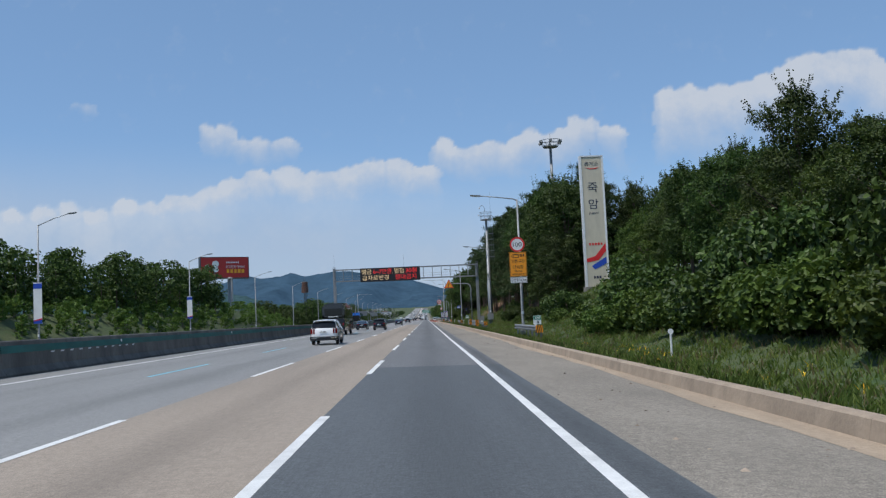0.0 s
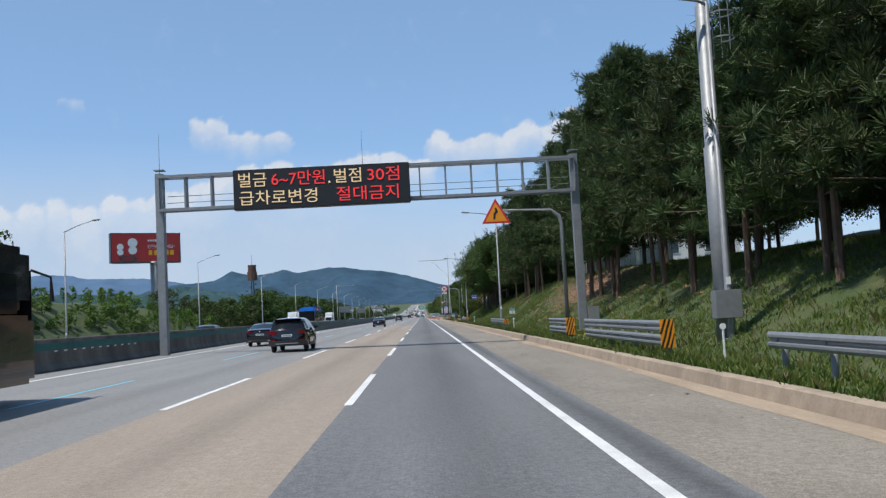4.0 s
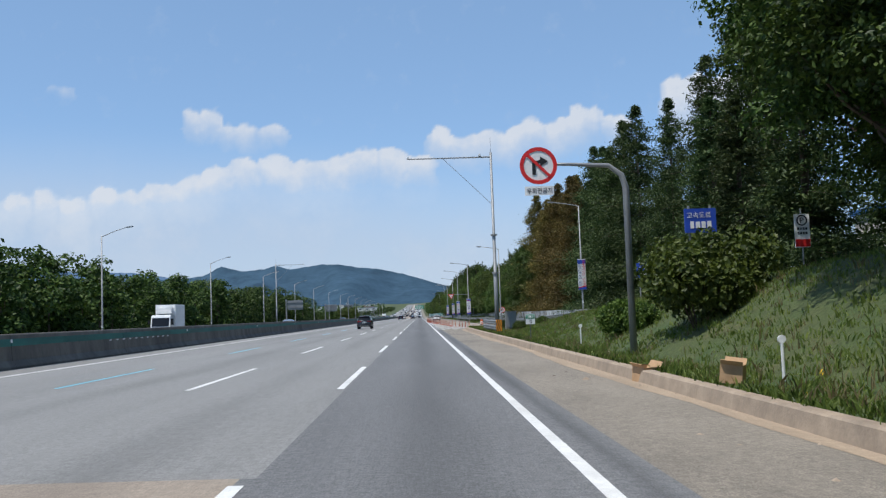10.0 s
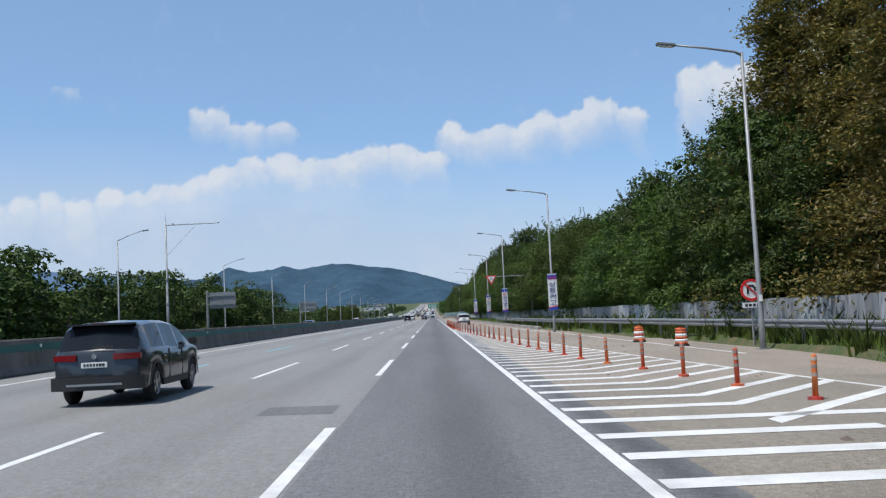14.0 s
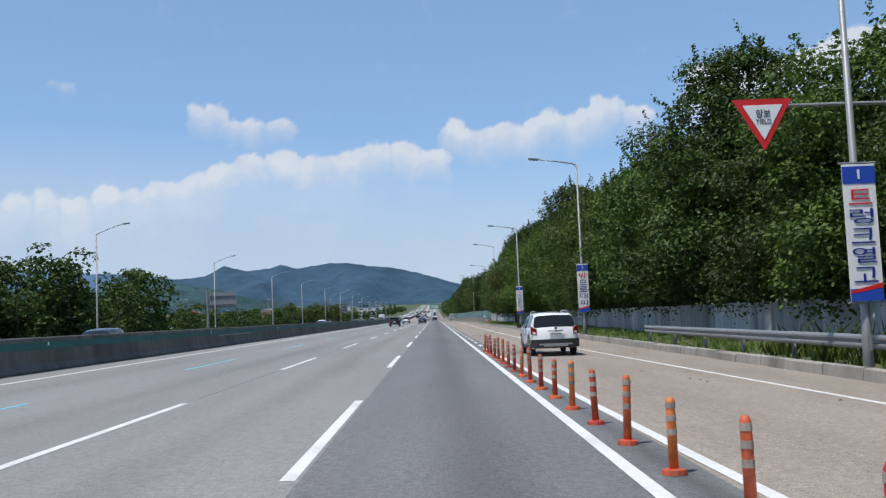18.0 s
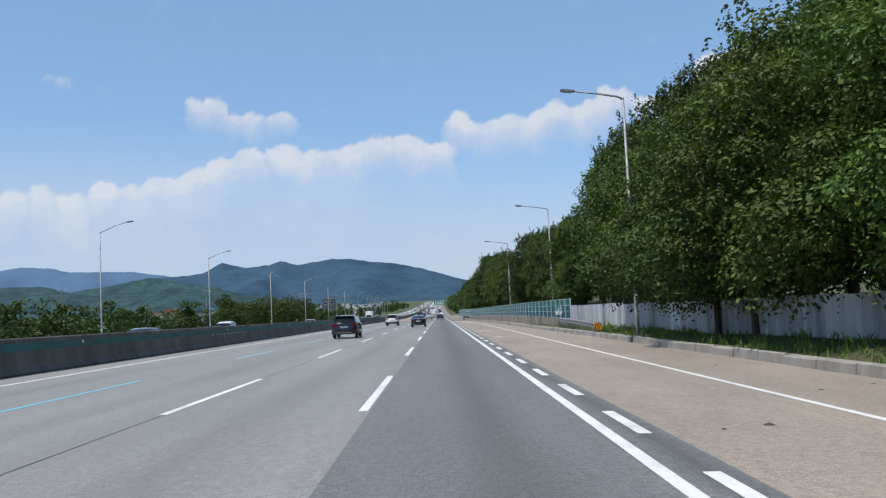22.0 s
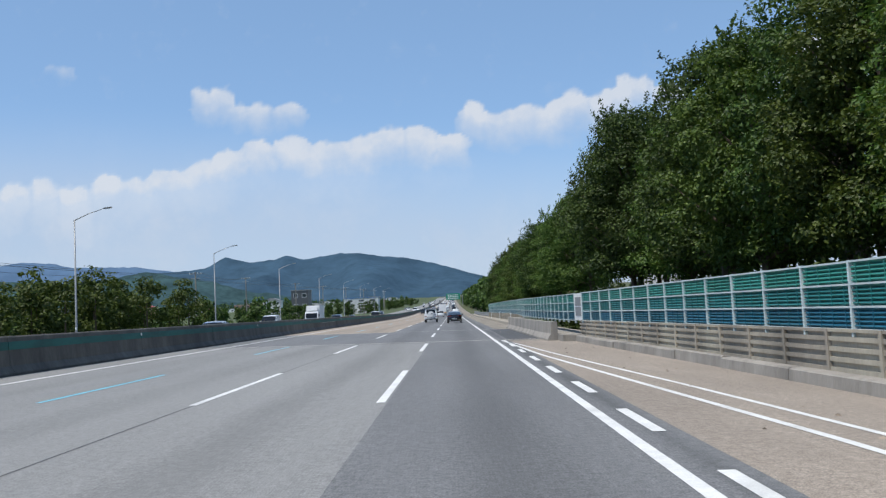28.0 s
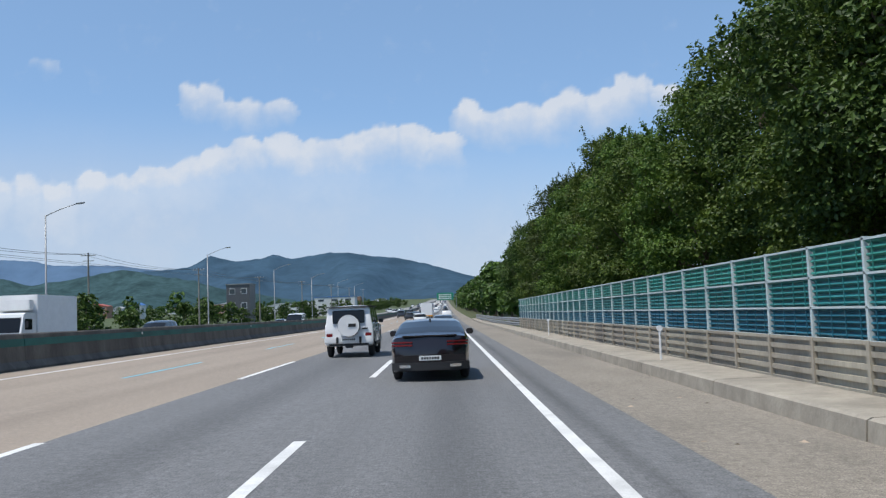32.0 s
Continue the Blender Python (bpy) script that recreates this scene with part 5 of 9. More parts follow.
# ---- overhead message gantry ----
def gantry():
    rt = tagged(new("sign_gantry"), "grey steel gantry with a lit message board over the road", "gantry")
    y, xl, xr, zb, zt = 130.3, -13.75, 8.05, 7.75, 9.6
    for x in (xl, xr):
        bm = bmesh.new()
        z0 = rz(x, y) if x < 0 else gz(x, y)
        for dy in (0.0,):
            bx(bm, (x, y + dy, (z0 - 0.3 + zt) / 2), (0.42, 0.42, zt - z0 + 0.5), None, 0.03)
        lg = part("column", bm, M["galv"], rt, "square grey steel column")
        part("antenna", pipe([(x, y, zt), (x, y, zt + 2.3)], [0.015, 0.006], 5), M["steel_dark"], lg)
        part("cap", box((x, y, zt + 0.28), (0.5, 0.5, 0.05)), M["galv_old"], lg)
    for z in (zb, zt - 0.1):
        for dy in (-0.3, 0.3):
            part("chord", box(((xl + xr) / 2, y + dy, z), (xr - xl, 0.15, 0.15)), M["galv"], rt)
    n = 16
    for i in range(n + 1):
        x = xl + (xr - xl) * i / n
        part("strut", box((x, y, (zb + zt) / 2 - 0.05), (0.08, 0.6, zt - zb - 0.1)), M["galv"], rt)
    for z in (zb + 0.45, zb + 0.8):
        part("walkway_rail", box(((xl + xr) / 2, y + 0.45, z), (xr - xl - 0.5, 0.03, 0.03)), M["galv"], rt)
    part("walkway", box(((xl + xr) / 2, y + 0.5, zb + 0.1), (xr - xl - 0.5, 0.5, 0.05)), M["galv_old"], rt)
    bd = part("message_board", box((-5.2, y - 0.62, 8.52), (9.1, 0.55, 2.08), None, 0.03), M["black"], rt, "black message board with lit letters")
    yy = y - 0.915
    rows = [(0.5, [("벌금", -8.75, 1.45, "led_white"), ("6~7만원", -6.4, 2.75, "led_red"), (".", -4.8, 0.12, "led_white"), ("벌점", -3.85, 1.4, "led_white"), ("30점", -2.0, 1.65, "led_red")]),
            (-0.45, [("급차로변경", -7.45, 4.0, "led_white"), ("절대금지", -2.85, 3.2, "led_red")])]
    for dz, words in rows:
        for body, x, w, m in words:
            writing("lit_letters", body, w, 0.12 if body == "." else 0.74, M[m], bd, (x, yy, 8.52 + dz - (0.3 if body == "." else 0)))
    part("cabinet", box((xr + 0.5, y - 0.3, gz(xr, y) + 0.7), (0.55, 0.4, 0.9)), M["galv_old"], rt, "grey control cabinet")
    part("antenna", pipe([(-3.1, y, 9.5), (-3.1, y, 11.5)], [0.015, 0.006], 5), M["steel_dark"], rt)


def led(name, c, s):
    m = bpy.data.materials.new(name)
    m.use_nodes = True
    b = m.node_tree.nodes["Principled BSDF"]
    b.inputs["Base Color"].default_value = (0.02, 0.02, 0.02, 1)
    b.inputs["Emission Color"].default_value, b.inputs["Emission Strength"].default_value = (*c, 1), s
    return m


M["led_white"] = led("led_white", (1.0, 0.75, 0.42), 0.75)
M["led_red"] = led("led_red", (1.0, 0.03, 0.03), 0.85)
gantry()


# ---- speed and camera sign on the first lamp ----
def round_sign(rt, x, y, z, r, inner="100"):
    d = part("sign_disc", moved(disc(r, 0.02), Matrix.Translation((x, y, z))), M["white_sheet"], rt, "white disc with a red rim")
    part("red_rim", moved(ring(r * 0.78, r, 0.03), Matrix.Translation((x, y - 0.005, z))), M["red_sheet"], d)
    if inner:
        writing("number", inner, r * 1.18, r * 0.62, M["black"], d, (x, y - 0.02, z))
    return d


def speed_sign():
    rt = tagged(new("road_sign"), "round 100 limit sign and orange camera notice on a pole", "road sign")
    rt.matrix_basis = Matrix.Translation((6.2, 52.4, 6.2)) @ Matrix.Scale(0.82, 4) @ Matrix.Translation((-6.75, -56.9, -6.75))
    x, y = 6.75, 56.9
    round_sign(rt, x, y - 0.18, 6.75, 0.6)
    b = part("notice_board", box((x, y - 0.18, 5.15), (1.36, 0.03, 1.98)), M["orange_sheet"], rt, "orange speed camera notice")
    part("border", moved(frame_bm(1.28, 1.9, 0.025, 0.008), Matrix.Translation((x, y - 0.2, 5.15))), M["black"], b)
    cb = bmesh.new()
    bx(cb, (x - 0.17, y - 0.2, 5.82), (0.5, 0.01, 0.3))
    bx(cb, (x - 0.5, y - 0.2, 5.82), (0.03, 0.01, 0.16))
    for i in range(3):
        bx(cb, (x + 0.2 + 0.13 * i, y - 0.2, 5.86), (0.08, 0.01, 0.2))
    part("camera_symbol", cb, M["black"], b)
    part("symbol_gap", box((x - 0.17, y - 0.208, 5.8), (0.36, 0.008, 0.17)), M["orange_sheet"], b)
    writing("words", "지점·구간", 1.06, 0.32, M["black"], b, (x, y - 0.2, 5.38))
    writing("words", "단속중", 0.84, 0.3, M["black"], b, (x, y - 0.2, 4.93))
    writing("words", "Photo", 0.58, 0.16, M["black"], b, (x, y - 0.2, 4.6))
    writing("words", "enforcement", 1.06, 0.15, M["black"], b, (x, y - 0.2, 4.38))
    p = part("plate", box((x, y - 0.18, 3.88), (1.36, 0.03, 0.48)), M["white_sheet"], rt, "white distance plate")
    part("border", moved(frame_bm(1.3, 0.42, 0.02, 0.008), Matrix.Translation((x, y - 0.2, 3.88))), M["black"], p)
    writing("words", "종점까지:6.3km", 1.18, 0.27, M["black"], p, (x, y - 0.2, 3.88))
    part("bracket", box((x + 0.1, y - 0.1, 5.9), (0.1, 0.12, 0.06)), M["galv"], rt)
    part("bracket", box((x + 0.1, y - 0.1, 4.5), (0.1, 0.12, 0.06)), M["galv"], rt)


def frame_bm(w, h, t, thick):
    bm = bmesh.new()
    for sx, sz, cx, cz in ((w, t, 0, h / 2), (w, t, 0, -h / 2), (t, h, w / 2, 0), (t, h, -w / 2, 0)):
        bx(bm, (cx, 0, cz), (sx, thick, sz))
    return bm


speed_sign()


def km_post(x, y, top, bottom, zz=None):
    rt = tagged(new("kilometre_post"), "small green and white kilometre post", "sign")
    z = gz(x, y) if zz is None else zz
    part("post", pipe([(x, y, z - 0.2), (x, y, z + 0.85)], [0.025, 0.025], 6), M["steel_dark"], rt)
    p = part("panel", box((x, y - 0.04, z + 1.05), (0.5, 0.02, 0.55)), M["white_sheet"], rt, "white and green panel")
    part("green_field", box((x, y - 0.054, z + 1.18), (0.46, 0.008, 0.25)), M["green_sheet"], p)
    writing("number", top, 0.36, 0.18, M["white_sheet"], p, (x, y - 0.062, z + 1.18))
    writing("number", bottom, 0.12, 0.17, M["black"], p, (x + 0.03, y - 0.055, z + 0.92))


km_post(6.9, 49.3, "288", "8")
km_post(7.9, 165.8, "288", "9")
km_post(6.05, 268.7, "289", "0")
km_post(8.9, 575, "289", "3", 0.3)
km_post(6.4, 681, "289", "4", 0.25)


def delineator(x, y, z=None):
    rt = tagged(new("marker_post"), "short white reflector post", "post")
    z = gz(x, y) if z is None else z
    part("stake", pipe([(x, y, z - 0.2), (x, y, z + 0.75)], [0.03, 0.03], 6), M["white_metal"], rt)
    part("reflector", moved(disc(0.075, 0.04, 16), Matrix.Translation((x, y, z + 0.8))), M["white_sheet"], rt)


for x, y in [(6.7, 18), (6.7, 48.5), (6.9, 105), (6.6, 152), (6.7, 206), (6.6, 256.5), (6.6, 236)]:
    delineator(x, y)
for y in (738, 760, 785):
    delineator(5.6, y, 0.2)


# ---- overhanging signs ----
def arm_sign(x, y, h, reach, label, kind):
    rt = tagged(new("road_sign"), label, "road sign")
    z = gz(x, y)
    part("post", pipe([(x, y, z - 0.3), (x, y, z + h - 0.7), (x - 0.12, y, z + h - 0.3), (x - 0.5, y, z + h), (x - reach * 0.7, y, z + h + 0.08), (x - reach, y, z + h + 0.1)], [0.11, 0.1, 0.09, 0.07, 0.05, 0.045], 8), M["galv"], rt, "curved grey arm post", False)
    sx, sz = x - reach - 0.2, z + h + 0.05
    if kind == "turn":
        d = part("sign_disc", moved(disc(0.58, 0.02), Matrix.Translation((sx, y - 0.08, sz))), M["white_sheet"], rt, "white disc with a red rim")
        part("red_rim", moved(ring(0.46, 0.58, 0.03), Matrix.Translation((sx, y - 0.09, sz))), M["red_sheet"], d)
        bm = poly([(-0.2, -0.28), (-0.09, -0.28), (-0.09, 0.02), (0.06, 0.08), (0.06, -0.02), (0.3, 0.13), (0.06, 0.28), (0.06, 0.19), (-0.2, 0.1)], 0.012)
        part("arrow", moved(bm, Matrix.Translation((sx, y - 0.1, sz))), M["black"], d)
        part("red_bar", moved(box((0, 0, 0), (0.98, 0.012, 0.09), Euler((0, radians(45), 0))), Matrix.Translation((sx, y - 0.11, sz))), M["red_sheet"], d)
        pl = part("plate", box((sx, y - 0.08, sz - 0.78), (0.9, 0.02, 0.28)), M["white_sheet"], rt, "white plate with black words")
        writing("words", "우회전금지", 0.78, 0.17, M["black"], pl, (sx, y - 0.095, sz - 0.78))
    else:
        t = part("sign_triangle", moved(poly([(-0.72, -0.6), (0.72, -0.6), (0.0, 0.66)], 0.02), Matrix.Translation((sx, y - 0.08, sz))), M["red_sheet"], rt, "orange warning triangle with a red edge")
        part("yellow_field", moved(poly([(-0.56, -0.51), (0.56, -0.51), (0.0, 0.47)], 0.012), Matrix.Translation((sx, y - 0.095, sz))), M["orange_sheet"], t)
        part("symbol", moved(poly([(-0.14, -0.4), (-0.05, -0.4), (-0.02, -0.15), (0.12, -0.02), (0.05, 0.16), (-0.05, 0.2), (-0.02, 0.0), (-0.12, -0.1)], 0.012), Matrix.Translation((sx, y - 0.105, sz))), M["black"], t)
    return rt


arm_sign(6.55, 247.2, 5.9, 2.5, "round no-right-turn sign on a curved arm over the shoulder", "turn")
arm_sign(6.9, 128.2, 6.4, 3.1, "warning triangle for a merging lane on a curved arm", "merge")


def mast_arm(x, y, h, reach, side, label, shield=True):
    """A tall camera mast with a braced horizontal arm."""
    rt = tagged(new("camera_mast"), label, "mast")
    z = max(gz(x, y), rz(x, y))
    part("mast", pipe([(x, y, z - 0.3), (x, y, z + 4.6), (x, y, z + 4.62), (x, y, z + 7.6), (x, y, z + 7.62), (x, y, z + h)], [0.17, 0.16, 0.135, 0.13, 0.11, 0.1], 12), M["galv"], rt, "stepped grey steel mast", False)
    bm = bmesh.new()
    for zz in (4.6, 7.6):
        cyl(bm, (x, y, z + zz - 0.06), (x, y, z + zz + 0.06), 0.26, seg=14)
    part("flange", bm, M["galv_old"], rt)
    part("arm", pipe([(x, y, z + h - 0.35), (x + side * reach, y, z + h - 0.35)], [0.06, 0.045], 8), M["galv"], rt)
    part("brace", pipe([(x, y, z + h - 4.2), (x + side * reach * 0.58, y, z + h - 0.38)], [0.02, 0.02], 6), M["galv"], rt)
    part("camera", box((x + side * reach, y - 0.1, z + h - 0.28), (0.16, 0.4, 0.16), None, 0.02), M["white_metal"], rt, "white camera")
    part("camera", box((x + side * 0.9, y - 0.1, z + h - 0.2), (0.16, 0.35, 0.2), None, 0.02), M["white_metal"], rt)
    part("lightning_rod", pipe([(x, y, z + h), (x, y, z + h + 1.3)], [0.015, 0.006], 5), M["steel_dark"], rt)
    part("junction_box", box((x, y - 0.2, z + 0.6), (0.3, 0.22, 0.4)), M["galv_old"], rt)
    return rt


mast_arm(6.1, 290.2, 14.2, 6.6, -1, "tall camera mast with a braced arm over the lanes")
mast_arm(-32.5, 425.2, 14.6, 6.5, 1, "tall camera mast beyond the other carriageway")


def cabinet(x, y, w, d, h, label):
    rt = tagged(new("control_cabinet"), label, "cabinet")
    z = gz(x, y)
    part("body", box((x, y, z + h / 2 + 0.1), (w, d, h), None, 0.02), M["galv_old"], rt)
    part("door", box((x, y - d / 2 - 0.012, z + h / 2 + 0.1), (w * 0.84, 0.02, h * 0.84)), M["galv"], rt)
    part("plinth", box((x, y, z), (w * 1.1, d * 1.1, 0.22)), M["concrete"], rt)
    part("roof", box((x, y, z + h + 0.12), (w * 1.12, d * 1.15, 0.05)), M["galv"], rt)


cabinet(7.3, 291.5, 0.85, 0.6, 1.3, "grey metal roadside control cabinet on a plinth")


# ---- service area tower and masts ----
def pylon():
    rt = tagged(new("pylon_sign"), "tall beige service area pylon sign with white edges", "sign")
    rt.matrix_basis = Matrix.Translation((0, 23.3, 1.6)) @ Matrix.Scale(0.868, 4) @ Matrix.Translation((0, -23.3, -1.6))
    x, y, w, z0, z1 = 16.6, 74.6, 2.3, 3.6, 16.5
    part("panel", box((x, y, (z0 + z1) / 2), (w - 0.36, 0.5, z1 - z0 - 0.1)), M["beige"], rt, "beige panel")
    for s in (-1, 1):
        part("edge", box((x + s * (w / 2 - 0.09), y, (z0 + z1) / 2), (0.18, 0.6, z1 - z0)), M["white_metal"], rt, "white edge")
    part("cap", box((x, y, z1 + 0.06), (w, 0.6, 0.14)), M["white_metal"], rt)
    yy = y - 0.26
    writing("words", "죽", 0.95, 0.95, M["navy"], rt, (x, yy, z1 - 3.0))
    writing("words", "암", 0.95, 0.95, M["navy"], rt, (x, yy, z1 - 4.6))
    writing("words", "Jugam", 0.95, 0.26, M["navy"], rt, (x, yy, z1 - 5.5))
    writing("words", "휴게소", 1.35, 0.4, M["navy"], rt, (x, yy, z1 - 0.7))
    part("swoosh", moved(poly([(-0.65, 0.12), (-0.2, -0.08), (0.35, -0.06), (0.7, 0.1), (0.2, 0.02), (-0.2, 0.02)], 0.02), Matrix.Translation((x, yy, z1 - 1.15))), M["red_sheet"], rt)
    part("swoosh", moved(poly([(-0.95, -0.6), (-0.1, -0.35), (0.95, 0.9), (0.95, 0.1), (0.2, -0.75), (-0.95, -0.95)], 0.02), Matrix.Translation((x, yy, z0 + 3.6))), M["red_sheet"], rt)
    part("swoosh", moved(poly([(-0.5, -0.6), (0.95, 0.25), (0.95, -0.4), (-0.2, -0.95)], 0.02), Matrix.Translation((x, yy, z0 + 2.9))), M["blue_sheet"], rt)
    bars("lettering", x - 0.7, x + 0.7, z0 + 4.4, 0.25, 5, yy, M["red_sheet"], rt)
    bars("lettering", x - 0.4, x + 0.4, z0 + 1.2, 0.25, 3, yy, M["navy"], rt)
    part("lightning_rod", pipe([(x, y, z1), (x, y, z1 + 0.9)], [0.02, 0.01], 5), M["steel_dark"], rt)
    part("plinth", box((x, y, z0 - 0.4), (w + 0.3, 0.9, 1.4)), M["concrete"], rt)


M["beige"] = mat("beige", (0.55, 0.49, 0.37), 0.6, var=0.06, stain=0.1, stretch=(1, 1, 0.3))
M["navy"] = mat("navy", (0.02, 0.025, 0.06), 0.5)
pylon()


def light_mast(x, y, top, label, lamps=True, basket=1.35):
    rt = tagged(new("light_mast"), label, "mast")
    z = gz(x, y)
    part("mast", pipe([(x, y, z - 0.3), (x, y, top)], [0.28, 0.16], 12), M["galv"], rt, "", False)
    for r, zz in ((basket, top + 0.75), (basket * 0.92, top + 0.4), (basket * 0.7, top + 0.02)):
        part("ring", moved(moved(ring(r - 0.05, r, 0.06, 28), Matrix.Rotation(math.pi / 2, 4, "X")), Matrix.Translation((x, y, zz))), M["galv"], rt)
    for i in range(14):
        a = 2 * math.pi * i / 14
        part("rib", pipe([(x + basket * 0.7 * math.cos(a), y + basket * 0.7 * math.sin(a), top), (x + basket * math.cos(a), y + basket * math.sin(a), top + 0.75)], [0.02, 0.02], 5), M["galv"], rt)
    part("platform", moved(moved(disc(basket * 0.7, 0.1, 24), Matrix.Rotation(math.pi / 2, 4, "X")), Matrix.Translation((x, y, top - 0.02))), M["galv_old"], rt)
    for i in range(6 if lamps else 3):
        a = 2 * math.pi * i / 6 - 0.6
        part("floodlight", box((x + basket * 1.0 * math.cos(a), y + basket * 1.0 * math.sin(a), top + 0.55), (0.42, 0.3, 0.34), Euler((0.5, 0, a)), 0.04), M["galv_old"], rt, "grey floodlight")
    part("lightning_rod", pipe([(x, y, top), (x, y, top + 1.7)], [0.02, 0.008], 5), M["steel_dark"], rt)


light_mast(16.2, 102.2, 22.0, "tall floodlight mast with a round lamp basket")
light_mast(13.4, 226, 15.9, "floodlight mast with a wide white basket above the trees", True, 1.5)


def camera_tower(x, y):
    rt = tagged(new("camera_tower"), "stepped grey camera tower with railed platforms", "mast")
    z = gz(x, y)
    part("mast", pipe([(x, y, z - 0.3), (x, y, 6.0), (x, y, 6.02), (x, y, 10.2), (x, y, 10.22), (x, y, 14.2)], [0.27, 0.25, 0.21, 0.2, 0.16, 0.15], 12), M["galv"], rt, "", False)
    for zz, r in ((14.0, 0.72), (14.5, 0.78), (14.95, 0.8)):
        part("platform_rail", moved(moved(ring(r - 0.035, r, 0.05, 20), Matrix.Rotation(math.pi / 2, 4, "X")), Matrix.Translation((x, y, zz))), M["galv"], rt)
    part("platform", moved(moved(disc(0.72, 0.08, 20), Matrix.Rotation(math.pi / 2, 4, "X")), Matrix.Translation((x, y, 13.98))), M["galv_old"], rt)
    for i in range(10):
        a = 2 * math.pi * i / 10
        part("baluster", pipe([(x + 0.74 * math.cos(a), y + 0.74 * math.sin(a), 14.0), (x + 0.79 * math.cos(a), y + 0.79 * math.sin(a), 14.95)], [0.015, 0.015], 5), M["galv"], rt)
    for k in range(6):
        part("ladder_hoop", moved(moved(ring(0.33, 0.36, 0.04, 14), Matrix.Rotation(math.pi / 2, 4, "X")), Matrix.Translation((x + 0.55, y, 9.2 + 0.75 * k))), M["galv"], rt)
    for s in (0.3, 0.55, 0.8):
        part("ladder_rail", pipe([(x + s, y + 0.1, 8.6), (x + s, y + 0.1, 13.8)], [0.015, 0.015], 5), M["galv"], rt)
    part("camera_arm", pipe([(x - 0.1, y, 15.0), (x - 0.15, y, 15.6), (x - 0.4, y, 15.9), (x - 0.75, y, 15.75)], [0.03, 0.03, 0.03, 0.03], 6), M["galv"], rt)
    part("camera", box((x - 0.8, y, 15.55), (0.2, 0.26, 0.22), None, 0.05), M["white_metal"], rt)
    part("camera", box((x - 0.95, y - 0.1, 14.6), (0.16, 0.3, 0.16), None, 0.03), M["white_metal"], rt)
    part("antenna", pipe([(x + 0.6, y, 15), (x + 0.6, y, 17.6)], [0.012, 0.006], 5), M["steel_dark"], rt)
    part("control_box", box((x - 0.05, y - 0.38, z + 1.0), (0.75, 0.42, 0.8), None, 0.02), M["galv"], rt, "grey control box")


camera_tower(8.3, 108.9)


# ---- merging lane: paint, posts, fence, banners ----
gore_edge = lerp_table([(331.5, 8.15), (345, 6.75), (365, 5.1), (395, 3.1), (420, 2.55), (447, 2.2)])
bend = lerp_table([(318, 6.6), (330.2, 6.04), (333.3, 5.73), (339.2, 5.23), (344, 4.6), (395, 2.58), (401, 2.34), (411, 2.24), (419, 2.02), (431, 1.92), (450, 1.9)])


def gore():
    rt = tagged(new("gore_markings"), "white diagonal stripes and edge lines at the merging lane", "road marking", kind="structure")

    def band(name, pts, w):
        """A painted band of width w (along y) through the points (x, y)."""
        vs, fs = [], []
        for i, (x, y) in enumerate(pts):
            vs += [(x, y, rz(x, y) + 0.006), (x, y + w, rz(x, y + w) + 0.006)]
            if i:
                k = 2 * i
                fs.append((k - 2, k, k + 1, k - 1))
        raw(name, vs, fs, M["paint_white"], rt)
    y = 318.5
    while y < 417:
        k = max(2.0, bend(y) - 1.35)
        e = gore_edge(y + 3.0) if y > 328 else kerb_x(y) - 0.9
        if y < 329:
            band("stripe", [(1.8, y), (e, y + 0.15)], 0.45)
        else:
            band("stripe", [(1.8, y), (k, y + 0.1), (e - 0.05, y + 0.1 + 1.15 * (e - k))], 0.45 if y < 385 else 0.52)
        y += 1.6 if y < 385 else 1.2
    strip("ramp_edge_line", 0, 0, 331.5, 450, M["paint_white"], 0.007, 3.0, rt, f0=lambda y: gore_edge(y) - 0.08, f1=lambda y: gore_edge(y) + 0.08)
    band("gore_nose", [(4.4, 327.4), (6.0, 329.2), (8.1, 331.4)], 0.5)
    r_line = lerp_table([(345, 10.1), (380, 9.0), (420, 7.2), (460, 5.75), (475, 5.5), (493, 5.45), (600, 5.42), (622, 5.2), (653, 4.0), (661, 3.45), (675, 2.5), (690, 2.0)])
    strip("outer_edge_line", 0, 0, 345, 690, M["paint_white"], 0.006, 4.0, rt, f0=lambda y: r_line(y) - 0.07, f1=lambda y: r_line(y) + 0.07)
    r2 = lerp_table([(640, 5.1), (653, 4.65), (661, 4.15), (675, 3.05), (686, 2.35)])
    strip("outer_edge_line", 0, 0, 646, 686, M["paint_white"], 0.006, 4.0, rt, f0=lambda y: r2(y) - 0.06, f1=lambda y: r2(y) + 0.06)
    y = 452.0
    while y < 688:
        strip("merge_dash", 2.02, 2.2, y, y + 2.6, M["paint_white"], 0.006, 5, rt)
        y += 5.35
    for y0 in (563.0, 582.85):
        raw("lane_arrow", [(x, y0 + dy, rz(x, y0 + dy) + 0.007) for x, dy in ((2.63, 0), (3.2, -1.66), (3.85, -1.2), (3.6, -1.45), (3.48, -1.55), (5.1, -3.75), (5.2, -3.62))], [(0, 1, 4, 3, 2), (4, 5, 6, 3)], M["paint_white"], rt)
    for y in (690.6, 715.6):
        strip("bridge_joint", -14.2, 4.0, y, y + 0.3, M["joint"], 0.007, 5, rt)


M["joint"] = mat("joint", (0.5, 0.47, 0.42), 0.8, var=0.15, scale=4)
gore()


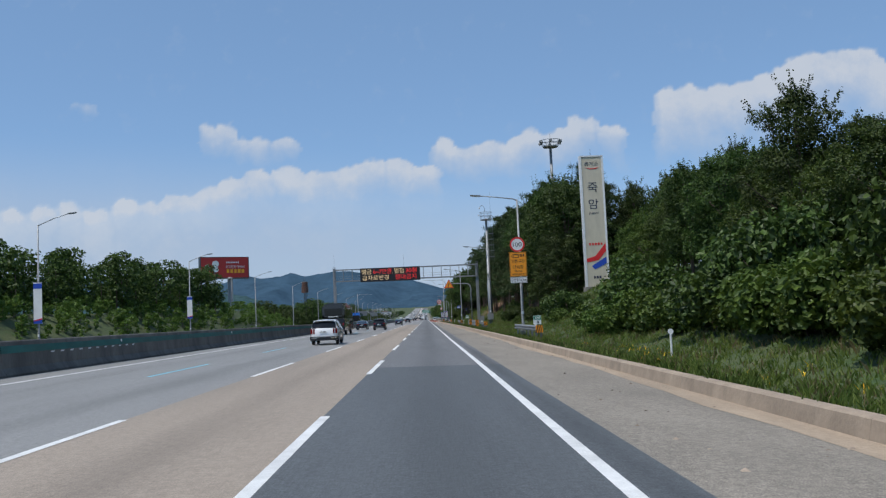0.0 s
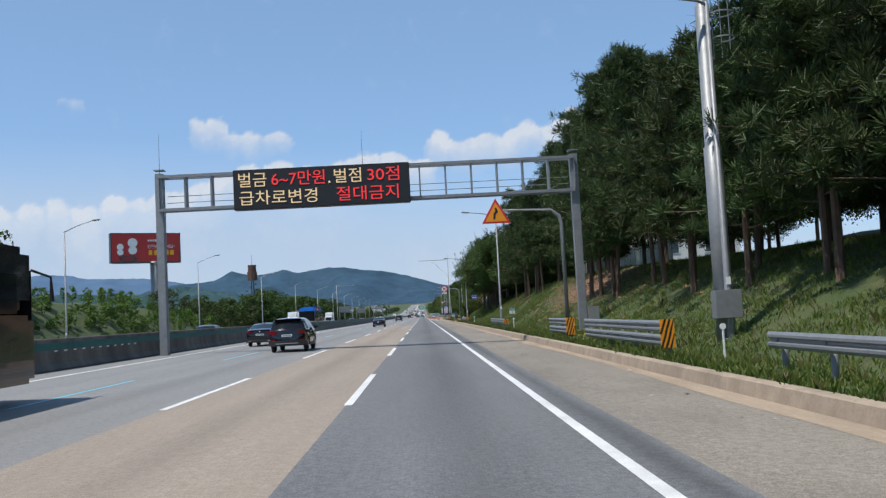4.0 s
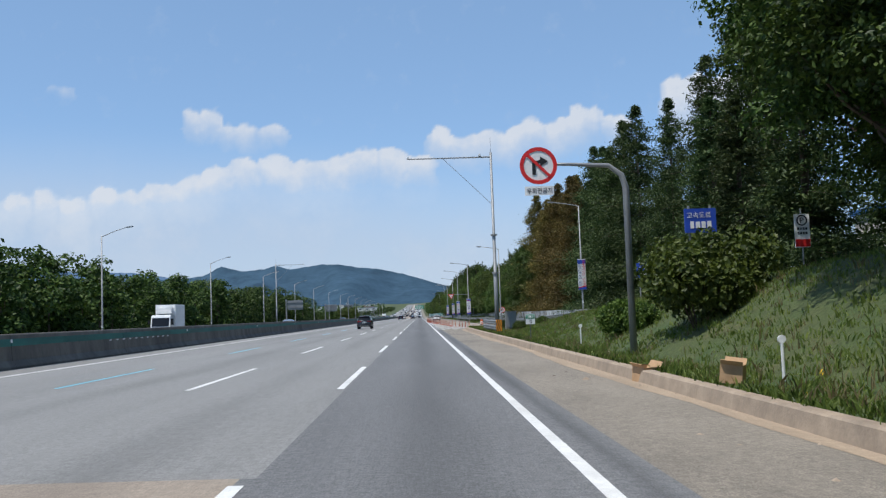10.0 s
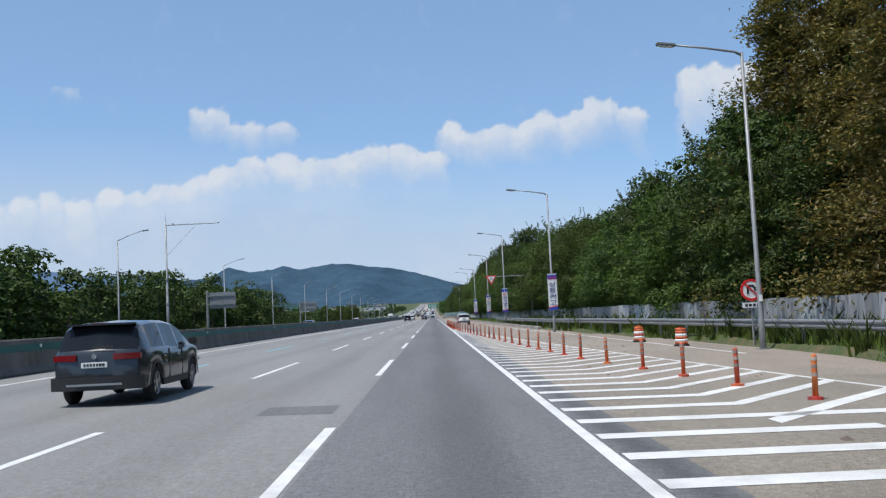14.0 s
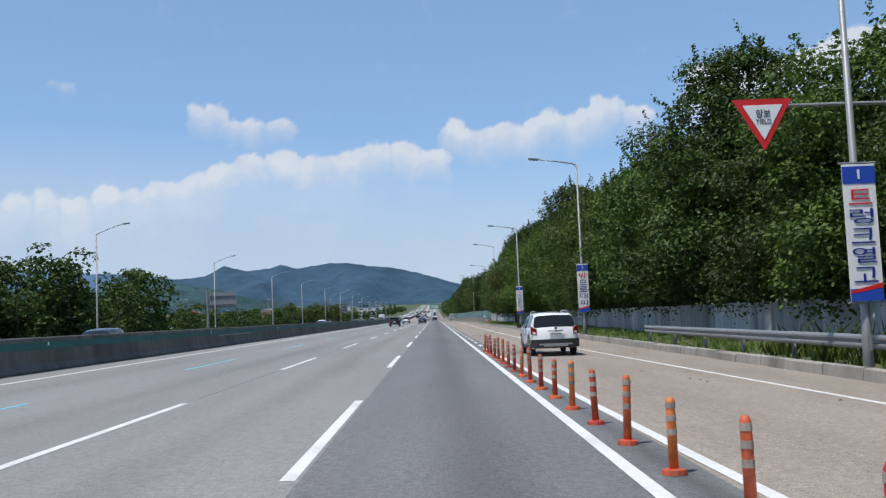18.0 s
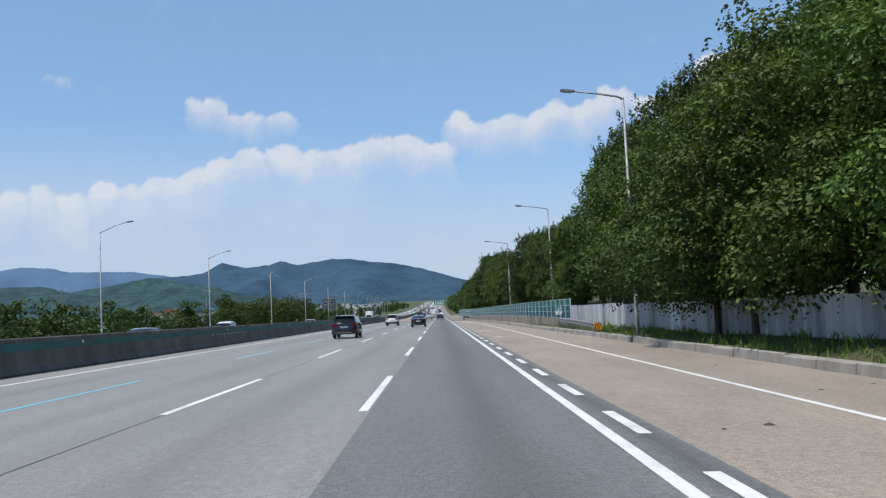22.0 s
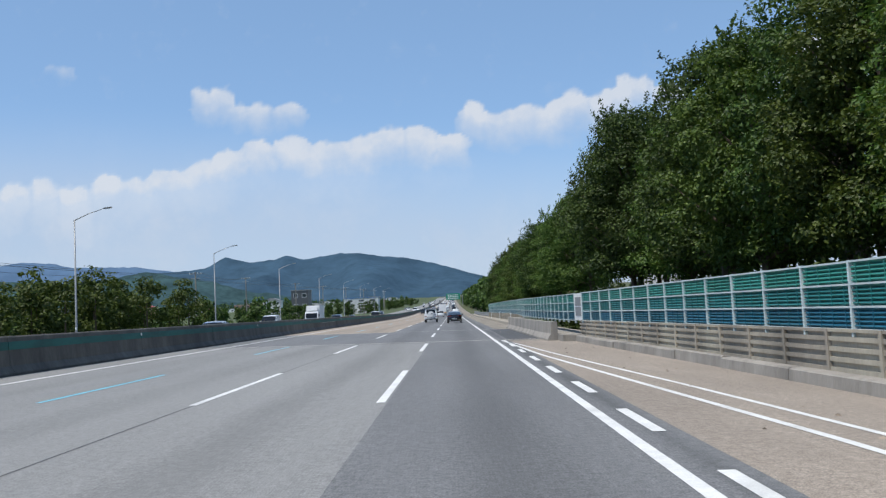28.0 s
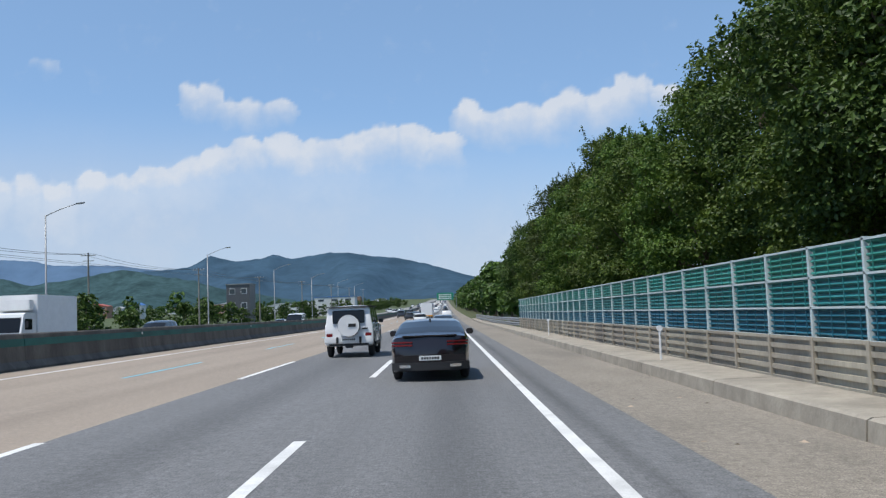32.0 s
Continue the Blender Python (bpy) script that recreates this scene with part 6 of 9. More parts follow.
def road_scars():
    """Patches and tyre-dark bands that have a shape of their own."""
    rt = tagged(new("road_patches"), "dark asphalt patches on the worn road", "road patch", kind="structure")
    for x0, x1, y0, y1, m in [(-3.3, -2.0, 330.6, 332.0, "asphalt"), (2.6, 4.3, 447, 450.2, "asphalt"), (3.2, 4.5, 401.6, 405.2, "asphalt"), (3.4, 4.6, 406.2, 412, "asphalt"),
                              (4.3, 4.8, 737.6, 738.3, "asphalt_dark"), (2.3, 6.1, 688, 690, "tan_shoulder")]:
        strip("patch", x0, x1, y0, y1, M[m], 0.004, 5, rt)
    for cx, cy, rx, ry in ((5.55, 403.5, 0.22, 0.7), (5.65, 401.5, 0.45, 0.5), (5.3, 399.5, 0.18, 0.35), (6.0, 399.9, 0.35, 0.5), (5.2, 446.2, 0.3, 0.5), (5.7, 395.5, 0.5, 0.3), (-0.55, 719.5, 0.06, 0.16), (-0.22, 719.7, 0.08, 0.2), (1.03, 720.0, 0.1, 0.2), (3.7, 729.4, 0.22, 0.22)):
        ring_pts = [(cx + rx * (1 + 0.25 * math.sin(3.1 * a + cy)) * math.cos(a * 0.3927), cy + ry * (1 + 0.25 * math.cos(2.3 * a + cx)) * math.sin(a * 0.3927)) for a in range(16)]
        raw("repair", [(x, y, rz(x, y) + 0.005) for x, y in ring_pts], [tuple(range(16))], M["asphalt_dark"], rt, "dark irregular asphalt repair")
    for x, y, m in [(-3.6, 222.5, "steel_dark")]:
        raw("manhole", [(x + 0.35 * math.cos(a * 0.5236), y + 0.35 * math.sin(a * 0.5236), rz(x, y) + 0.006) for a in range(12)], [tuple(range(12))], M["steel_dark"], rt)
    strip("seam", -5.325, -5.295, 430, 690, M["asphalt_dark"], 0.003, 12, rt, "dark seam between two lanes")
    strip("patch", -1.83, 2.39, -120, 23.5, M["asphalt_dark2"], 0.003, 12, rt, "bluish darker asphalt")


M["asphalt_dark2"] = mat("asphalt_dark2", (0.082, 0.09, 0.096), 0.85, var=0.14, scale=0.5, bump=0.5, bscale=28, stretch=(1, 0.1, 1), grain=0.35, tracks=((0.15, 0.9, 0.85), (2.1, 0.3, 0.75)))
road_scars()


def flexible_post():
    rt = tagged(new("flexible_post"), "orange flexible lane post with faded bands", "post")
    part("base", pipe([(0, 0, 0), (0, 0, 0.05), (0, 0, 0.06)], [0.13, 0.12, 0.06], 12), M["post_orange"], rt)
    part("shaft", pipe([(0, 0, 0.04), (0, 0, 0.74), (0, 0, 0.78)], [0.05, 0.047, 0.03], 10), M["post_orange"], rt, "", False)
    for z in (0.4, 0.54, 0.67):
        part("reflective_band", pipe([(0, 0, z), (0, 0, z + 0.06)], [0.0525, 0.052], 10), M["band_grey"], rt, "grey reflective band")
    return rt


M["band_grey"] = mat("band_grey", (0.3, 0.25, 0.22), 0.5, var=0.3, objvar=0.3)
POST = flexible_post()
y = 330.2
while y < 452:
    x = bend(y) + 0.02
    plant(POST, x, y, 1.0, None, rz(x, y) + 0.05, lean=random.Random(int(y * 7)).uniform(-2.5, 2.5), group="flexible posts along the merging lane")
    y += 2.94 if y < 391 else (3.1 if y < 413 else 2.05)


def drum(x, y):
    rt = tagged(new("traffic_drum"), "orange traffic drum with pale bands beside the guard rail", "drum")
    z = rz(x, y) + 0.01
    part("base", pipe([(x, y, z), (x, y, z + 0.07)], [0.32, 0.31], 18), M["rubber"], rt, "black rubber base")
    for i, m in enumerate(("post_orange", "white_sheet", "post_orange", "white_sheet", "post_orange", "post_orange")):
        part("band", pipe([(x, y, z + 0.07 + 0.11 * i), (x, y, z + 0.07 + 0.11 * (i + 1))], [0.26 - 0.008 * i, 0.252 - 0.008 * i], 18), M[m], rt, "", False)
    part("handle", box((x, y, z + 0.76), (0.18, 0.05, 0.06), None, 0.015), M["post_orange"], rt)


drum(9.93, 352.1)
drum(9.53, 357.9)


def sheet_fence():
    rt = tagged(new("metal_fence"), "weathered ribbed metal sheet fence before the trees", "fence")
    y, i = 306.0, 0
    rnd = random.Random(5)
    while y < 577.5:
        x0, x1 = fence_x(y), fence_x(y + 1.96)
        n = 14
        vs, fs = [], []
        z0, z1 = gz(x0, y) - 0.15, 1.62 + rnd.uniform(-0.02, 0.03) + (0.1 if y > 560 else 0)
        for k in range(n + 1):
            u = k / n
            off = -0.035 if k % 4 in (1, 2) else 0.0
            for z in (z0, z1):
                vs.append((x0 + (x1 - x0) * u + off, y + 1.96 * u, z))
            if k:
                q = 2 * k
                fs.append((q - 2, q, q + 1, q - 1))
        b = len(vs)
        vs += [(x + 0.012, yy, z) for x, yy, z in vs]
        fs += [tuple(b + t for t in f[::-1]) for f in fs]
        raw("panel", vs, fs, M["fence_sheet"], rt)
        if i % 2 == 0:
            part("post", pipe([(x0 + 0.06, y, z0), (x0 + 0.06, y, z1)], [0.04, 0.04], 6), M["galv_old"], rt)
        y += 2.0
        i += 1
    for z in (0.45, 1.3):
        vs, fs = [], []
        for k in range(55):
            yy = 306 + k * 5.0
            vs += [(fence_x(yy) + 0.05, yy, z), (fence_x(yy) + 0.05, yy, z + 0.05), (fence_x(yy) + 0.09, yy, z + 0.05), (fence_x(yy) + 0.09, yy, z)]
            if k:
                for j in range(4):
                    a, b2 = 4 * (k - 1) + j, 4 * (k - 1) + (j + 1) % 4
                    fs.append((a, b2, b2 + 4, a + 4))
        raw("crossbar", vs, fs, M["galv_old"], rt)


M["fence_sheet"] = mat("fence_sheet", (0.43, 0.44, 0.45), 0.55, 0.25, var=0.2, scale=1.6, stain=0.85, stretch=(1, 1, 0.14), objvar=0.32)

sheet_fence()


# low kerb of loose blocks along the slip road
def block_kerb():
    rt = tagged(new("kerb"), "old concrete kerb blocks along the slip road", "kerb", kind="structure")
    kx = lerp_table([(396, 9.2), (418, 8.8), (440, 8.75), (498, 8.5), (556, 8.3), (600, 7.7), (630, 7.2), (660, 6.3), (687, 5.2)])
    y = 396.0
    rnd = random.Random(3)
    while y < 686:
        L2 = 2.0 if y < 565 else 4.0
        d = rnd.uniform(-0.03, 0.03)
        profile("kerb_stone", [(d, -0.1), (d + 0.03, 0.24 + d), (d + 0.08, 0.27 + d), (d + 0.3, 0.27), (d + 0.34, 0.2), (d + 0.34, -0.1)], y, y + L2 - 0.05, M["concrete"], 10, rt, fx=kx)
        y += L2
    kx2 = lambda y: 4.95
    y = 717.5
    while y < 900:
        profile("kerb_stone", [(0.0, -0.1), (0.03, 0.25), (0.1, 0.28), (1.2, 0.3), (1.2, -0.1)], y, y + 5.95, M["kerb_grey"], 6, rt, fx=kx2)
        y += 6
    profile("verge_slab", [(0.3, 0.0), (0.3, 0.25), (3.0, 0.25), (3.0, 0.0)], 600, 686, M["concrete"], 6, rt, fx=kx)


M["kerb_grey"] = mat("kerb_grey", (0.30, 0.27, 0.22), 0.9, var=0.2, scale=1.6, bump=0.4, bscale=16, stain=0.35)
block_kerb()


def jersey():
    rt = tagged(new("bridge_parapet"), "stained concrete bridge parapet", "barrier", kind="structure")
    fx = lerp_table([(684, 4.25), (690, 4.0), (716, 3.95), (720, 4.0), (728, 4.8)])
    y = 687.5
    prof = [(0.0, 0.0), (0.0, 0.08), (0.17, 0.33), (0.22, 0.9), (0.5, 0.9), (0.5, 0.0)]
    while y < 717:
        profile("parapet_block", prof, y, y + 4.9, M["concrete"], 5, rt, fx=fx)
        y += 5.0
    profile("parapet_block", prof, 717.6, 723.4, M["concrete"], 2, rt, fx=fx)
    profile("slab", [(0.502, 0.3), (0.502, 0.84), (1.45, 0.84), (1.45, 0.3)], 717.0, 723.4, M["concrete"], 2, rt, fx=fx)
    profile("slab", [(0.5, -0.2), (0.5, 0.3), (2.6, 0.3), (2.6, -0.2)], 686, 730, M["concrete"], 4, rt, fx=fx)
    part("drain_cover", box((4.44, 721.2, 0.6), (0.04, 0.8, 0.36), Euler((0, 0.1, 0))), M["steel_dark"], rt)


jersey()

wall_x = lerp_table([(578, 10.3), (600, 8.75), (630, 7.7), (660, 6.75), (684, 5.75), (690, 5.5), (718, 5.5), (738, 6.3), (2000, 6.3)])
wall_top = lerp_table([(578, 2.3), (600, 2.28), (660, 2.15), (690, 2.15), (720, 2.3), (750, 2.45), (2000, 2.45)])
wall_low = lerp_table([(578, 0.7), (600, 0.95), (660, 0.93), (690, 0.85), (720, 0.85), (750, 0.95), (2000, 0.95)])


def noise_barrier():
    rt = tagged(new("noise_barrier"), "green and blue louvred noise barrier on a low concrete wall", "noise barrier")
    y, i = 578.0, 0
    rnd = random.Random(9)
    while y < 812:
        step = 2.0
        x0, x1 = wall_x(y), wall_x(y + step)
        t, lo = wall_top(y), wall_low(y)
        ang = math.atan2(x1 - x0, step)
        door = 686 <= y < 688
        h = (t - lo) / 3
        if door:
            p = part("door", moved(box((0, step / 2, (t + lo) / 2), (0.06, step * 0.94, t - lo)), Matrix.Translation((x0, y, 0)) @ Matrix.Rotation(-ang, 4, "Z")), M["white_metal"], rt, "pale grey metal access door")
            for k in (0.25, 0.62):
                part("door_panel", moved(box((-0.04, step / 2, lo - 0.1 + (t - lo) * k + 0.2), (0.02, step * 0.7, 0.42)), Matrix.Translation((x0, y, 0)) @ Matrix.Rotation(-ang, 4, "Z")), M["galv"], p)
        else:
            for k in range(3):
                m = "panel_blue" if k == 0 else ("panel_mid" if k == 1 else "panel_green")
                bm = bmesh.new()
                bx(bm, (0.05, step / 2, lo + h * (k + 0.5)), (0.02, step - 0.06, h - 0.03))
                nl = 5
                for j in range(nl):
                    bx(bm, (0.0, step / 2, lo + h * k + 0.06 + (h - 0.1) * j / (nl - 1)), (0.06, step - 0.12, 0.03), Euler((0, radians(35), 0)))
                for j in range(4):
                    bx(bm, (-0.03, step * (j + 0.5) / 4, lo + h * (k + 0.5)), (0.012, 0.02, h - 0.05))
                part("louvre_panel", moved(bm, Matrix.Translation((x0, y, 0)) @ Matrix.Rotation(-ang, 4, "Z")), M[m], rt)
            bm = bmesh.new()
            for k in range(4):
                bx(bm, (-0.035, step / 2, lo + h * k), (0.03, step, 0.035))
            part("rail", moved(bm, Matrix.Translation((x0, y, 0)) @ Matrix.Rotation(-ang, 4, "Z")), M["frame_pale"], rt, "pale horizontal rail")
        part("post", box((x0, y, (t + lo) / 2 - 0.05), (0.1, 0.07, t - lo + 0.16)), M["frame_pale"], rt, "pale steel post")
        y += step
        i += 1
    rw = tagged(new("retaining_wall"), "low ribbed stained concrete wall under the noise barrier", "wall", kind="structure")
    for a, b in ((579, 686), (724, 812)):
        y = a
        while y < b:
            x0, x1 = wall_x(y), wall_x(min(b, y + 2))
            lo = wall_low(y)
            ang = math.atan2(x1 - x0, 2.0)
            bm = bmesh.new()
            bx(bm, (0.1, 1.0, lo / 2 - 0.1), (0.2, 1.99, lo + 0.2))
            for k in range(4):
                bx(bm, (-0.02, 1.0, 0.18 + (lo - 0.28) * k / 3.4), (0.07, 1.96, 0.085), None)
            bx(bm, (0.02, 1.0, lo - 0.02), (0.16, 1.99, 0.06))
            bx(bm, (-0.03, 0.0, lo / 2), (0.1, 0.1, lo))
            part("wall_block", moved(bm, Matrix.Translation((x0, y, 0)) @ Matrix.Rotation(-ang, 4, "Z")), M["concrete_wall"], rw)
            y += 2.0


M["panel_green"] = mat("panel_green", (0.025, 0.20, 0.165), 0.5, var=0.12, scale=2, stain=0.1, objvar=0.12)
M["panel_mid"] = mat("panel_mid", (0.014, 0.15, 0.15), 0.5, var=0.12, scale=2, stain=0.1, objvar=0.12)
M["panel_blue"] = mat("panel_blue", (0.008, 0.1, 0.15), 0.5, var=0.12, scale=2, stain=0.1, objvar=0.12)
M["frame_pale"] = mat("frame_pale", (0.52, 0.6, 0.6), 0.5, 0.1, var=0.08, stain=0.15)
M["concrete_wall"] = mat("concrete_wall", (0.33, 0.295, 0.235), 0.9, var=0.2, scale=1.2, bump=0.4, bscale=14, stain=0.5, stretch=(1, 1, 0.3), objvar=0.12)

noise_barrier()


# ---- banners on the lamps ----
def banner(x, y, z0, z1, w, columns, tops, num, label):
    rt = tagged(new("banner"), label, "banner")
    yy = y - 0.16
    cloth = part("cloth", box((x, yy, (z0 + z1) / 2), (w, 0.015, z1 - z0)), M["white_sheet"], rt, "white cloth")
    h = z1 - z0
    part("blue_top", box((x, yy - 0.012, z1 - 0.08 * h), (w, 0.008, 0.16 * h * 0.8)), M["blue_sheet"], cloth)
    part("blue_foot", box((x, yy - 0.012, z0 + 0.045 * h), (w, 0.008, 0.09 * h)), M["blue_sheet"], cloth)
    part("red_foot", moved(poly([(-w / 2, 0), (w / 2, 0.04 * h), (w / 2, 0.075 * h), (-w / 2, 0.02 * h)], 0.006), Matrix.Translation((x, yy - 0.018, z0 + 0.055 * h))), M["red_sheet"], cloth)
    if num:
        writing("number", num, w * (0.07 if num == "1" else 0.15), 0.07 * h, M["white_sheet"], cloth, (x, yy - 0.02, z1 - 0.075 * h))
    usable0, usable1 = z0 + 0.12 * h, z1 - (0.17 if num else 0.03) * h
    n = len(columns)
    for c, word in enumerate(columns):
        cw = w / n
        cx = x - w / 2 + cw * (c + 0.5)
        ch = (usable1 - usable0) / len(word)
        for i, s in enumerate(word):
            if s == " ":
                continue
            m = M[tops[c]] if i == 0 and n == 1 else M["navy_blue" if tops[c] != "red_sheet" or n == 1 else "red_sheet"]
            writing("letter", s, cw * 0.72, ch * 0.78, m, cloth, (cx, yy - 0.02, usable1 - ch * (i + 0.5)))
    for z in (z1 + 0.03, z0 - 0.03):
        part("bar", pipe([(x - w / 2 - 0.05, yy + 0.02, z), (x + w / 2 + 0.05, yy + 0.02, z)], [0.02, 0.02], 6), M["galv"], rt)
        part("bracket", box((x, yy + 0.08, z), (0.05, 0.16, 0.05)), M["galv"], rt)
    return rt


M["navy_blue"] = mat("navy_blue", (0.015, 0.03, 0.22), 0.5)
banner(16.3, 308.6, 3.6, 6.6, 0.78, ["스마트국민제보앱 활용", "교통법규위반 단속중"], ["navy_blue", "red_sheet"], "", "white vertical banner with blue and red words on a lamp pole")
banner(9.05, 384, 1.55, 4.3, 0.7, ["비상등켜고"], ["red_sheet"], "", "white vertical banner on a lamp pole beside the merging lane")
banner(9.15, 430.4, 1.55, 4.55, 0.72, ["트렁크열고"], ["red_sheet"], "1", "white banner with blue ends marked one")
banner(9.45, 469, 1.5, 4.6, 0.72, ["밖으로대피"], ["red_sheet"], "2", "white banner with blue ends marked two")
banner(9.15, 509.2, 1.55, 4.5, 0.72, ["스마트폰신고"], ["red_sheet"], "3", "white banner with blue ends marked three")
banner(-32.4, 69, 2.6, 6.0, 0.7, ["   "], ["navy_blue"], "", "plain white vertical banner on a far lamp pole")
banner(-32.4, 117.3, 3.0, 6.0, 0.7, ["   "], ["navy_blue"], "", "plain white vertical banner on a far lamp pole")


def yield_sign(x, y, z):
    rt = tagged(new("road_sign"), "red and white give-way triangle on a long arm", "road sign")
    part("post", pipe([(x + 5.2, y + 0.3, gz(x + 5.2, y) - 0.2), (x + 5.2, y + 0.3, z + 0.1), (x + 4.6, y + 0.25, z + 0.4), (x + 3.6, y + 0.15, z + 0.45), (x - 0.1, y, z + 0.45)], [0.1, 0.08, 0.06, 0.05, 0.04], 8), M["galv"], rt, "grey post with a long side arm")
    t = part("sign_triangle", moved(poly([(-0.7, 0.6), (0.7, 0.6), (0, -0.62)], 0.02), Matrix.Translation((x, y - 0.08, z))), M["red_sheet"], rt, "white triangle with a red edge")
    part("white_field", moved(poly([(-0.47, 0.46), (0.47, 0.46), (0, -0.36)], 0.012), Matrix.Translation((x, y - 0.096, z))), M["white_sheet"], t)
    writing("words", "양보", 0.34, 0.2, M["black"], t, (x, y - 0.108, z + 0.26))
    writing("words", "YIELD", 0.36, 0.11, M["black"], t, (x, y - 0.108, z + 0.07))


yield_sign(7.6, 431.5, 5.75)


def uturn_sign(x, y):
    rt = tagged(new("road_sign"), "round no-U-turn sign on a post by the metal fence", "road sign")
    z = 1.98
    part("post", pipe([(x, y, -0.3), (x, y, z + 0.4)], [0.04, 0.04], 8), M["galv"], rt)
    d = round_sign(rt, x, y - 0.08, z, 0.42, "")
    part("arrow", moved(poly([(-0.18, -0.16), (-0.1, -0.16), (-0.1, 0.06), (-0.04, 0.12), (0.04, 0.12), (0.1, 0.06), (0.1, -0.04), (0.18, -0.04), (0.18, 0.08), (0.08, 0.2), (-0.08, 0.2), (-0.18, 0.08)], 0.012), Matrix.Translation((x, y - 0.1, z))), M["black"], d)
    part("red_bar", moved(box((0, 0, 0), (0.7, 0.012, 0.06), Euler((0, radians(45), 0))), Matrix.Translation((x, y - 0.11, z))), M["red_sheet"], d)
    p = part("plate", box((x, y - 0.08, z - 0.58), (0.75, 0.02, 0.2)), M["white_sheet"], rt)
    bars("words", x - 0.3, x + 0.3, z - 0.58, 0.11, 4, y - 0.095, M["black"], p)


uturn_sign(12.0, 349.5)


# ---- rest area bits behind the bank ----
def blue_board(x, y, z):
    rt = tagged(new("information_board"), "dark blue information board on two posts behind the bank", "sign")
    b = part("board", box((x, y, z), (1.05, 0.05, 0.8)), M["blue_sheet"], rt, "blue board")
    writing("words", "고속도로", 0.8, 0.2, M["white_sheet"], b, (x - 0.05, y - 0.035, z + 0.18))
    bars("numbers", x - 0.38, x + 0.38, z - 0.14, 0.24, 4, y - 0.035, M["white_sheet"], b)
    for s in (-0.36, 0.36):
        part("post", pipe([(x + s, y + 0.05, gz(x, y) - 0.3), (x + s, y + 0.05, z + 0.5)], [0.04, 0.04], 8), M["galv"], rt)


blue_board(9.4, 249, 4.4)
blue_board(12.4, 268, 3.6)


def parking_board(x, y, z):
    rt = tagged(new("parking_sign"), "white parking notice with a red foot on a post", "sign")
    rt.matrix_basis = Matrix.Translation((x, y, z)) @ Matrix.Scale(0.68, 4) @ Matrix.Translation((-x, -y, -z))
    p = part("board", box((x, y, z), (0.62, 0.03, 1.35)), M["white_sheet"], rt)
    part("red_foot", box((x, y - 0.02, z - 0.5), (0.6, 0.01, 0.3)), M["red_sheet"], p)
    part("ring", moved(ring(0.17, 0.22, 0.012, 24), Matrix.Translation((x, y - 0.025, z + 0.42))), M["black"], p)
    writing("letter", "P", 0.16, 0.22, M["black"], p, (x, y - 0.025, z + 0.42))
    for i, dz in enumerate((0.08, -0.1)):
        bars("words", x - 0.22, x + 0.22, z + dz, 0.11, 4, y - 0.02, M["black"], p, i)
    part("post", pipe([(x, y + 0.04, gz(x, y) - 0.3), (x, y + 0.04, z + 0.9)], [0.03, 0.03], 6), M["galv"], rt)


parking_board(10.6, 244, 3.55)


def carton(x, y, s, turn, z):
    rt = tagged(new("cardboard_box"), "crushed brown cardboard box by the kerb", "box")
    m = Matrix.Translation((x, y, z)) @ Matrix.Rotation(turn, 4, "Z") @ Matrix.Rotation(0.12, 4, "X")
    bm = box((0, 0, s * 0.35), (s, s * 0.8, s * 0.7))
    top = [f for f in bm.faces if f.normal.z > 0.9]
    bmesh.ops.delete(bm, geom=top, context="FACES")
    part("carton_body", moved(bm, m), M["cardboard"], rt)
    for sx, r in ((-1, 0.7), (1, -0.9)):
        part("flap", moved(box((sx * s * 0.5, 0, s * 0.7), (s * 0.5, s * 0.78, 0.012), Euler((0, r, 0))), m), M["cardboard"], rt)


M["cardboard"] = mat("cardboard", (0.42, 0.27, 0.15), 0.9, var=0.15, scale=4)
carton(5.15, 240.3, 0.5, 0.5, rz(5, 240))
carton(5.75, 236.3, 0.5, 1.1, 0.16)


def litter():
    """Small stones and scraps on the hard shoulder."""
    rnd = random.Random(77)
    vs, fs = [], []
    for i in range(900):
        y = rnd.uniform(-4, 760)
        lo, hi = (2.4, 5.3) if y < 320 else ((2.4, 8.0) if y < 600 else (2.4, 5.0))
        x = lo + (hi - lo) * rnd.random() ** 0.6
        s = rnd.uniform(0.01, 0.045) * (2.2 if rnd.random() < 0.05 else 1)
        z = rz(x, y)
        o = len(vs)
        vs += [(x - s, y - s * rnd.uniform(0.5, 1.5), z), (x + s, y - s, z), (x + s * rnd.uniform(0.5, 1.2), y + s, z), (x - s, y + s, z), (x, y, z + s * rnd.uniform(0.3, 0.9))]
        fs += [(o, o + 1, o + 4), (o + 1, o + 2, o + 4), (o + 2, o + 3, o + 4), (o + 3, o, o + 4)]
    tagged(raw("gravel", vs, fs, M["litter"]), "scattered stones and scraps on the shoulder", "gravel", kind="stuff")


M["litter"] = mat("litter", (0.2, 0.16, 0.12), 0.9, island=0.8, var=0.3)
litter()


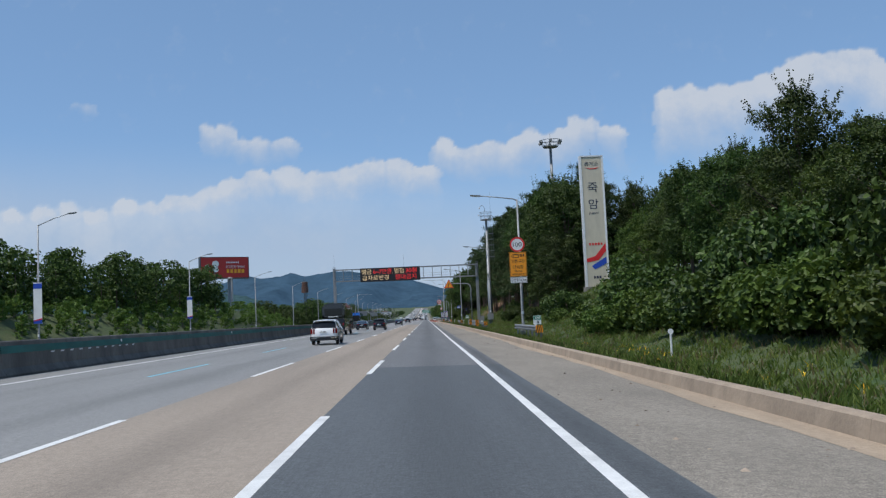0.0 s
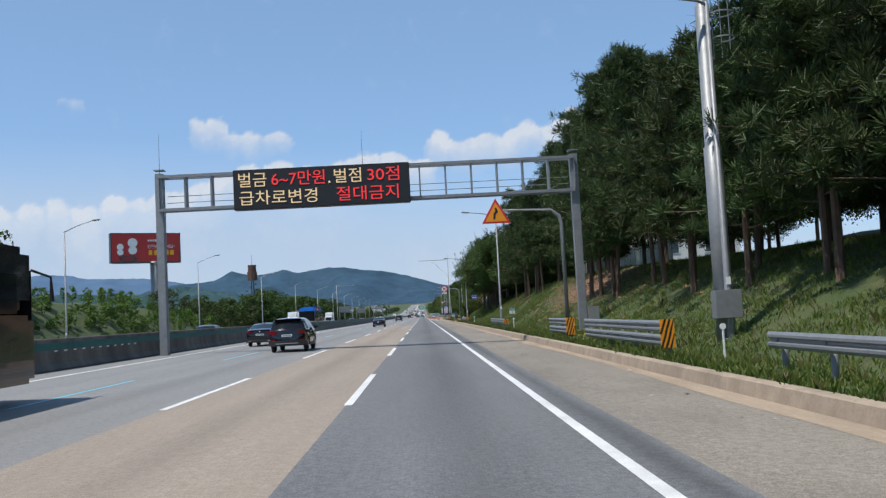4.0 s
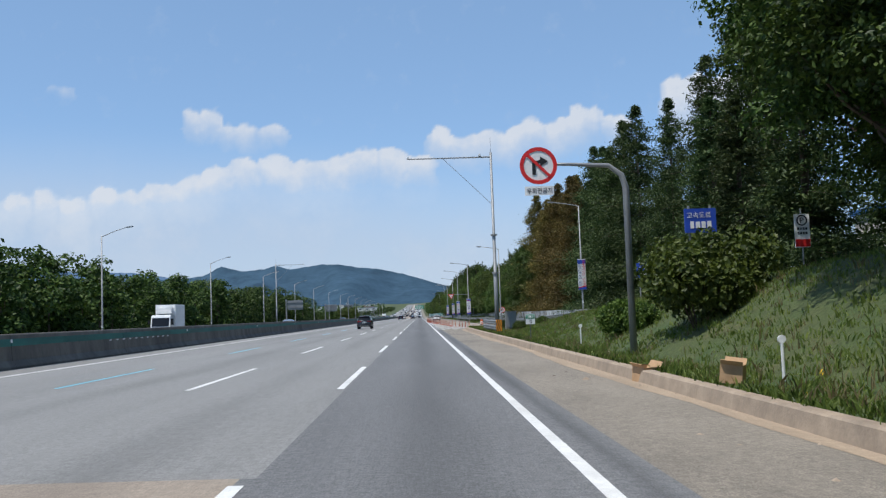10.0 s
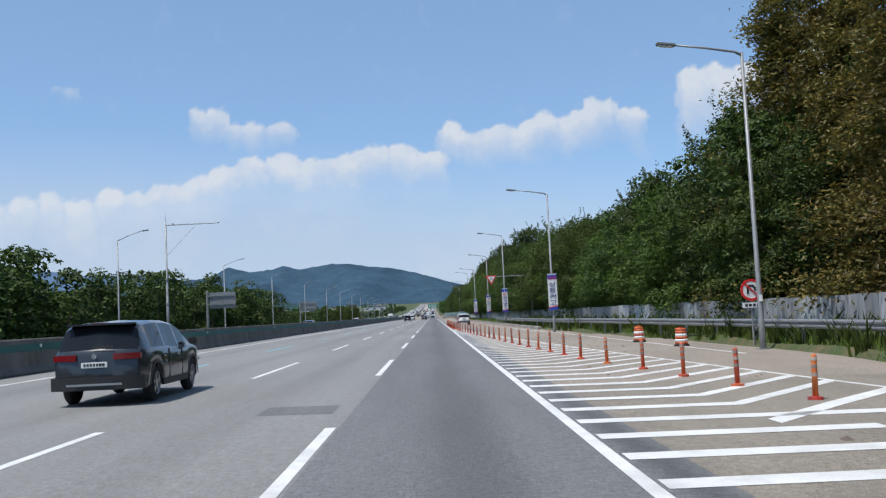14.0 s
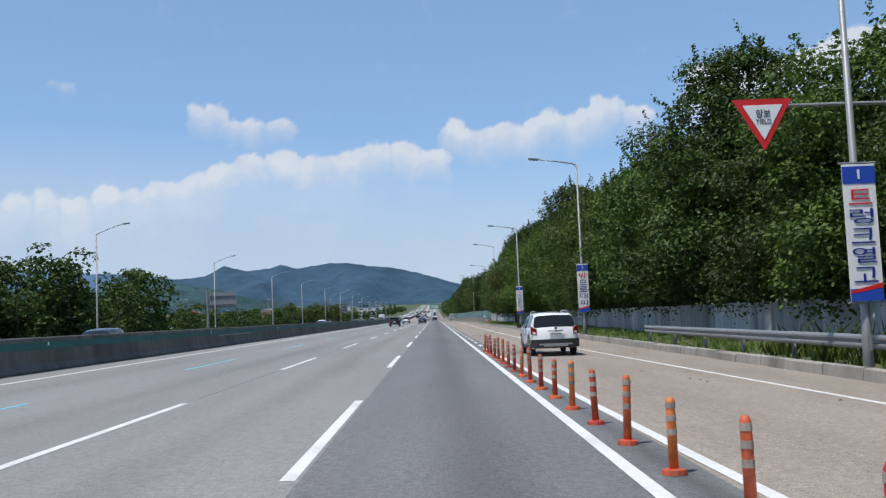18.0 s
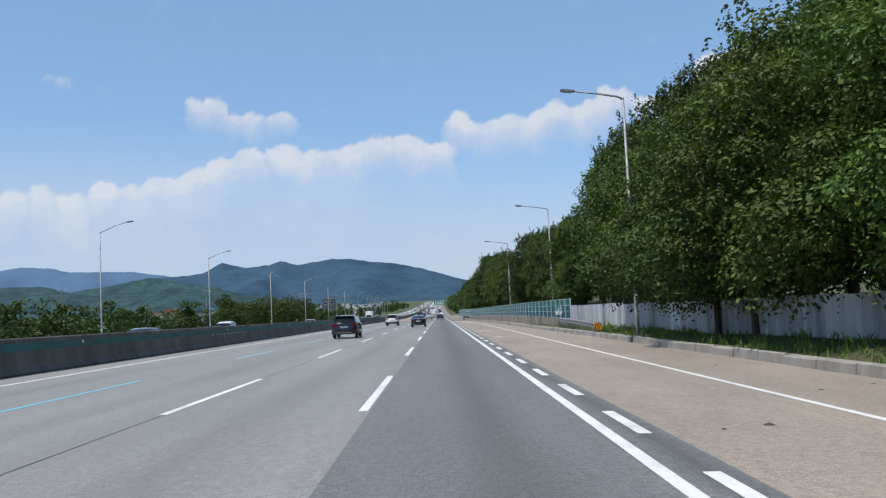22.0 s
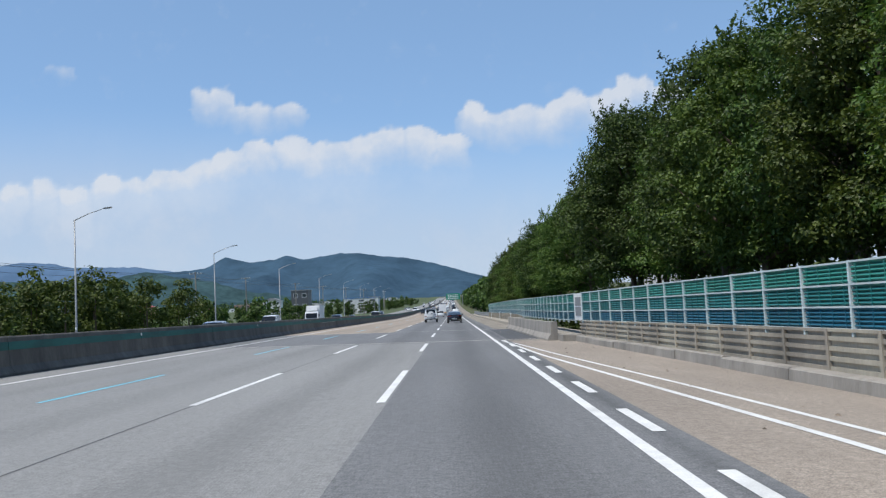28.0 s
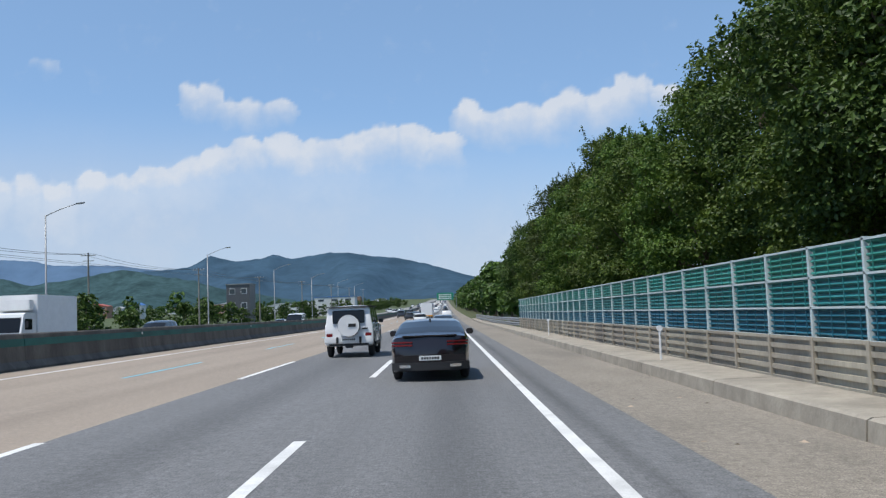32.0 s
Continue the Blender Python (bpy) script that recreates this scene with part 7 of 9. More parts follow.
# ---- beyond the other carriageway ----
def billboard():
    rt = tagged(new("billboard"), "large red billboard on a steel column above the bank", "billboard")
    a, b, z0, z1 = Vector((-81.0, 320.0, 0)), Vector((-65.6, 328.5, 0)), 19.8, 27.2
    mid = (a + b) / 2
    ang = math.atan2(b.y - a.y, b.x - a.x)
    m = Matrix.Translation((mid.x, mid.y, 0)) @ Matrix.Rotation(ang, 4, "Z")
    w = (b - a).length
    part("cabinet", moved(box((0, 1.2, (z0 + z1) / 2), (w + 0.6, 2.4, z1 - z0 + 0.5)), m), M["cabinet_dark"], rt, "dark grey cabinet")
    f = part("face", moved(box((0, -0.03, (z0 + z1) / 2), (w, 0.06, z1 - z0)), m), M["billboard_red"], rt, "red advertisement face")
    part("column", pipe([(mid.x + 1.5, mid.y + 1.2, gz(mid.x, mid.y) - 1), (mid.x + 1.5, mid.y + 1.2, z0)], [0.95, 0.95], 16), M["galv_old"], rt, "", False)
    part("catwalk", moved(box((0, -0.6, z0 - 0.5), (w, 1.0, 0.12)), m), M["steel_dark"], rt)
    for i in range(9):
        part("catwalk_post", moved(box((-w / 2 + w * i / 8, -1.05, z0 - 0.2), (0.06, 0.06, 0.6)), m), M["steel_dark"], rt)
    zc = (z0 + z1) / 2
    o = writing("words", "안전운전 하세요!", w * 0.4, 1.0, M["white_sheet"], f, (0, 0, 0))
    o.data.transform(m @ Matrix.Translation((w * 0.22, -0.08, zc + 0.3)))
    for name, x0, x1, z, h, n, mt in (("lettering", w * 0.02, w * 0.3, zc + 1.9, 0.6, 8, "white_sheet"), ("lettering", w * 0.02, w * 0.42, zc - 1.35, 1.5, 5, "yellow_sheet")):
        q = bars(name, x0, x1, z, h, n, -0.08, M[mt], f, 4)
        q.data.transform(m)
    for dx, r, zz in ((-0.2, 1.25, 1.3), (-0.2, 1.1, -0.7), (-0.38, 0.85, 0.2), (-0.38, 0.8, -1.2)):
        part("white_figure", moved(disc(r, 0.04, 28), m @ Matrix.Translation((w * dx, -0.08, zc + zz))), M["white_sheet"], f)
    part("tyre_arc", moved(ring(1.6, 2.4, 0.04, 32), m @ Matrix.Translation((w * -0.27, -0.085, zc - 2.9)) @ Matrix.Diagonal((1, 1, 0.35, 1))), M["cabinet_dark"], f)


M["cabinet_dark"] = mat("cabinet_dark", (0.06, 0.065, 0.075), 0.5, 0.3, var=0.1)
M["billboard_red"] = mat("billboard_red", (0.42, 0.022, 0.018), 0.45, var=0.12, scale=0.2)
M["rust"] = mat("rust", (0.12, 0.06, 0.045), 0.8, var=0.3, scale=2, stain=0.3)
billboard()


def cell_tower(x, y):
    rt = tagged(new("cell_tower"), "brown steel telephone mast with drum-shaped antenna screens", "mast")
    z = gz(x, y)
    for dx, r in ((-0.25, 0.16), (0.3, 0.2)):
        part("pole", pipe([(x + dx, y, z - 0.5), (x + dx, y, 13.2)], [r, r * 0.8], 10), M["steel_dark"], rt)
    for z0, z1, r in ((12.2, 14.2, 1.15), (14.2, 15.9, 0.95)):
        d = part("antenna_screen", pipe([(x, y, z0), (x, y, z1)], [r, r], 18), M["rust"], rt, "brown louvred drum")
        for i in range(12):
            a = 2 * math.pi * i / 12
            part("slat", box((x + (r + 0.02) * math.cos(a), y + (r + 0.02) * math.sin(a), (z0 + z1) / 2), (0.06, 0.2, z1 - z0), Euler((0, 0, a))), M["rust"], d)
    for k in range(6):
        a = k * 1.1
        part("branch_arm", pipe([(x, y, 6.5 + 0.85 * k), (x + 1.4 * math.cos(a), y + 0.5 * math.sin(a), 6.9 + 0.85 * k)], [0.06, 0.04], 5), M["steel_dark"], rt)
        part("antenna", box((x + 1.4 * math.cos(a), y + 0.5 * math.sin(a), 7.0 + 0.85 * k), (0.5, 0.15, 0.25)), M["steel_dark"], rt)
    part("lightning_rod", pipe([(x, y, 15.9), (x, y, 18.4)], [0.05, 0.02], 6), M["steel_dark"], rt)


cell_tower(-41.3, 302.5)


def sign_back(x, y):
    rt = tagged(new("direction_sign"), "back of a grey roadside direction board on one post", "road sign")
    z = gz(x, y)
    part("post", pipe([(x, y, z - 0.3), (x, y, 6.9)], [0.2, 0.18], 12), M["galv_old"], rt)
    part("board", box((x + 2.3, y, 5.4), (3.9, 0.06, 2.4)), M["galv"], rt, "grey back of a sign board")
    for zz in (4.8, 6.1):
        part("beam", box((x + 2.1, y - 0.12, zz), (4.0, 0.14, 0.14)), M["galv"], rt)
    for k in range(5):
        part("stiffener", box((x + 0.6 + 0.8 * k, y - 0.05, 5.4), (0.06, 0.06, 2.3)), M["galv_old"], rt)


sign_back(-34.1, 451)
sign_back(-34.0, 545)


def utility_pole(x, y, h, label="grey concrete utility pole with a crossarm"):
    rt = tagged(new("utility_pole"), label, "pole")
    z = gz(x, y)
    part("pole", pipe([(x, y, z - 0.5), (x, y, z + h)], [0.19, 0.11], 8), M["concrete"], rt)
    for dz, w in ((0.4, 2.2), (1.2, 1.6)):
        part("crossarm", box((x, y, z + h - dz), (w, 0.1, 0.1)), M["galv_old"], rt)
    for s in (-1, -0.4, 0.4, 1):
        part("insulator", pipe([(x + s * 1.0, y, z + h - 0.35), (x + s * 1.0, y, z + h - 0.1)], [0.06, 0.04], 6), M["white_metal"], rt)


UP = [(-46, 803, 12), (-52, 868, 14), (-46, 905, 13), (-46, 960, 13), (-45, 1020, 13), (-44, 1085, 13), (-44, 1150, 13), (-60, 735, 12), (-78, 690, 12), (-44, 1220, 13)]
for x, y, h in UP:
    utility_pole(x, y, h)


def wires():
    rt = tagged(new("power_lines"), "thin sagging power lines between the poles", "cable")
    for (x0, y0, h0), (x1, y1, h1) in zip(UP[:-3], UP[1:-2]):
        for dx in (-0.9, 0.9):
            pts = []
            for i in range(9):
                k = i / 8
                pts.append((x0 + (x1 - x0) * k + dx, y0 + (y1 - y0) * k, (gz(x0, y0) + h0) * (1 - k) + (gz(x1, y1) + h1) * k - 0.2 - 3.2 * k * (1 - k)))
            part("cable", pipe(pts, [0.025] * 9, 4), M["black"], rt)
    for (x0, y0, h0, x1, y1, h1) in ((-46, 803, 12, -60, 735, 12), (-60, 735, 12, -78, 690, 12), (-78, 690, 12, -160, 660, 14)):
        for dz in (0, 0.8):
            pts = []
            for i in range(9):
                k = i / 8
                pts.append((x0 + (x1 - x0) * k, y0 + (y1 - y0) * k, (gz(x0, y0) + h0) * (1 - k) + (gz(x1, y1) + h1) * k - 0.3 - dz - 2.5 * k * (1 - k)))
            part("cable", pipe(pts, [0.025] * 9, 4), M["black"], rt)


wires()


def building(x, y, w, d, h, wall, label, floors=2, cols=5, roof="flat", z=None, roof_mat="galv_old"):
    rt = tagged(new("building"), label, "building")
    zz = gz(x, y) - 0.3 if z is None else z
    part("wall", box((x, y, zz + h / 2), (w, d, h)), M[wall], rt)
    if roof == "flat":
        part("roof", box((x, y, zz + h + 0.15), (w + 0.4, d + 0.4, 0.3)), M[roof_mat], rt)
    else:
        part("roof", moved(poly([(-w / 2 - 0.4, 0), (w / 2 + 0.4, 0), (w * 0.1, h * 0.22), (-w * 0.1, h * 0.22)], d + 0.6), Matrix.Translation((x, y, zz + h))), M[roof_mat], rt)
    for j in range(floors):
        for i in range(cols):
            cx, cz = x - w / 2 + w * (i + 0.5) / cols, zz + h * (j + 0.55) / floors
            wn = part("window", box((cx, y - d / 2 - 0.02, cz), (w / cols * 0.5, 0.06, h / floors * 0.4)), M["white_metal"], rt)
            part("pane", box((cx, y - d / 2 - 0.06, cz), (w / cols * 0.44, 0.03, h / floors * 0.34)), M["glass_dark2"], wn)
    return rt


M["glass_dark2"] = mat("glass_dark2", (0.03, 0.04, 0.05), 0.1)
M["wall_white"] = mat("wall_white", (0.62, 0.62, 0.6), 0.7, var=0.06, scale=0.5, stain=0.15)
M["wall_grey"] = mat("wall_grey", (0.42, 0.42, 0.42), 0.7, var=0.08, scale=0.5, stain=0.15)
M["wall_brick"] = mat("wall_brick", (0.32, 0.18, 0.12), 0.8, var=0.15, scale=1)
M["roof_blue"] = mat("roof_blue", (0.03, 0.13, 0.36), 0.5, var=0.1)
M["teal"] = mat("teal", (0.02, 0.26, 0.33), 0.5, var=0.1)
M["roof_red"] = mat("roof_red", (0.35, 0.08, 0.05), 0.6, var=0.1)
building(-128, 905, 22, 14, 7, "wall_white", "white factory building on the plain", 1, 5, "gable", roof_mat="wall_grey")
building(-105, 890, 10, 8, 9, "wall_grey", "grey silo building on the plain", 2, 2)
building(-150, 960, 26, 16, 8, "wall_white", "long white warehouse on the plain", 1, 7)
building(-75, 820, 12, 9, 4.5, "wall_white", "low white shed with a grey roof", 1, 3, "gable")
building(-62, 1010, 7, 8, 13, "steel_dark", "dark steel sign frame building by the road", 3, 2)
for i in range(34):
    r2 = random.Random(400 + i)
    yy = r2.uniform(1150, 2500)
    xx = r2.uniform(-420, -45) if i % 4 else r2.uniform(40, 200)
    building(xx, yy, r2.uniform(8, 26), r2.uniform(8, 14), r2.uniform(4, 11), r2.choice(("wall_white", "wall_grey", "wall_white", "wall_brick")), r2.choice(("small pale building in the far town", "white house in the far town")), r2.choice((1, 2, 3)), r2.choice((2, 3, 4)),
             r2.choice(("flat", "gable")), roof_mat=r2.choice(("galv_old", "roof_blue", "roof_red", "wall_grey")))


# ---- factory and rest area behind the trees ----
def factory(x, y, w, d, z, h):
    rt = tagged(new("factory"), "tall white factory hall with a row of small windows", "building")
    part("wall", moved(poly([(-w / 2, 0), (w / 2, 0), (w / 2, h - 0.6), (-w / 2 + 0.3 * w, h - 0.75), (-w / 2 + 0.12 * w, h), (-w / 2, h - 0.5)], d), Matrix.Translation((x, y, z))), M["wall_white"], rt)
    part("eaves", box((x, y - d / 2 - 0.05, z + h - 0.72), (w * 0.72, 0.12, 0.14), None), M["wall_grey"], rt)
    for k in range(9):
        part("seam", box((x, y - d / 2 - 0.02, z + h - 1.6 - 0.95 * k), (w, 0.05, 0.05)), M["wall_grey"], rt)
    for dx, dz, ww, hh, n in ((-0.12, -6.4, 2.6, 0.8, 4), (-0.14, -8.3, 1.0, 1.1, 1), (0.34, -8.0, 0.9, 1.1, 1)):
        wn = part("window", box((x + dx * w, y - d / 2 - 0.03, z + h + dz), (ww, 0.1, hh)), M["white_metal"], rt)
        for i in range(n):
            part("pane", box((x + dx * w - ww / 2 + ww * (i + 0.5) / n, y - d / 2 - 0.09, z + h + dz), (ww / n * 0.84, 0.04, hh * 0.84)), M["glass_dark2"], wn)


factory(39.6, 796, 10.0, 22, 1.0, 14.6)
building(47.2, 800, 4.4, 14, 11.0, "wall_brick", "brick annex beside the white factory", 3, 2, "flat", 1.0)


def canopy():
    rt = tagged(new("fuel_station"), "fuel station canopy with red and blue fascia behind the pines", "fuel station")
    x, y, z = 30.0, 219.0, gz(30, 219) - 0.6
    part("roof", box((x, y, z + 5.2), (16, 26, 0.9)), M["wall_white"], rt)
    part("red_fascia", box((x - 8.03, y + 4, z + 5.2), (0.08, 14, 0.85)), M["red_sheet"], rt)
    part("blue_fascia", box((x - 8.03, y - 8, z + 5.2), (0.08, 9.9, 0.85)), M["blue_sheet"], rt)
    part("front_fascia", box((x, y - 13.03, z + 5.2), (16, 0.08, 0.85)), M["red_sheet"], rt)
    for dx in (-5, 5):
        for dy in (-9, 0, 9):
            part("column", box((x + dx, y + dy, z + 2.4), (0.5, 0.5, 4.9)), M["white_metal"], rt)
    for dy in (-6, 3):
        part("pump", box((x - 4, y + dy, z + 0.9), (0.9, 0.6, 1.7), None, 0.05), M["white_metal"], rt)


canopy()
building(27.5, 180, 10, 12, 4.2, "wall_white", "white rest area building with a teal roof band", 1, 2, "flat", roof_mat="teal")
building(40, 246, 14, 10, 9.2, "wall_white", "tall white hall with a teal roof band", 2, 3, "flat", roof_mat="teal")
building(34, 268, 14, 12, 4.2, "wall_white", "white hall with a blue roof band", 1, 4, "flat", roof_mat="roof_blue")


def mesh_fence():
    rt = tagged(new("mesh_fence"), "pale panel fence along the top of the bank", "fence")
    y = 150.0
    while y < 215:
        x = 18.6 + 0.012 * (y - 150)
        z = gz(x, y)
        part("panel", box((x, y + 0.95, z + 1.0), (0.05, 1.86, 1.9)), M["fence_pale"], rt)
        part("post", pipe([(x, y, z - 0.2), (x, y, z + 2.6)], [0.04, 0.04], 6), M["green_post"], rt)
        y += 2.0


M["fence_pale"] = mat("fence_pale", (0.42, 0.44, 0.36), 0.7, var=0.15, scale=0.8, stain=0.3, objvar=0.25)
M["green_post"] = mat("green_post", (0.03, 0.1, 0.05), 0.6)
mesh_fence()


def far_gantry():
    rt = tagged(new("sign_gantry"), "far green direction sign over the road", "gantry")
    y = 1250
    z = zr(y)
    part("post", pipe([(6.5, y, z - 1), (6.5, y, z + 8)], [0.25, 0.2], 10), M["galv"], rt)
    part("arm", pipe([(6.5, y, z + 7), (-2, y, z + 7)], [0.15, 0.12], 8), M["galv"], rt)
    b = part("board", box((0.2, y - 0.2, z + 7.0), (9.5, 0.08, 4.2)), M["green_sheet"], rt, "green direction board")
    for k in range(3):
        bars("words", -3.6, 3.9, z + 8.0 - 1.1 * k, 0.6, 6, y - 0.26, M["white_sheet"], b, k)


far_gantry()


# reflectors and striped bands on the median
def median_marks():
    rt = tagged(new("median_marks"), "striped hazard bands and reflectors on the median barrier", "marking", kind="structure")
    for y0 in (28, 118, 168, 262, 470, 560, 652, 740):
        for k in range(11):
            vs = []
            for dy, dz in ((0, 0.72), (0.32, 0.72), (0.72, 1.0), (0.4, 1.0)):
                x = MEDIAN + 0.2 - (dz - 0.3) * 0.08 / 0.7 + 0.012
                y = y0 + k * 0.95 + dy
                vs.append((x, y, rz(MEDIAN, y) + dz))
            raw("white_stripe", vs, [(0, 1, 2, 3)], M["paint_white"], rt)
    y = 12.0
    while y < 860:
        part("reflector", box((MEDIAN + 0.155, y, rz(MEDIAN, y) + 0.98), (0.03, 0.12, 0.12)), M["white_sheet"], rt)
        y += 24


median_marks()


# ---- vehicles ----
M["glass_dark"] = mat("glass_dark", (0.012, 0.014, 0.017), 0.05, spec=0.28)
M["trim_black"] = mat("trim_black", (0.02, 0.02, 0.021), 0.55)
M["chrome"] = mat("chrome", (0.7, 0.7, 0.7), 0.18, 0.95)
M["rim_alloy"] = mat("rim_alloy", (0.42, 0.42, 0.43), 0.35, 0.8)
M["tail_red"] = mat("tail_red", (0.17, 0.006, 0.008), 0.2, spec=0.6)
M["tail_clear"] = mat("tail_clear", (0.7, 0.68, 0.66), 0.15)
M["plate_white"] = mat("plate_white", (0.75, 0.76, 0.74), 0.5)
M["plate_yellow"] = mat("plate_yellow", (0.72, 0.42, 0.02), 0.5)
M["headlamp"] = mat("headlamp", (0.75, 0.77, 0.8), 0.1)


def paint(name, c, metal=0.3, rough=0.24):
    return mat(name, c, rough, metal, coat=0.7, spec=0.4)


P = {"white": paint("paint_body_white", (0.74, 0.745, 0.74), 0.0), "black": paint("paint_body_black", (0.008, 0.008, 0.01), 0.0, 0.16), "navy": paint("paint_body_navy", (0.008, 0.011, 0.024), 0.0, 0.16),
     "grey": paint("paint_body_grey", (0.03, 0.034, 0.041), 0.1), "silver": paint("paint_body_silver", (0.45, 0.44, 0.43), 0.6), "blue": paint("paint_body_blue", (0.02, 0.16, 0.55), 0.1), "brown": paint("paint_body_brown", (0.014, 0.009, 0.011), 0.0, 0.16),
     "red": paint("paint_body_red", (0.4, 0.02, 0.02), 0.1)}


def interp(pts, y):
    if y <= pts[0][0]:
        return pts[0][1]
    for a, b in zip(pts, pts[1:]):
        if y <= b[0]:
            return a[1] + (b[1] - a[1]) * (y - a[0]) / max(1e-6, b[0] - a[0])
    return pts[-1][1]


# outline along the roof (y from the rear bumper, z), belt height, width, wheels, pillars, and the ranges of the two screens
SHAPES = {
    "sedan": dict(L=4.95, W=1.87, top=[(0, 0.62), (0.02, 0.92), (0.08, 1.02), (0.35, 1.06), (0.75, 1.12), (1.55, 1.37), (1.95, 1.44), (2.5, 1.465), (2.95, 1.43), (3.2, 1.37), (3.95, 1.0), (4.55, 0.88), (4.85, 0.74), (4.95, 0.55)],
                  belt=0.93, sill=0.24, axles=(1.05, 3.95), R=0.345, pillars=[(1.15, 1.35), (2.3, 2.42), (3.3, 4.2)], rear=(0.72, 1.6), front=(3.15, 3.98), tumble=0.42),
    "fastback": dict(L=5.0, W=1.925, top=[(0, 0.62), (0.02, 0.95), (0.07, 1.07), (0.3, 1.11), (1.0, 1.27), (1.7, 1.41), (2.2, 1.455), (2.6, 1.46), (3.0, 1.42), (3.25, 1.36), (4.0, 1.0), (4.6, 0.9), (4.9, 0.76), (5.0, 0.55)],
                     belt=0.96, sill=0.22, axles=(1.06, 4.06), R=0.36, pillars=[(1.0, 1.2), (2.35, 2.47), (3.35, 4.3)], rear=(0.4, 1.66), front=(3.2, 4.02), tumble=0.44),
    "suv": dict(L=4.75, W=1.9, top=[(0, 0.6), (0.01, 1.0), (0.1, 1.12), (0.42, 1.58), (0.6, 1.655), (1.4, 1.70), (2.3, 1.69), (2.9, 1.62), (3.15, 1.54), (3.85, 1.12), (4.5, 1.02), (4.7, 0.85), (4.75, 0.6)],
                belt=1.05, sill=0.3, axles=(0.98, 3.72), R=0.37, pillars=[(0.1, 0.75), (1.62, 1.72), (2.62, 2.72), (3.35, 4.3)], rear=(0.1, 0.44), front=(3.1, 3.88), tumble=0.34),
    "boxy": dict(L=4.55, W=1.86, top=[(0, 0.6), (0.005, 1.02), (0.03, 1.2), (0.1, 1.86), (0.16, 1.94), (0.6, 1.965), (2.85, 1.955), (3.0, 1.9), (3.4, 1.32), (3.5, 1.27), (4.45, 1.22), (4.53, 1.1), (4.55, 0.6)],
                 belt=1.22, sill=0.42, axles=(0.75, 3.62), R=0.41, pillars=[(0.0, 0.3), (1.02, 1.14), (2.05, 2.17), (3.2, 4.6)], rear=(-1, -0.5), front=(2.95, 3.42), tumble=0.14),
    "van": dict(L=5.1, W=1.95, top=[(0, 0.6), (0.01, 1.1), (0.08, 1.8), (0.2, 1.93), (1.2, 1.96), (3.2, 1.92), (3.7, 1.8), (4.5, 1.15), (4.95, 1.0), (5.1, 0.6)],
                belt=1.12, sill=0.3, axles=(0.95, 4.05), R=0.35, pillars=[(0.0, 0.3), (1.7, 1.8), (3.0, 3.12), (4.0, 5.0)], rear=(-1, -0.5), front=(3.65, 4.5), tumble=0.16),
}


def bulge(x, W):
    """How far the ends of a body curve away towards the corners."""
    return 0.2 * (abs(x) / (W / 2)) ** 2.6


def shell(x0, x1, z0, z1, W, proud=0.014, depth=0.08, slant=0.0, n=5):
    """A panel that follows the curved end of a body."""
    bm = bmesh.new()
    prev = None
    for i in range(n + 1):
        k = i / n
        x = x0 + (x1 - x0) * k
        y = bulge(x, W)
        dz = slant * k
        c = [bm.verts.new((x, y + a, z)) for a, z in ((-proud, z0 + dz * 0.3), (-proud, z1 + dz), (depth, z1 + dz), (depth, z0 + dz * 0.3))]
        if prev:
            for j in range(4):
                q = (j + 1) % 4
                bm.faces.new((prev[j], prev[q], c[q], c[j]))
        else:
            bm.faces.new(c[::-1])
        prev = c
    bm.faces.new(prev)
    bmesh.ops.recalc_face_normals(bm, faces=bm.faces)
    return bm


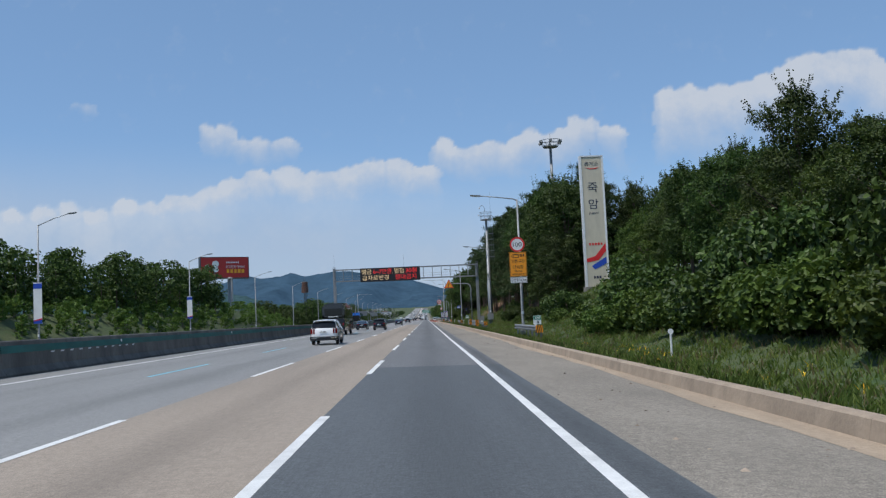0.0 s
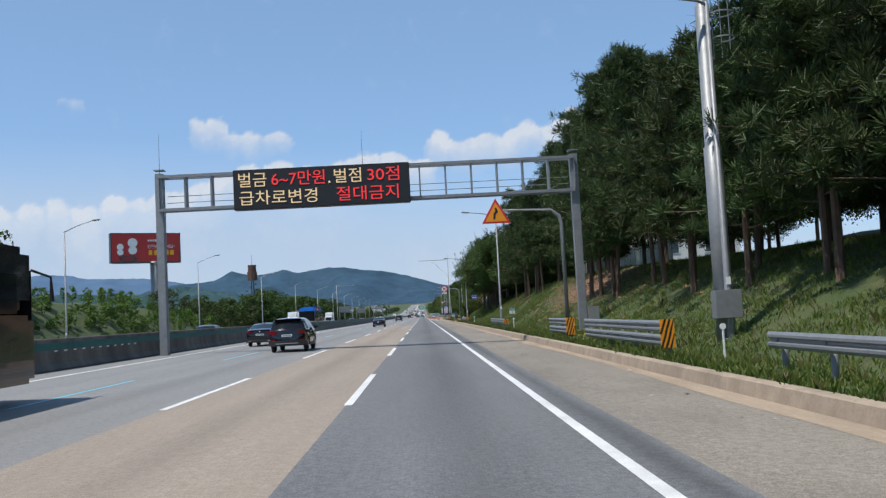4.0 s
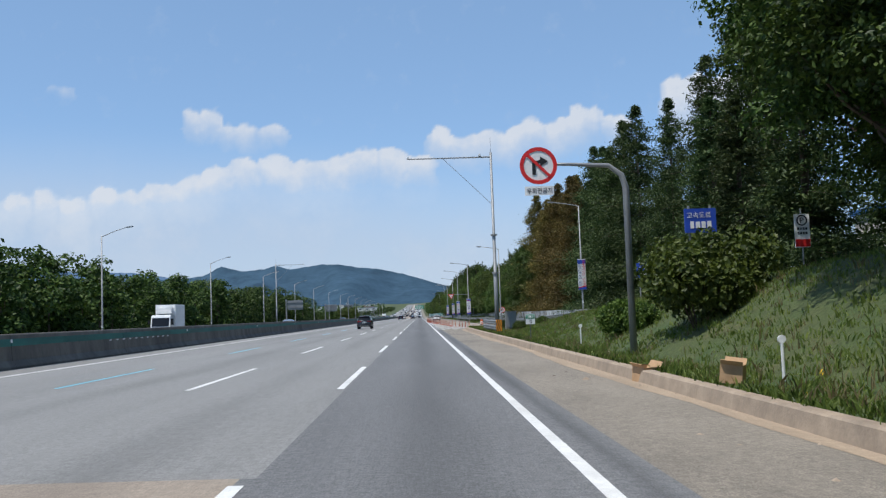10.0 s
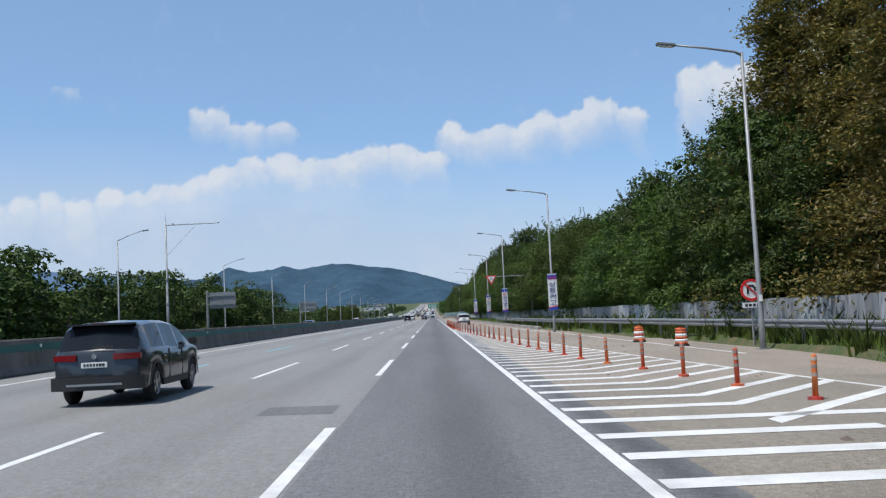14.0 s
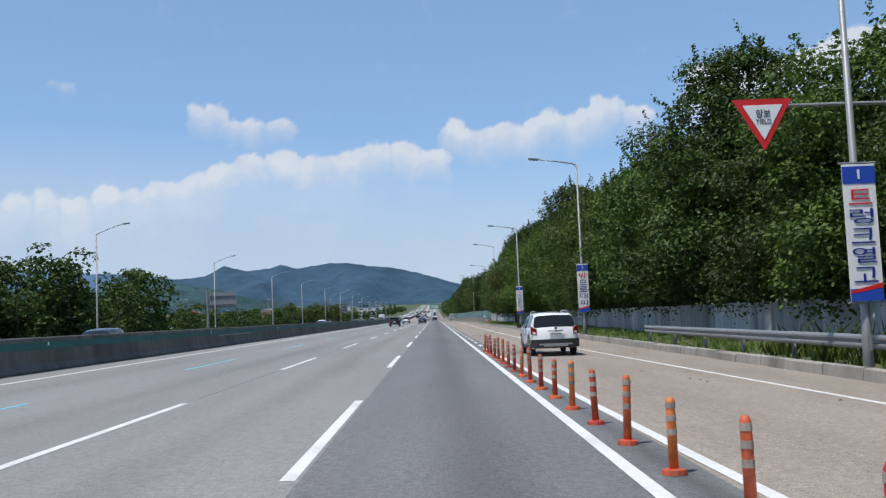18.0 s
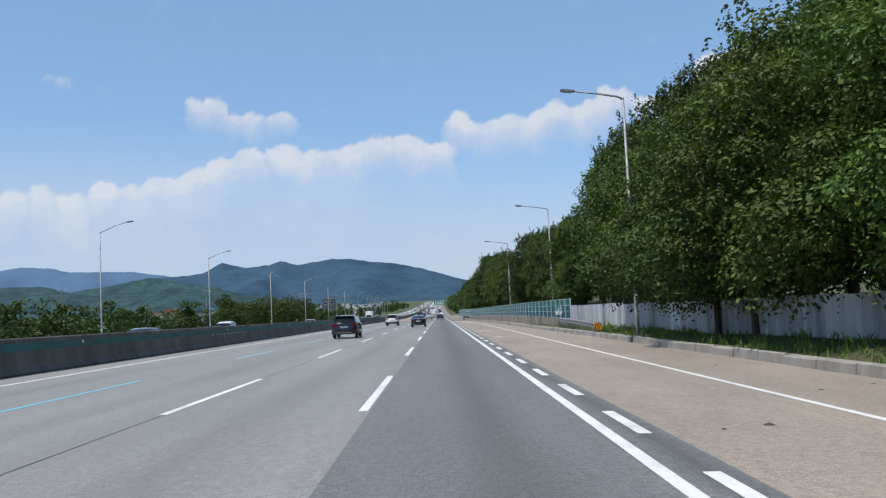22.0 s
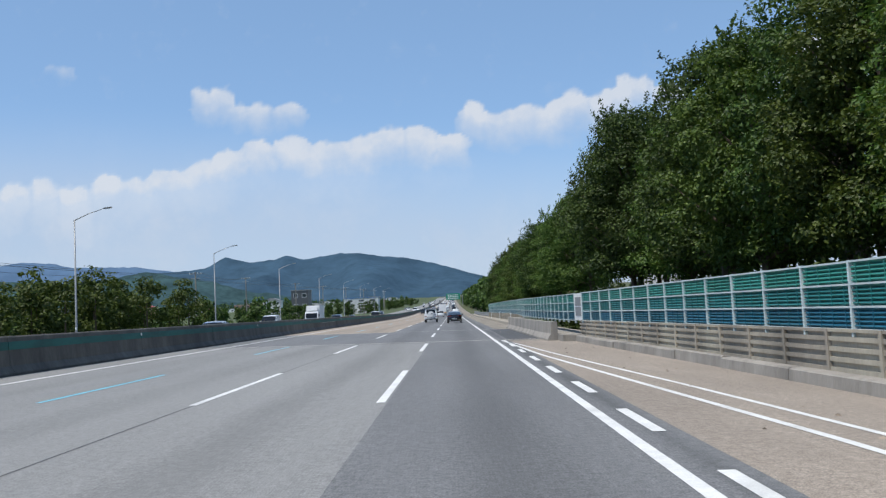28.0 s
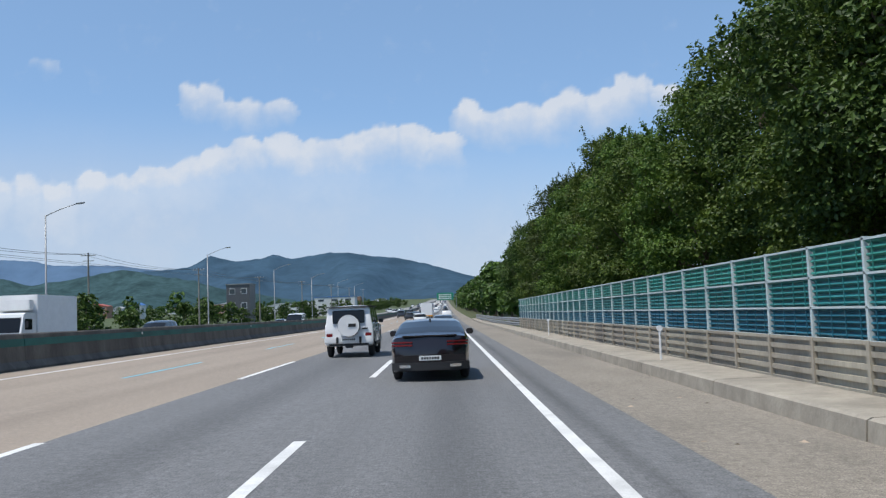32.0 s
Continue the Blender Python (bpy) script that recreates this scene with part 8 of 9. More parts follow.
def wheel(parent, x, y, R, rim, w=0.22, detail=True):
    """A tyre with its rim; the outer face looks along sign(x)."""
    s = 1 if x > 0 else -1
    seg = 26
    prof = [(0.0, R * 0.62), (0.02, R * 0.66), (0.03, R * 0.9), (0.06, R * 0.985), (0.09, R), (w - 0.09, R), (w - 0.06, R * 0.985), (w - 0.03, R * 0.9), (w, R * 0.62)]
    vs, fs = [], []
    n = len(prof)
    for i in range(seg):
        a = 2 * math.pi * i / seg
        for d, r in prof:
            vs.append((x - s * d, y + r * math.cos(a), R + r * math.sin(a)))
    for i in range(seg):
        k = (i + 1) % seg
        for j in range(n - 1):
            fs.append((i * n + j, i * n + j + 1, k * n + j + 1, k * n + j))
    t = raw("wheel", vs, fs, M["rubber"], parent, "black rubber tyre", True)
    bm = bmesh.new()
    r0 = R * 0.64
    ringv = [[bm.verts.new((x - s * d, y + q * math.cos(2 * math.pi * i / seg), R + q * math.sin(2 * math.pi * i / seg))) for i in range(seg)] for d, q in ((0.0, r0), (0.015, r0 * 0.93), (0.07, r0 * 0.9))]
    for a, b in zip(ringv, ringv[1:]):
        for i in range(seg):
            k = (i + 1) % seg
            bm.faces.new((a[i], a[k], b[k], b[i]))
    if detail:
        for i in range(5):
            for off in (-0.13, 0.13):
                a = 2 * math.pi * i / 5 + off + 0.3
                c = (x - s * 0.028, y + 0.5 * r0 * math.cos(a), R + 0.5 * r0 * math.sin(a))
                bx(bm, c, (0.025, r0 * 0.98, 0.035), Euler((a, 0, 0)))
        bx(bm, (x - s * 0.02, y, R), (0.03, 0.12, 0.12))
    part("rim", bm, rim, t, "silver alloy rim")
    if not detail:
        return t
    bm = bmesh.new()
    c = [bm.verts.new((x - s * 0.075, y + r0 * 0.91 * math.cos(2 * math.pi * i / seg), R + r0 * 0.91 * math.sin(2 * math.pi * i / seg))) for i in range(seg)]
    bm.faces.new(c)
    part("brake_disc", bm, M["trim_black"], t)
    return t


def car(kind, colour, label, rim=None, cladding=False, roof_rails=False, detail=True, category="car"):
    S = SHAPES[kind]
    L2, W, R = S["L"], S["W"], S["R"]
    rt = tagged(new("suv" if kind in ("suv", "boxy") else ("van" if kind == "van" else "car")), label, category)
    ys = {p[0] for p in S["top"]} | {v for p in S["pillars"] for v in p}
    arch = R + (0.06 if kind != "boxy" else 0.09)
    for a in S["axles"]:
        ys |= {a + arch * k for k in (-1.001, -0.999, -0.93, -0.75, -0.5, -0.25, 0, 0.25, 0.5, 0.75, 0.93, 0.999, 1.001)}
    ys |= {L2 * i / 24 for i in range(25)}
    ys = sorted(y for y in ys if 0 <= y <= L2)
    ys = [y for i, y in enumerate(ys) if i == 0 or y - ys[i - 1] > 0.003]
    rows, zts = [], []
    for y in ys:
        zt = interp(S["top"], y)
        e = abs(y - L2 / 2) / (L2 / 2)
        w = W / 2 * (1 - (0.10 if kind != "boxy" else 0.02) * e ** 7 - (0.015 if kind != "boxy" else 0) * e ** 2)
        zb = S["sill"] + (0.1 * max(0, e - 0.85) / 0.15 if kind != "boxy" else 0.06 * max(0, e - 0.9) / 0.1)
        for a in S["axles"]:
            d = abs(y - a)
            if d < arch:
                zb = max(zb, R + math.sqrt(arch * arch - d * d) * 0.98)
        belt = S["belt"] + (0.03 if y < L2 * 0.4 else 0)
        zm = max(0.62 if kind != "boxy" else 0.75, zb + 0.1)
        if zt > belt + 0.06:
            q = w * (0.955 - S["tumble"] * (zt - belt - 0.06))
            pts = [(0, zb), (w * 0.94, zb), (w * 0.985, zb + 0.06), (w, zm), (w * 0.985, belt), (w * 0.955, belt + 0.035), (q, max(belt + 0.05, zt - 0.075)), (q * 0.86, zt - 0.015), (0, zt + 0.012)]
        else:
            pts = [(0, zb), (w * 0.94, zb), (w * 0.985, min(zb + 0.06, zt - 0.1)), (w, min(zm, zt - 0.09)), (w * 0.99, min(belt - 0.05, zt - 0.06)), (w * 0.965, zt - 0.045), (w * 0.9, zt - 0.015), (w * 0.6, zt), (0, zt + 0.012)]
        rows.append(pts)
        zts.append(zt)
    n = 9
    vs = []
    for y, pts in zip(ys, rows):
        vs += [(x, y, z) for x, z in pts] + [(-x, y, z) for x, z in pts[1:-1]]
    if kind != "boxy":
        vs = [(x, y + bulge(x, W) * max(0.0, 1 - y / 0.6) - bulge(x, W) * max(0.0, 1 - (L2 - y) / 0.6), z) for x, y, z in vs]
    m = 16
    full = lambda j, side: j if side > 0 or j in (0, 8) else 8 + j
    body, side_glass, screens = [], [], {"rear": [], "front": []}
    for i in range(len(ys) - 1):
        ym = (ys[i] + ys[i + 1]) / 2
        for side in (1, -1):
            for j in range(8):
                a, b = full(j, side), full(j + 1, side)
                f = (i * m + a, i * m + b, (i + 1) * m + b, (i + 1) * m + a)
                if side < 0:
                    f = f[::-1]
                zt = min(zts[i], zts[i + 1])
                if j == 5 and zt > S["belt"] + 0.2 and not any(p0 <= ym <= p1 for p0, p1 in S["pillars"]):
                    side_glass.append((ym, f))
                elif j >= 6 and S["rear"][0] <= ym <= S["rear"][1]:
                    screens["rear"].append(f)
                elif j >= 6 and S["front"][0] <= ym <= S["front"][1]:
                    screens["front"].append(f)
                else:
                    body.append(f)
    cap = lambda i: [i * m + full(j, 1) for j in range(9)] + [i * m + full(j, -1) for j in range(7, 0, -1)]
    body.append(tuple(cap(0)))
    body.append(tuple(cap(len(ys) - 1)[::-1]))

    def sub(name, faces, material, label=""):
        used = sorted({i for f in faces for i in f})
        k = {v: i for i, v in enumerate(used)}
        ob = raw(name, [vs[i] for i in used], [tuple(k[i] for i in f) for f in faces], material, rt, label, True)
        ob.data.set_sharp_from_angle(angle=radians(40))
        return ob
    sub("body", body, colour)
    for side in (1, -1):
        cur = []
        last = None
        for ym, f in sorted((g for g in side_glass if (vs[g[1][0]][0] > 0) == (side > 0)), key=lambda t: t[0]):
            if last is not None and any(last < p0 + 0.001 and ym > p1 - 0.001 for p0, p1 in S["pillars"]):
                sub("side_window", cur, M["glass_dark"], "tinted glass")
                cur = []
            cur.append(f)
            last = ym
        if cur:
            sub("side_window", cur, M["glass_dark"], "tinted glass")
    for key, nm in (("rear", "rear_window"), ("front", "windscreen")):
        if screens[key]:
            sub(nm, screens[key], M["glass_dark"], "tinted glass")
    for a in S["axles"]:
        for s in (1, -1):
            wheel(rt, s * (W / 2 - 0.015), a, R, rim or M["rim_alloy"], 0.24, detail)
    part("underbody", box((0, L2 / 2, S["sill"] + 0.12), (W * 0.8, L2 * 0.92, 0.2)), M["trim_black"], rt)
    for s in (1, -1):
        part("wing_mirror", box((s * (W / 2 + 0.09), S["front"][0] + (0.35 if kind != "boxy" else 0.1), S["belt"] + 0.12), (0.2, 0.12, 0.15), None, 0.03), M["trim_black"] if kind == "boxy" or cladding else colour, rt)
    if detail:
        for s in (1, -1):
            for yy in ((1.5, 2.5) if kind != "boxy" else (1.35, 2.4)):
                part("door_handle", box((s * (W / 2 + 0.005), yy, S["belt"] - 0.14), (0.03, 0.2, 0.035), None, 0.008), colour, rt)
                part("door_seam", box((s * (W / 2 - 0.012), yy + 0.38, S["belt"] - 0.3), (0.03, 0.012, 0.62)), M["trim_black"], rt)
    if cladding:
        for s in (1, -1):
            part("side_skirt", box((s * (W / 2 - 0.02), (S["axles"][0] + S["axles"][1]) / 2, S["sill"] + 0.06), (0.06, S["axles"][1] - S["axles"][0] - 2 * arch + 0.05, 0.13)), M["trim_black"], rt)
        bm = bmesh.new()
        for a in S["axles"]:
            for s in (1, -1):
                pr = None
                for i in range(11):
                    t = math.pi * i / 10
                    q = [bm.verts.new((s * (W / 2 + 0.008), a + rr * math.cos(t), R + rr * math.sin(t))) for rr in (arch - 0.01, arch + 0.06)]
                    if pr:
                        bm.faces.new((pr[0], pr[1], q[1], q[0]))
                    pr = q
        part("arch_trim", bm, M["trim_black"], rt)
    if roof_rails:
        for s in (1, -1):
            x = W / 2 * 0.66
            part("roof_rail", pipe([(s * x, 0.65, 1.64), (s * x, 0.8, 1.73), (s * x, 1.7, 1.76), (s * x, 2.5, 1.74), (s * x, 2.75, 1.65)], [0.02] * 5, 6), M["chrome"], rt)
    for s in (1, -1):
        part("headlamp", box((s * W * 0.36, L2 - 0.12, 0.72 if kind != "boxy" else 0.95), (0.4, 0.12, 0.14), None, 0.03), M["headlamp"], rt)
    return rt


def plate(rt, x, z, y=-0.012, w=0.52, h=0.11, mt="plate_white"):
    p = part("number_plate", box((x, y, z), (w, 0.015, h), None, 0.004), M[mt], rt, "plate with plain dark bars")
    bars("plate_bars", x - w * 0.42, x + w * 0.42, z, h * 0.55, 7, y - 0.01, M["trim_black"], p, 3)


def tails(rt, spec, material="tail_red", W=1.9, flat=False, slant=0.0):
    for x, z, w, h in spec:
        for s in (1, -1):
            if flat:
                bm = box((s * x, 0.035, z), (w, 0.14, h), None, 0.02)
            else:
                bm = shell(s * (x - w / 2), s * min(W / 2 - 0.01, x + w / 2), z - h / 2, z + h / 2, W, slant=slant)
            part("tail_lamp", bm, M[material], rt, "red tail lamp")


def bumper(rt, W, z, h, m="trim_black"):
    part("rear_bumper", shell(-W / 2 * 0.99, W / 2 * 0.99, z - h / 2, z + h / 2, W, 0.03, 0.12, n=12), M[m], rt, "dark lower bumper")


def put(rt, x, y, turn=0.0, z=None):
    rt.matrix_basis = Matrix.Translation((x, y, (rz(x, y) if z is None else z) + 0.004)) @ Matrix.Rotation(turn, 4, "Z")
    return rt


def white_offroader():
    rt = car("boxy", P["white"], "boxy white off-roader with a covered spare wheel on the road", M["trim_black"], True)
    tails(rt, [(0.74, 0.86, 0.24, 0.12)], flat=True)
    part("rear_window", box((0, 0.03, 1.54), (1.22, 0.06, 0.5), Euler((radians(-5), 0, 0)), 0.02), M["glass_dark"], rt, "tinted glass")
    c = part("spare_wheel_cover", moved(disc(0.41, 0.24, 40), Matrix.Translation((0.02, -0.17, 1.2))), P["white"], rt, "white round spare wheel cover")
    part("cover_rim", moved(ring(0.39, 0.42, 0.2, 40), Matrix.Translation((0.02, -0.14, 1.2))), M["trim_black"], c)
    part("badge_bar", box((0.16, -0.3, 1.22), (0.28, 0.02, 0.12)), M["trim_black"], c)
    part("door_pull", box((0.62, -0.01, 1.08), (0.22, 0.04, 0.06), None, 0.01), M["trim_black"], rt)
    b = part("rear_bumper", box((0, 0.0, 0.66), (1.86, 0.2, 0.26), None, 0.04), P["white"], rt, "white rear bumper")
    for s in (1, -1):
        part("bumper_guard", box((s * 0.44, -0.11, 0.66), (0.09, 0.05, 0.24), None, 0.01), M["trim_black"], b)
    part("bumper_skirt", box((0, 0.05, 0.5), (1.5, 0.16, 0.1)), M["trim_black"], rt)
    plate(rt, 0, 0.68, -0.115, 0.6, 0.13)
    part("roof_gutter", box((0, 1.5, 1.925), (1.72, 3.0, 0.03), None, 0.01), M["trim_black"], rt)
    part("tow_hook", box((0, 0.1, 0.42), (0.3, 0.2, 0.12), None, 0.02), M["trim_black"], rt)
    part("side_exhaust", pipe([(0.9, 1.3, 0.4), (0.95, 0.95 + 0.5, 0.38)], [0.04, 0.04], 8), M["chrome"], rt)
    return put(rt, -3.58, 771.2)


def white_suv():
    rt = car("suv", P["white"], "large white SUV with dark glass in the inner lane", None, True, False)
    tails(rt, [(0.83, 0.93, 0.13, 0.34), (0.66, 0.93, 0.1, 0.32)])
    bumper(rt, 1.9, 0.46, 0.24)
    part("bumper_trim", box((0, -0.045, 0.56), (1.0, 0.02, 0.03)), M["chrome"], rt)
    for s in (1, -1):
        part("exhaust_trim", shell(s * 0.48, s * 0.86, 0.44, 0.54, 1.9, 0.04, 0.03), M["chrome"], rt)
    plate(rt, -0.05, 0.88, -0.02)
    part("spoiler", box((0, 0.42, 1.63), (1.35, 0.3, 0.04), None, 0.015), P["white"], rt)
    return put(rt, -6.9, 53.4)


def white_crossover():
    rt = car("suv", P["white"], "white crossover with black cladding in the merging lane", None, True, True)
    tails(rt, [(0.82, 0.95, 0.22, 0.24)], slant=0.12)
    for s in (1, -1):
        part("reverse_lamp", shell(s * 0.75, s * 0.86, 0.88, 0.95, 1.9, 0.02, 0.04), M["tail_clear"], rt)
        part("exhaust", box((s * 0.55, -0.05, 0.42), (0.2, 0.05, 0.09), None, 0.02), M["trim_black"], rt)
    bumper(rt, 1.9, 0.5, 0.32)
    part("skid_plate", box((0, -0.045, 0.44), (1.3, 0.03, 0.12), None, 0.02), M["rim_alloy"], rt)
    part("garnish", box((0.02, -0.015, 0.98), (0.62, 0.03, 0.05), None, 0.015), M["chrome"], rt)
    part("badge", moved(disc(0.05, 0.02, 20), Matrix.Translation((0.02, -0.015, 1.08))), M["trim_black"], rt)
    plate(rt, 0.02, 0.86, -0.02)
    part("wiper", box((0.25, 0.06, 1.2), (0.45, 0.02, 0.03), Euler((0, 0.15, 0))), M["trim_black"], rt)
    part("antenna_fin", box((0.1, 0.75, 1.73), (0.04, 0.14, 0.06), None, 0.01), M["trim_black"], rt)
    put(rt, 4.25, 444.6, radians(0.5))
    rt.scale = (0.97, 0.94, 0.97)
    return rt


def dark_suv(colour, x, y, label, bar=False, rails=False):
    rt = car("suv", colour, label, None, True, rails)
    if bar:
        tails(rt, [(0.62, 0.98, 0.5, 0.12)])
        part("badge", box((0, -0.012, 1.0), (0.09, 0.02, 0.1), None, 0.02), M["chrome"], rt)
    else:
        tails(rt, [(0.7, 0.98, 0.36, 0.17), (0.72, 0.6, 0.26, 0.09)])
    bumper(rt, 1.9, 0.46, 0.26)
    part("bumper_trim", box((0, -0.045, 0.44), (1.1, 0.02, 0.04)), M["rim_alloy"], rt)
    plate(rt, 0, 0.83, -0.02)
    part("spoiler", box((0, 0.42, 1.63), (1.35, 0.32, 0.04), None, 0.015), colour, rt)
    part("brake_light", box((0, 0.3, 1.645), (0.3, 0.04, 0.03)), M["tail_red"], rt)
    part("wiper", box((0.15, 0.06, 1.18), (0.4, 0.02, 0.03)), M["trim_black"], rt)
    return put(rt, x, y)


def dark_sedan(colour, x, y, label, kind="sedan", lamps=((0.62, 0.88, 0.42, 0.12),), badge=True, low_plate=False):
    rt = car(kind, colour, label)
    tails(rt, list(lamps))
    bumper(rt, 1.85, 0.36, 0.18)
    for s in (1, -1):
        part("exhaust_trim", shell(s * 0.47, s * 0.73, 0.33, 0.4, 1.9, 0.045, 0.03), M["chrome"], rt)
    plate(rt, 0, 0.55 if low_plate else 0.74, -0.02)
    if badge:
        part("badge", moved(disc(0.055, 0.02, 20), Matrix.Translation((0, -0.012, 0.93))), M["chrome"], rt)
    part("boot_lip", box((0, 0.1, 1.075 if kind == "fastback" else 1.03), (1.3, 0.14, 0.03), None, 0.01), colour, rt)
    part("antenna_fin", box((0, 1.75, 1.44), (0.04, 0.14, 0.06), None, 0.01), M["trim_black"], rt)
    for s in (1, -1):
        part("window_trim", pipe([(s * 0.89, 1.3, 0.99), (s * 0.9, 2.3, 0.98), (s * 0.89, 3.4, 0.97)], [0.012] * 3, 5), M["chrome"], rt)
    return put(rt, x, y)


white_offroader()
white_suv()
white_crossover()
dark_suv(P["grey"], -7.0, 333.3, "dark grey SUV with a red light bar in the inner lane", True)
dark_suv(P["navy"], -7.4, 570.0, "dark blue SUV with roof rails in the inner lane", False, True)
dark_suv(P["black"], -7.1, 128.0, "black SUV further along the road")
dark_sedan(P["black"], -10.6, 140.0, "black sedan with red lamps in the bus lane")
dark_sedan(P["navy"], -7.0, 218.6, "glossy dark blue sedan in the inner lane")
dark_sedan(P["brown"], -0.27, 758.2, "dark brown fastback sedan with thin twin lamps", "fastback", ((0.66, 0.93, 0.5, 0.035), (0.66, 0.86, 0.5, 0.035)), False, True)
dark_sedan(P["black"], -3.1, 616.0, "black sedan ahead in the middle lane")
dark_sedan(P["silver"], -0.1, 812.0, "silver sedan ahead in the driving lane")
q = dark_suv(P["white"], -7.5, 637.0, "white SUV ahead in the inner lane")


def coach(x, y, colours, label, turn=0.0, front=False):
    rt = tagged(new("bus"), label, "bus")
    L2, W, H = 11.6, 2.48, 3.4
    bm = bmesh.new()
    bx(bm, (0, L2 / 2, 1.15), (W, L2, 1.5), None, 0.12)
    part("lower_body", bm, colours[0], rt)
    part("upper_body", box((0, L2 / 2, 2.72), (W * 0.985, L2 * 0.995, 1.4), None, 0.2), colours[1], rt)
    part("roof_unit", box((0, L2 * 0.45, H + 0.06), (W * 0.78, L2 * 0.5, 0.24), None, 0.08), colours[1], rt)
    for s in (1, -1):
        for k in range(5):
            part("side_window", box((s * W * 0.494, 1.3 + 2.1 * k, 2.35), (0.03, 2.0, 0.85), None, 0.01), M["glass_dark"], rt)
        for a in (2.6, 8.8):
            wheel(rt, s * (W / 2 - 0.005), a, 0.5, M["rim_alloy"], 0.28)
    part("rear_window", box((0, -0.0, 2.55), (1.9, 0.05, 0.75), None, 0.02), M["glass_dark"], rt)
    part("windscreen", box((0, L2 + 0.0, 2.15), (2.3, 0.06, 1.5), None, 0.02), M["glass_dark"], rt)
    part("engine_grille", box((0, -0.005, 1.0), (1.9, 0.04, 0.5)), M["trim_black"], rt)
    for s in (1, -1):
        part("tail_lamp", box((s * 1.08, -0.005, 1.1), (0.16, 0.04, 0.5), None, 0.01), M["tail_red"], rt)
        part("mirror_arm", pipe([(s * 1.2, L2 - 0.1, 2.9), (s * 1.45, L2 + 0.35, 2.75), (s * 1.45, L2 + 0.4, 2.2)], [0.03, 0.03, 0.06], 6), M["trim_black"], rt)
        part("headlamp", box((s * 0.95, L2 + 0.0, 0.85), (0.4, 0.05, 0.2), None, 0.02), M["headlamp"], rt)
    part("rear_bumper", box((0, 0.02, 0.5), (W, 0.14, 0.3), None, 0.04), colours[0], rt)
    plate(rt, 0, 1.0, -0.03, 0.5, 0.26, "plate_yellow")
    bars("lettering", -0.55, 0.55, 2.05, 0.12, 9, -0.012, M["white_sheet"], rt)
    return put(rt, x, y, turn)


coach(-10.2, 92.0, (P["navy"], P["navy"]), "dark navy coach in the bus lane")
b = coach(-17.9, 231.8, (P["silver"], P["blue"]), "blue and silver coach on the other carriageway", math.pi)
part("red_flash", moved(poly([(-0.9, -0.5), (0.7, -0.5), (1.0, 0.5), (-0.5, 0.5)], 0.01), Matrix.Translation((-1.25, 4.6, 1.4)) @ Matrix.Rotation(math.pi / 2, 4, "Z")), P["red"], b)


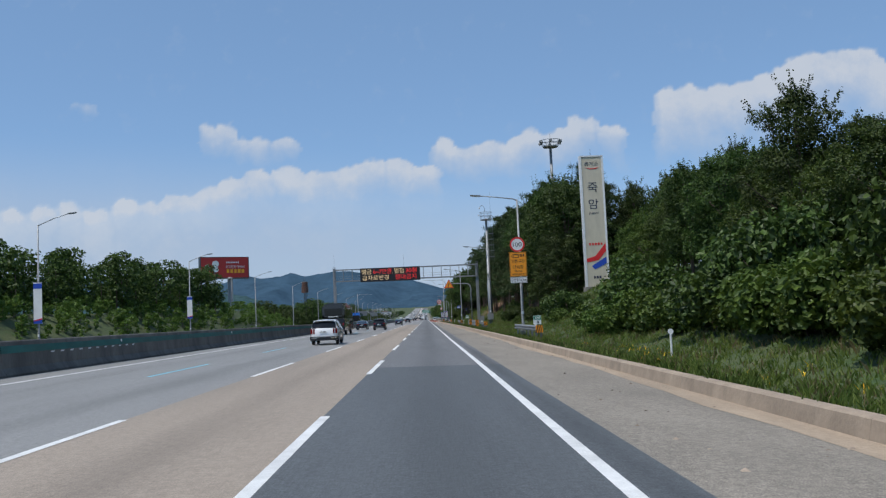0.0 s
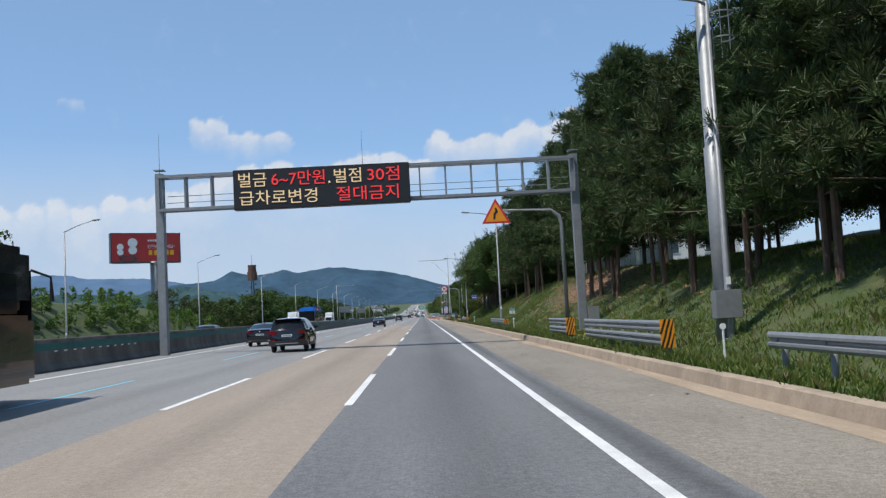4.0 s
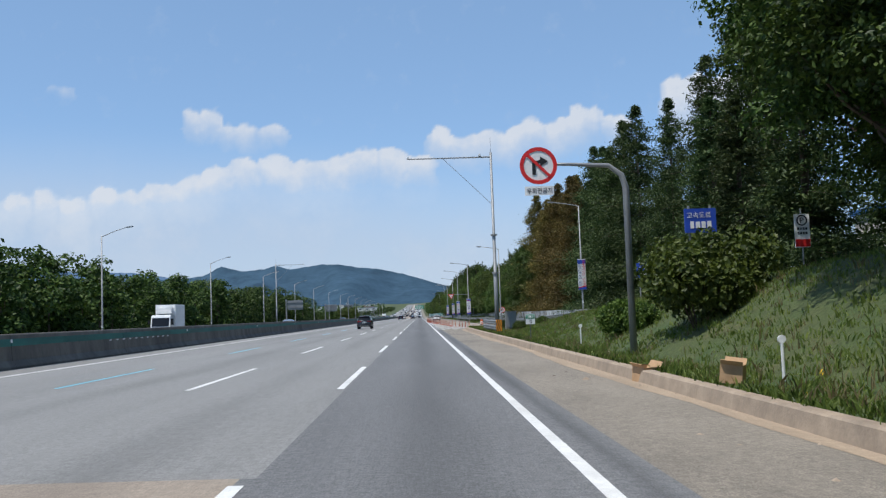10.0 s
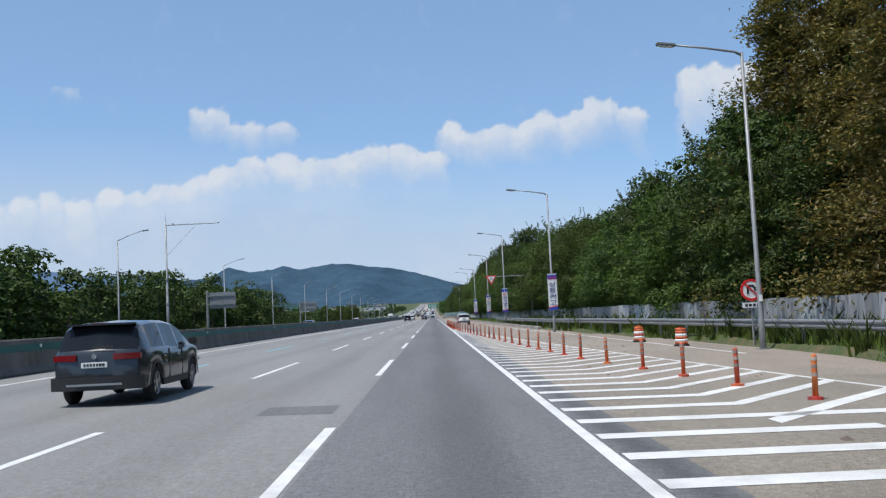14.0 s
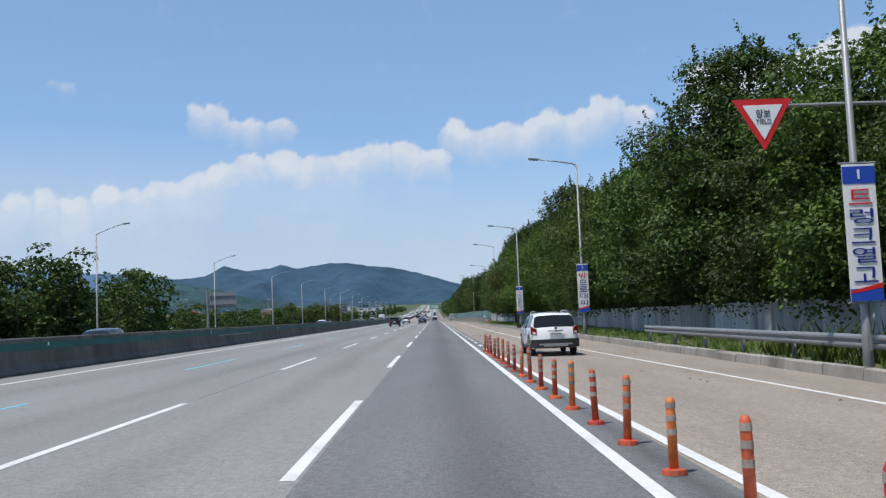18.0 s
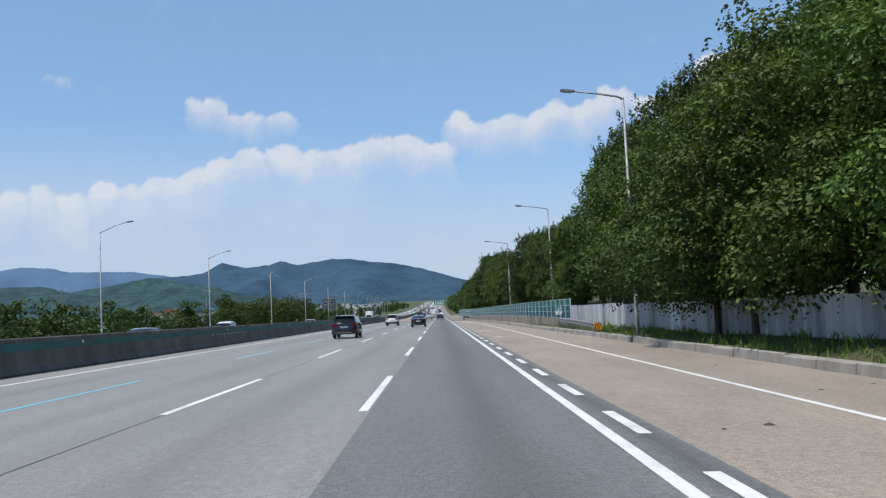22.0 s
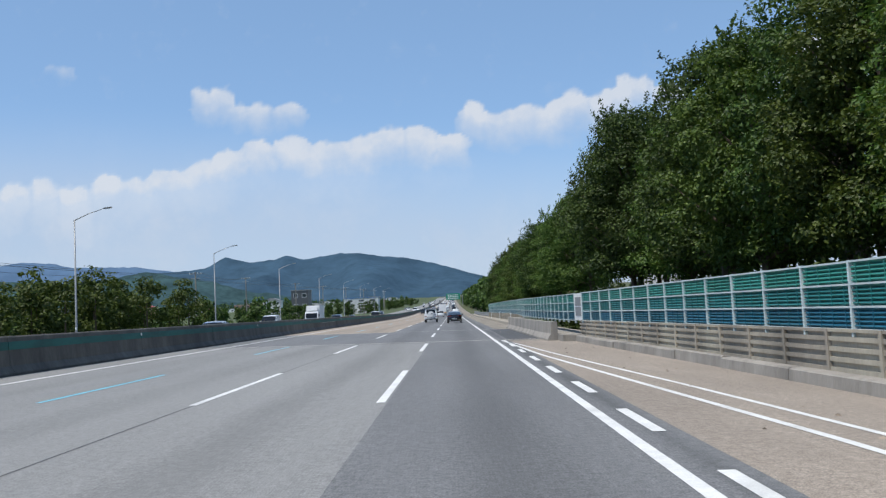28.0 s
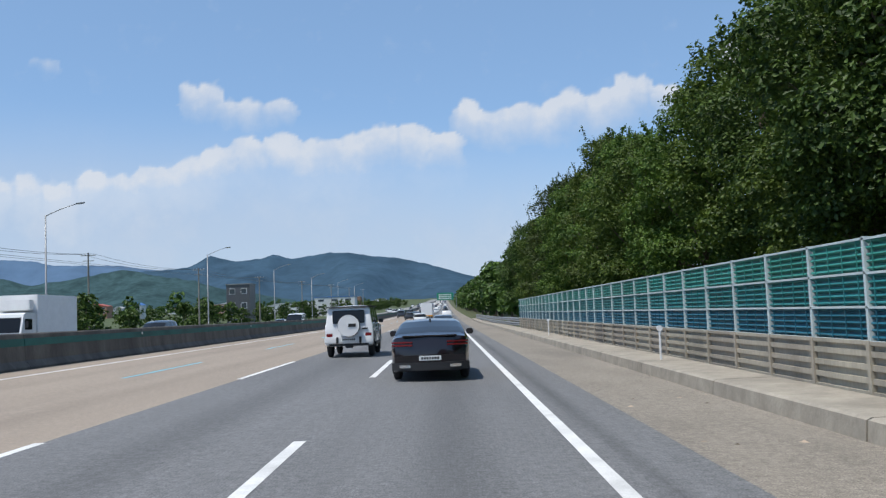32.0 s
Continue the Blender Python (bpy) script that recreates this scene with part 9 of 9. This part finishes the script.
def box_truck(x, y, length, label, turn=math.pi, wide=2.1):
    rt = tagged(new("box_truck"), label, "truck")
    part("cargo_box", box((0, length / 2, 2.15), (wide, length, 2.3), None, 0.03), M["white_sheet"], rt, "white cargo box")
    part("box_skirt", box((0, length / 2, 0.92), (wide * 0.98, length, 0.18)), M["yellow_sheet"], rt)
    part("chassis", box((0, length / 2 + 0.5, 0.7), (wide * 0.5, length + 1.6, 0.2)), M["trim_black"], rt)
    cab = bmesh.new()
    pr = [(0.1, 0.5), (1.75, 0.5), (1.8, 1.2), (1.45, 2.25), (1.2, 2.35), (0.1, 2.35)]
    for s in (-1, 1):
        cab.faces.new([cab.verts.new((s * wide * 0.47, length + a, b)) for a, b in (pr if s < 0 else pr[::-1])])
    vv = list(cab.verts)
    for i in range(6):
        k = (i + 1) % 6
        cab.faces.new((vv[i], vv[k], vv[6 + 5 - k], vv[6 + 5 - i]))
    bmesh.ops.recalc_face_normals(cab, faces=cab.faces)
    part("cab", cab, P["white"], rt)
    part("windscreen", box((0, length + 1.64, 1.72), (wide * 0.84, 0.03, 0.8), Euler((radians(18), 0, 0))), M["glass_dark"], rt)
    for s in (1, -1):
        part("side_window", box((s * wide * 0.472, length + 0.95, 1.75), (0.02, 0.8, 0.55)), M["glass_dark"], rt)
        part("headlamp", box((s * wide * 0.36, length + 1.78, 0.82), (0.3, 0.06, 0.18), None, 0.02), M["headlamp"], rt)
        part("wing_mirror", box((s * (wide * 0.47 + 0.2), length + 1.55, 1.75), (0.14, 0.06, 0.35), None, 0.02), M["trim_black"], rt)
        for a in (1.1, length + 0.9):
            wheel(rt, s * (wide / 2 - 0.03), a, 0.4, M["rim_alloy"], 0.24, False)
    part("cooler", box((0, length + 0.25, 2.75), (wide * 0.8, 0.5, 0.55), None, 0.05), M["white_metal"], rt)
    return put(rt, x, y, turn)


box_truck(-24.0, 254.5, 5.6, "white refrigerated box truck on the other carriageway")
box_truck(-23.0, 305.0, 3.2, "small white box truck on the other carriageway", math.pi, 1.8)
box_truck(-22.3, 789.0, 5.0, "white box truck on the other carriageway")
box_truck(-3.4, 905.0, 5.2, "dark canopied lorry ahead on the road", 0.0)


def far_car(kind, colour, label):
    return car(kind, colour, label, None, False, False, False)


FLEET = [far_car("sedan", P["white"], "white car far along the road"), far_car("suv", P["white"], "white SUV far along the road"), far_car("sedan", P["black"], "black car far along the road"), far_car("suv", P["grey"], "grey SUV far along the road"),
         far_car("sedan", P["silver"], "silver car far along the road"), far_car("van", P["white"], "white van far along the road")]
rnd = random.Random(12)
for k in range(34):
    y = 850 + 34 * k + 14 * rnd.random() + 0.3 * k * k
    for x in rnd.sample((-10.7, -7.1, -3.5, 0.1), 2 if k > 2 else 1):
        if abs(x) < 1 and k < 1:
            continue
        f = rnd.choice(FLEET)
        c = plant(f, x + rnd.uniform(-0.3, 0.3), y + rnd.uniform(-9, 9), 1.0, 0.0, rz(x, y) + 0.06, group="traffic far along the road")
for k in range(26):
    y = 700 + 48 * k + 20 * rnd.random()
    x = rnd.choice((-17.6, -21.2, -24.8, -28.4))
    plant(rnd.choice(FLEET), x, y, 1.0, math.pi, rz(x, y) + 0.06, group="oncoming traffic")
for x, y in ((-18, 160), (-21.5, 205), (-17.8, 345), (-24.5, 390), (-21.3, 470), (-17.8, 560), (-25, 610), (-21, 650)):
    plant(rnd.choice(FLEET), x, y, 1.0, math.pi, rz(x, y) + 0.06, group="oncoming traffic")
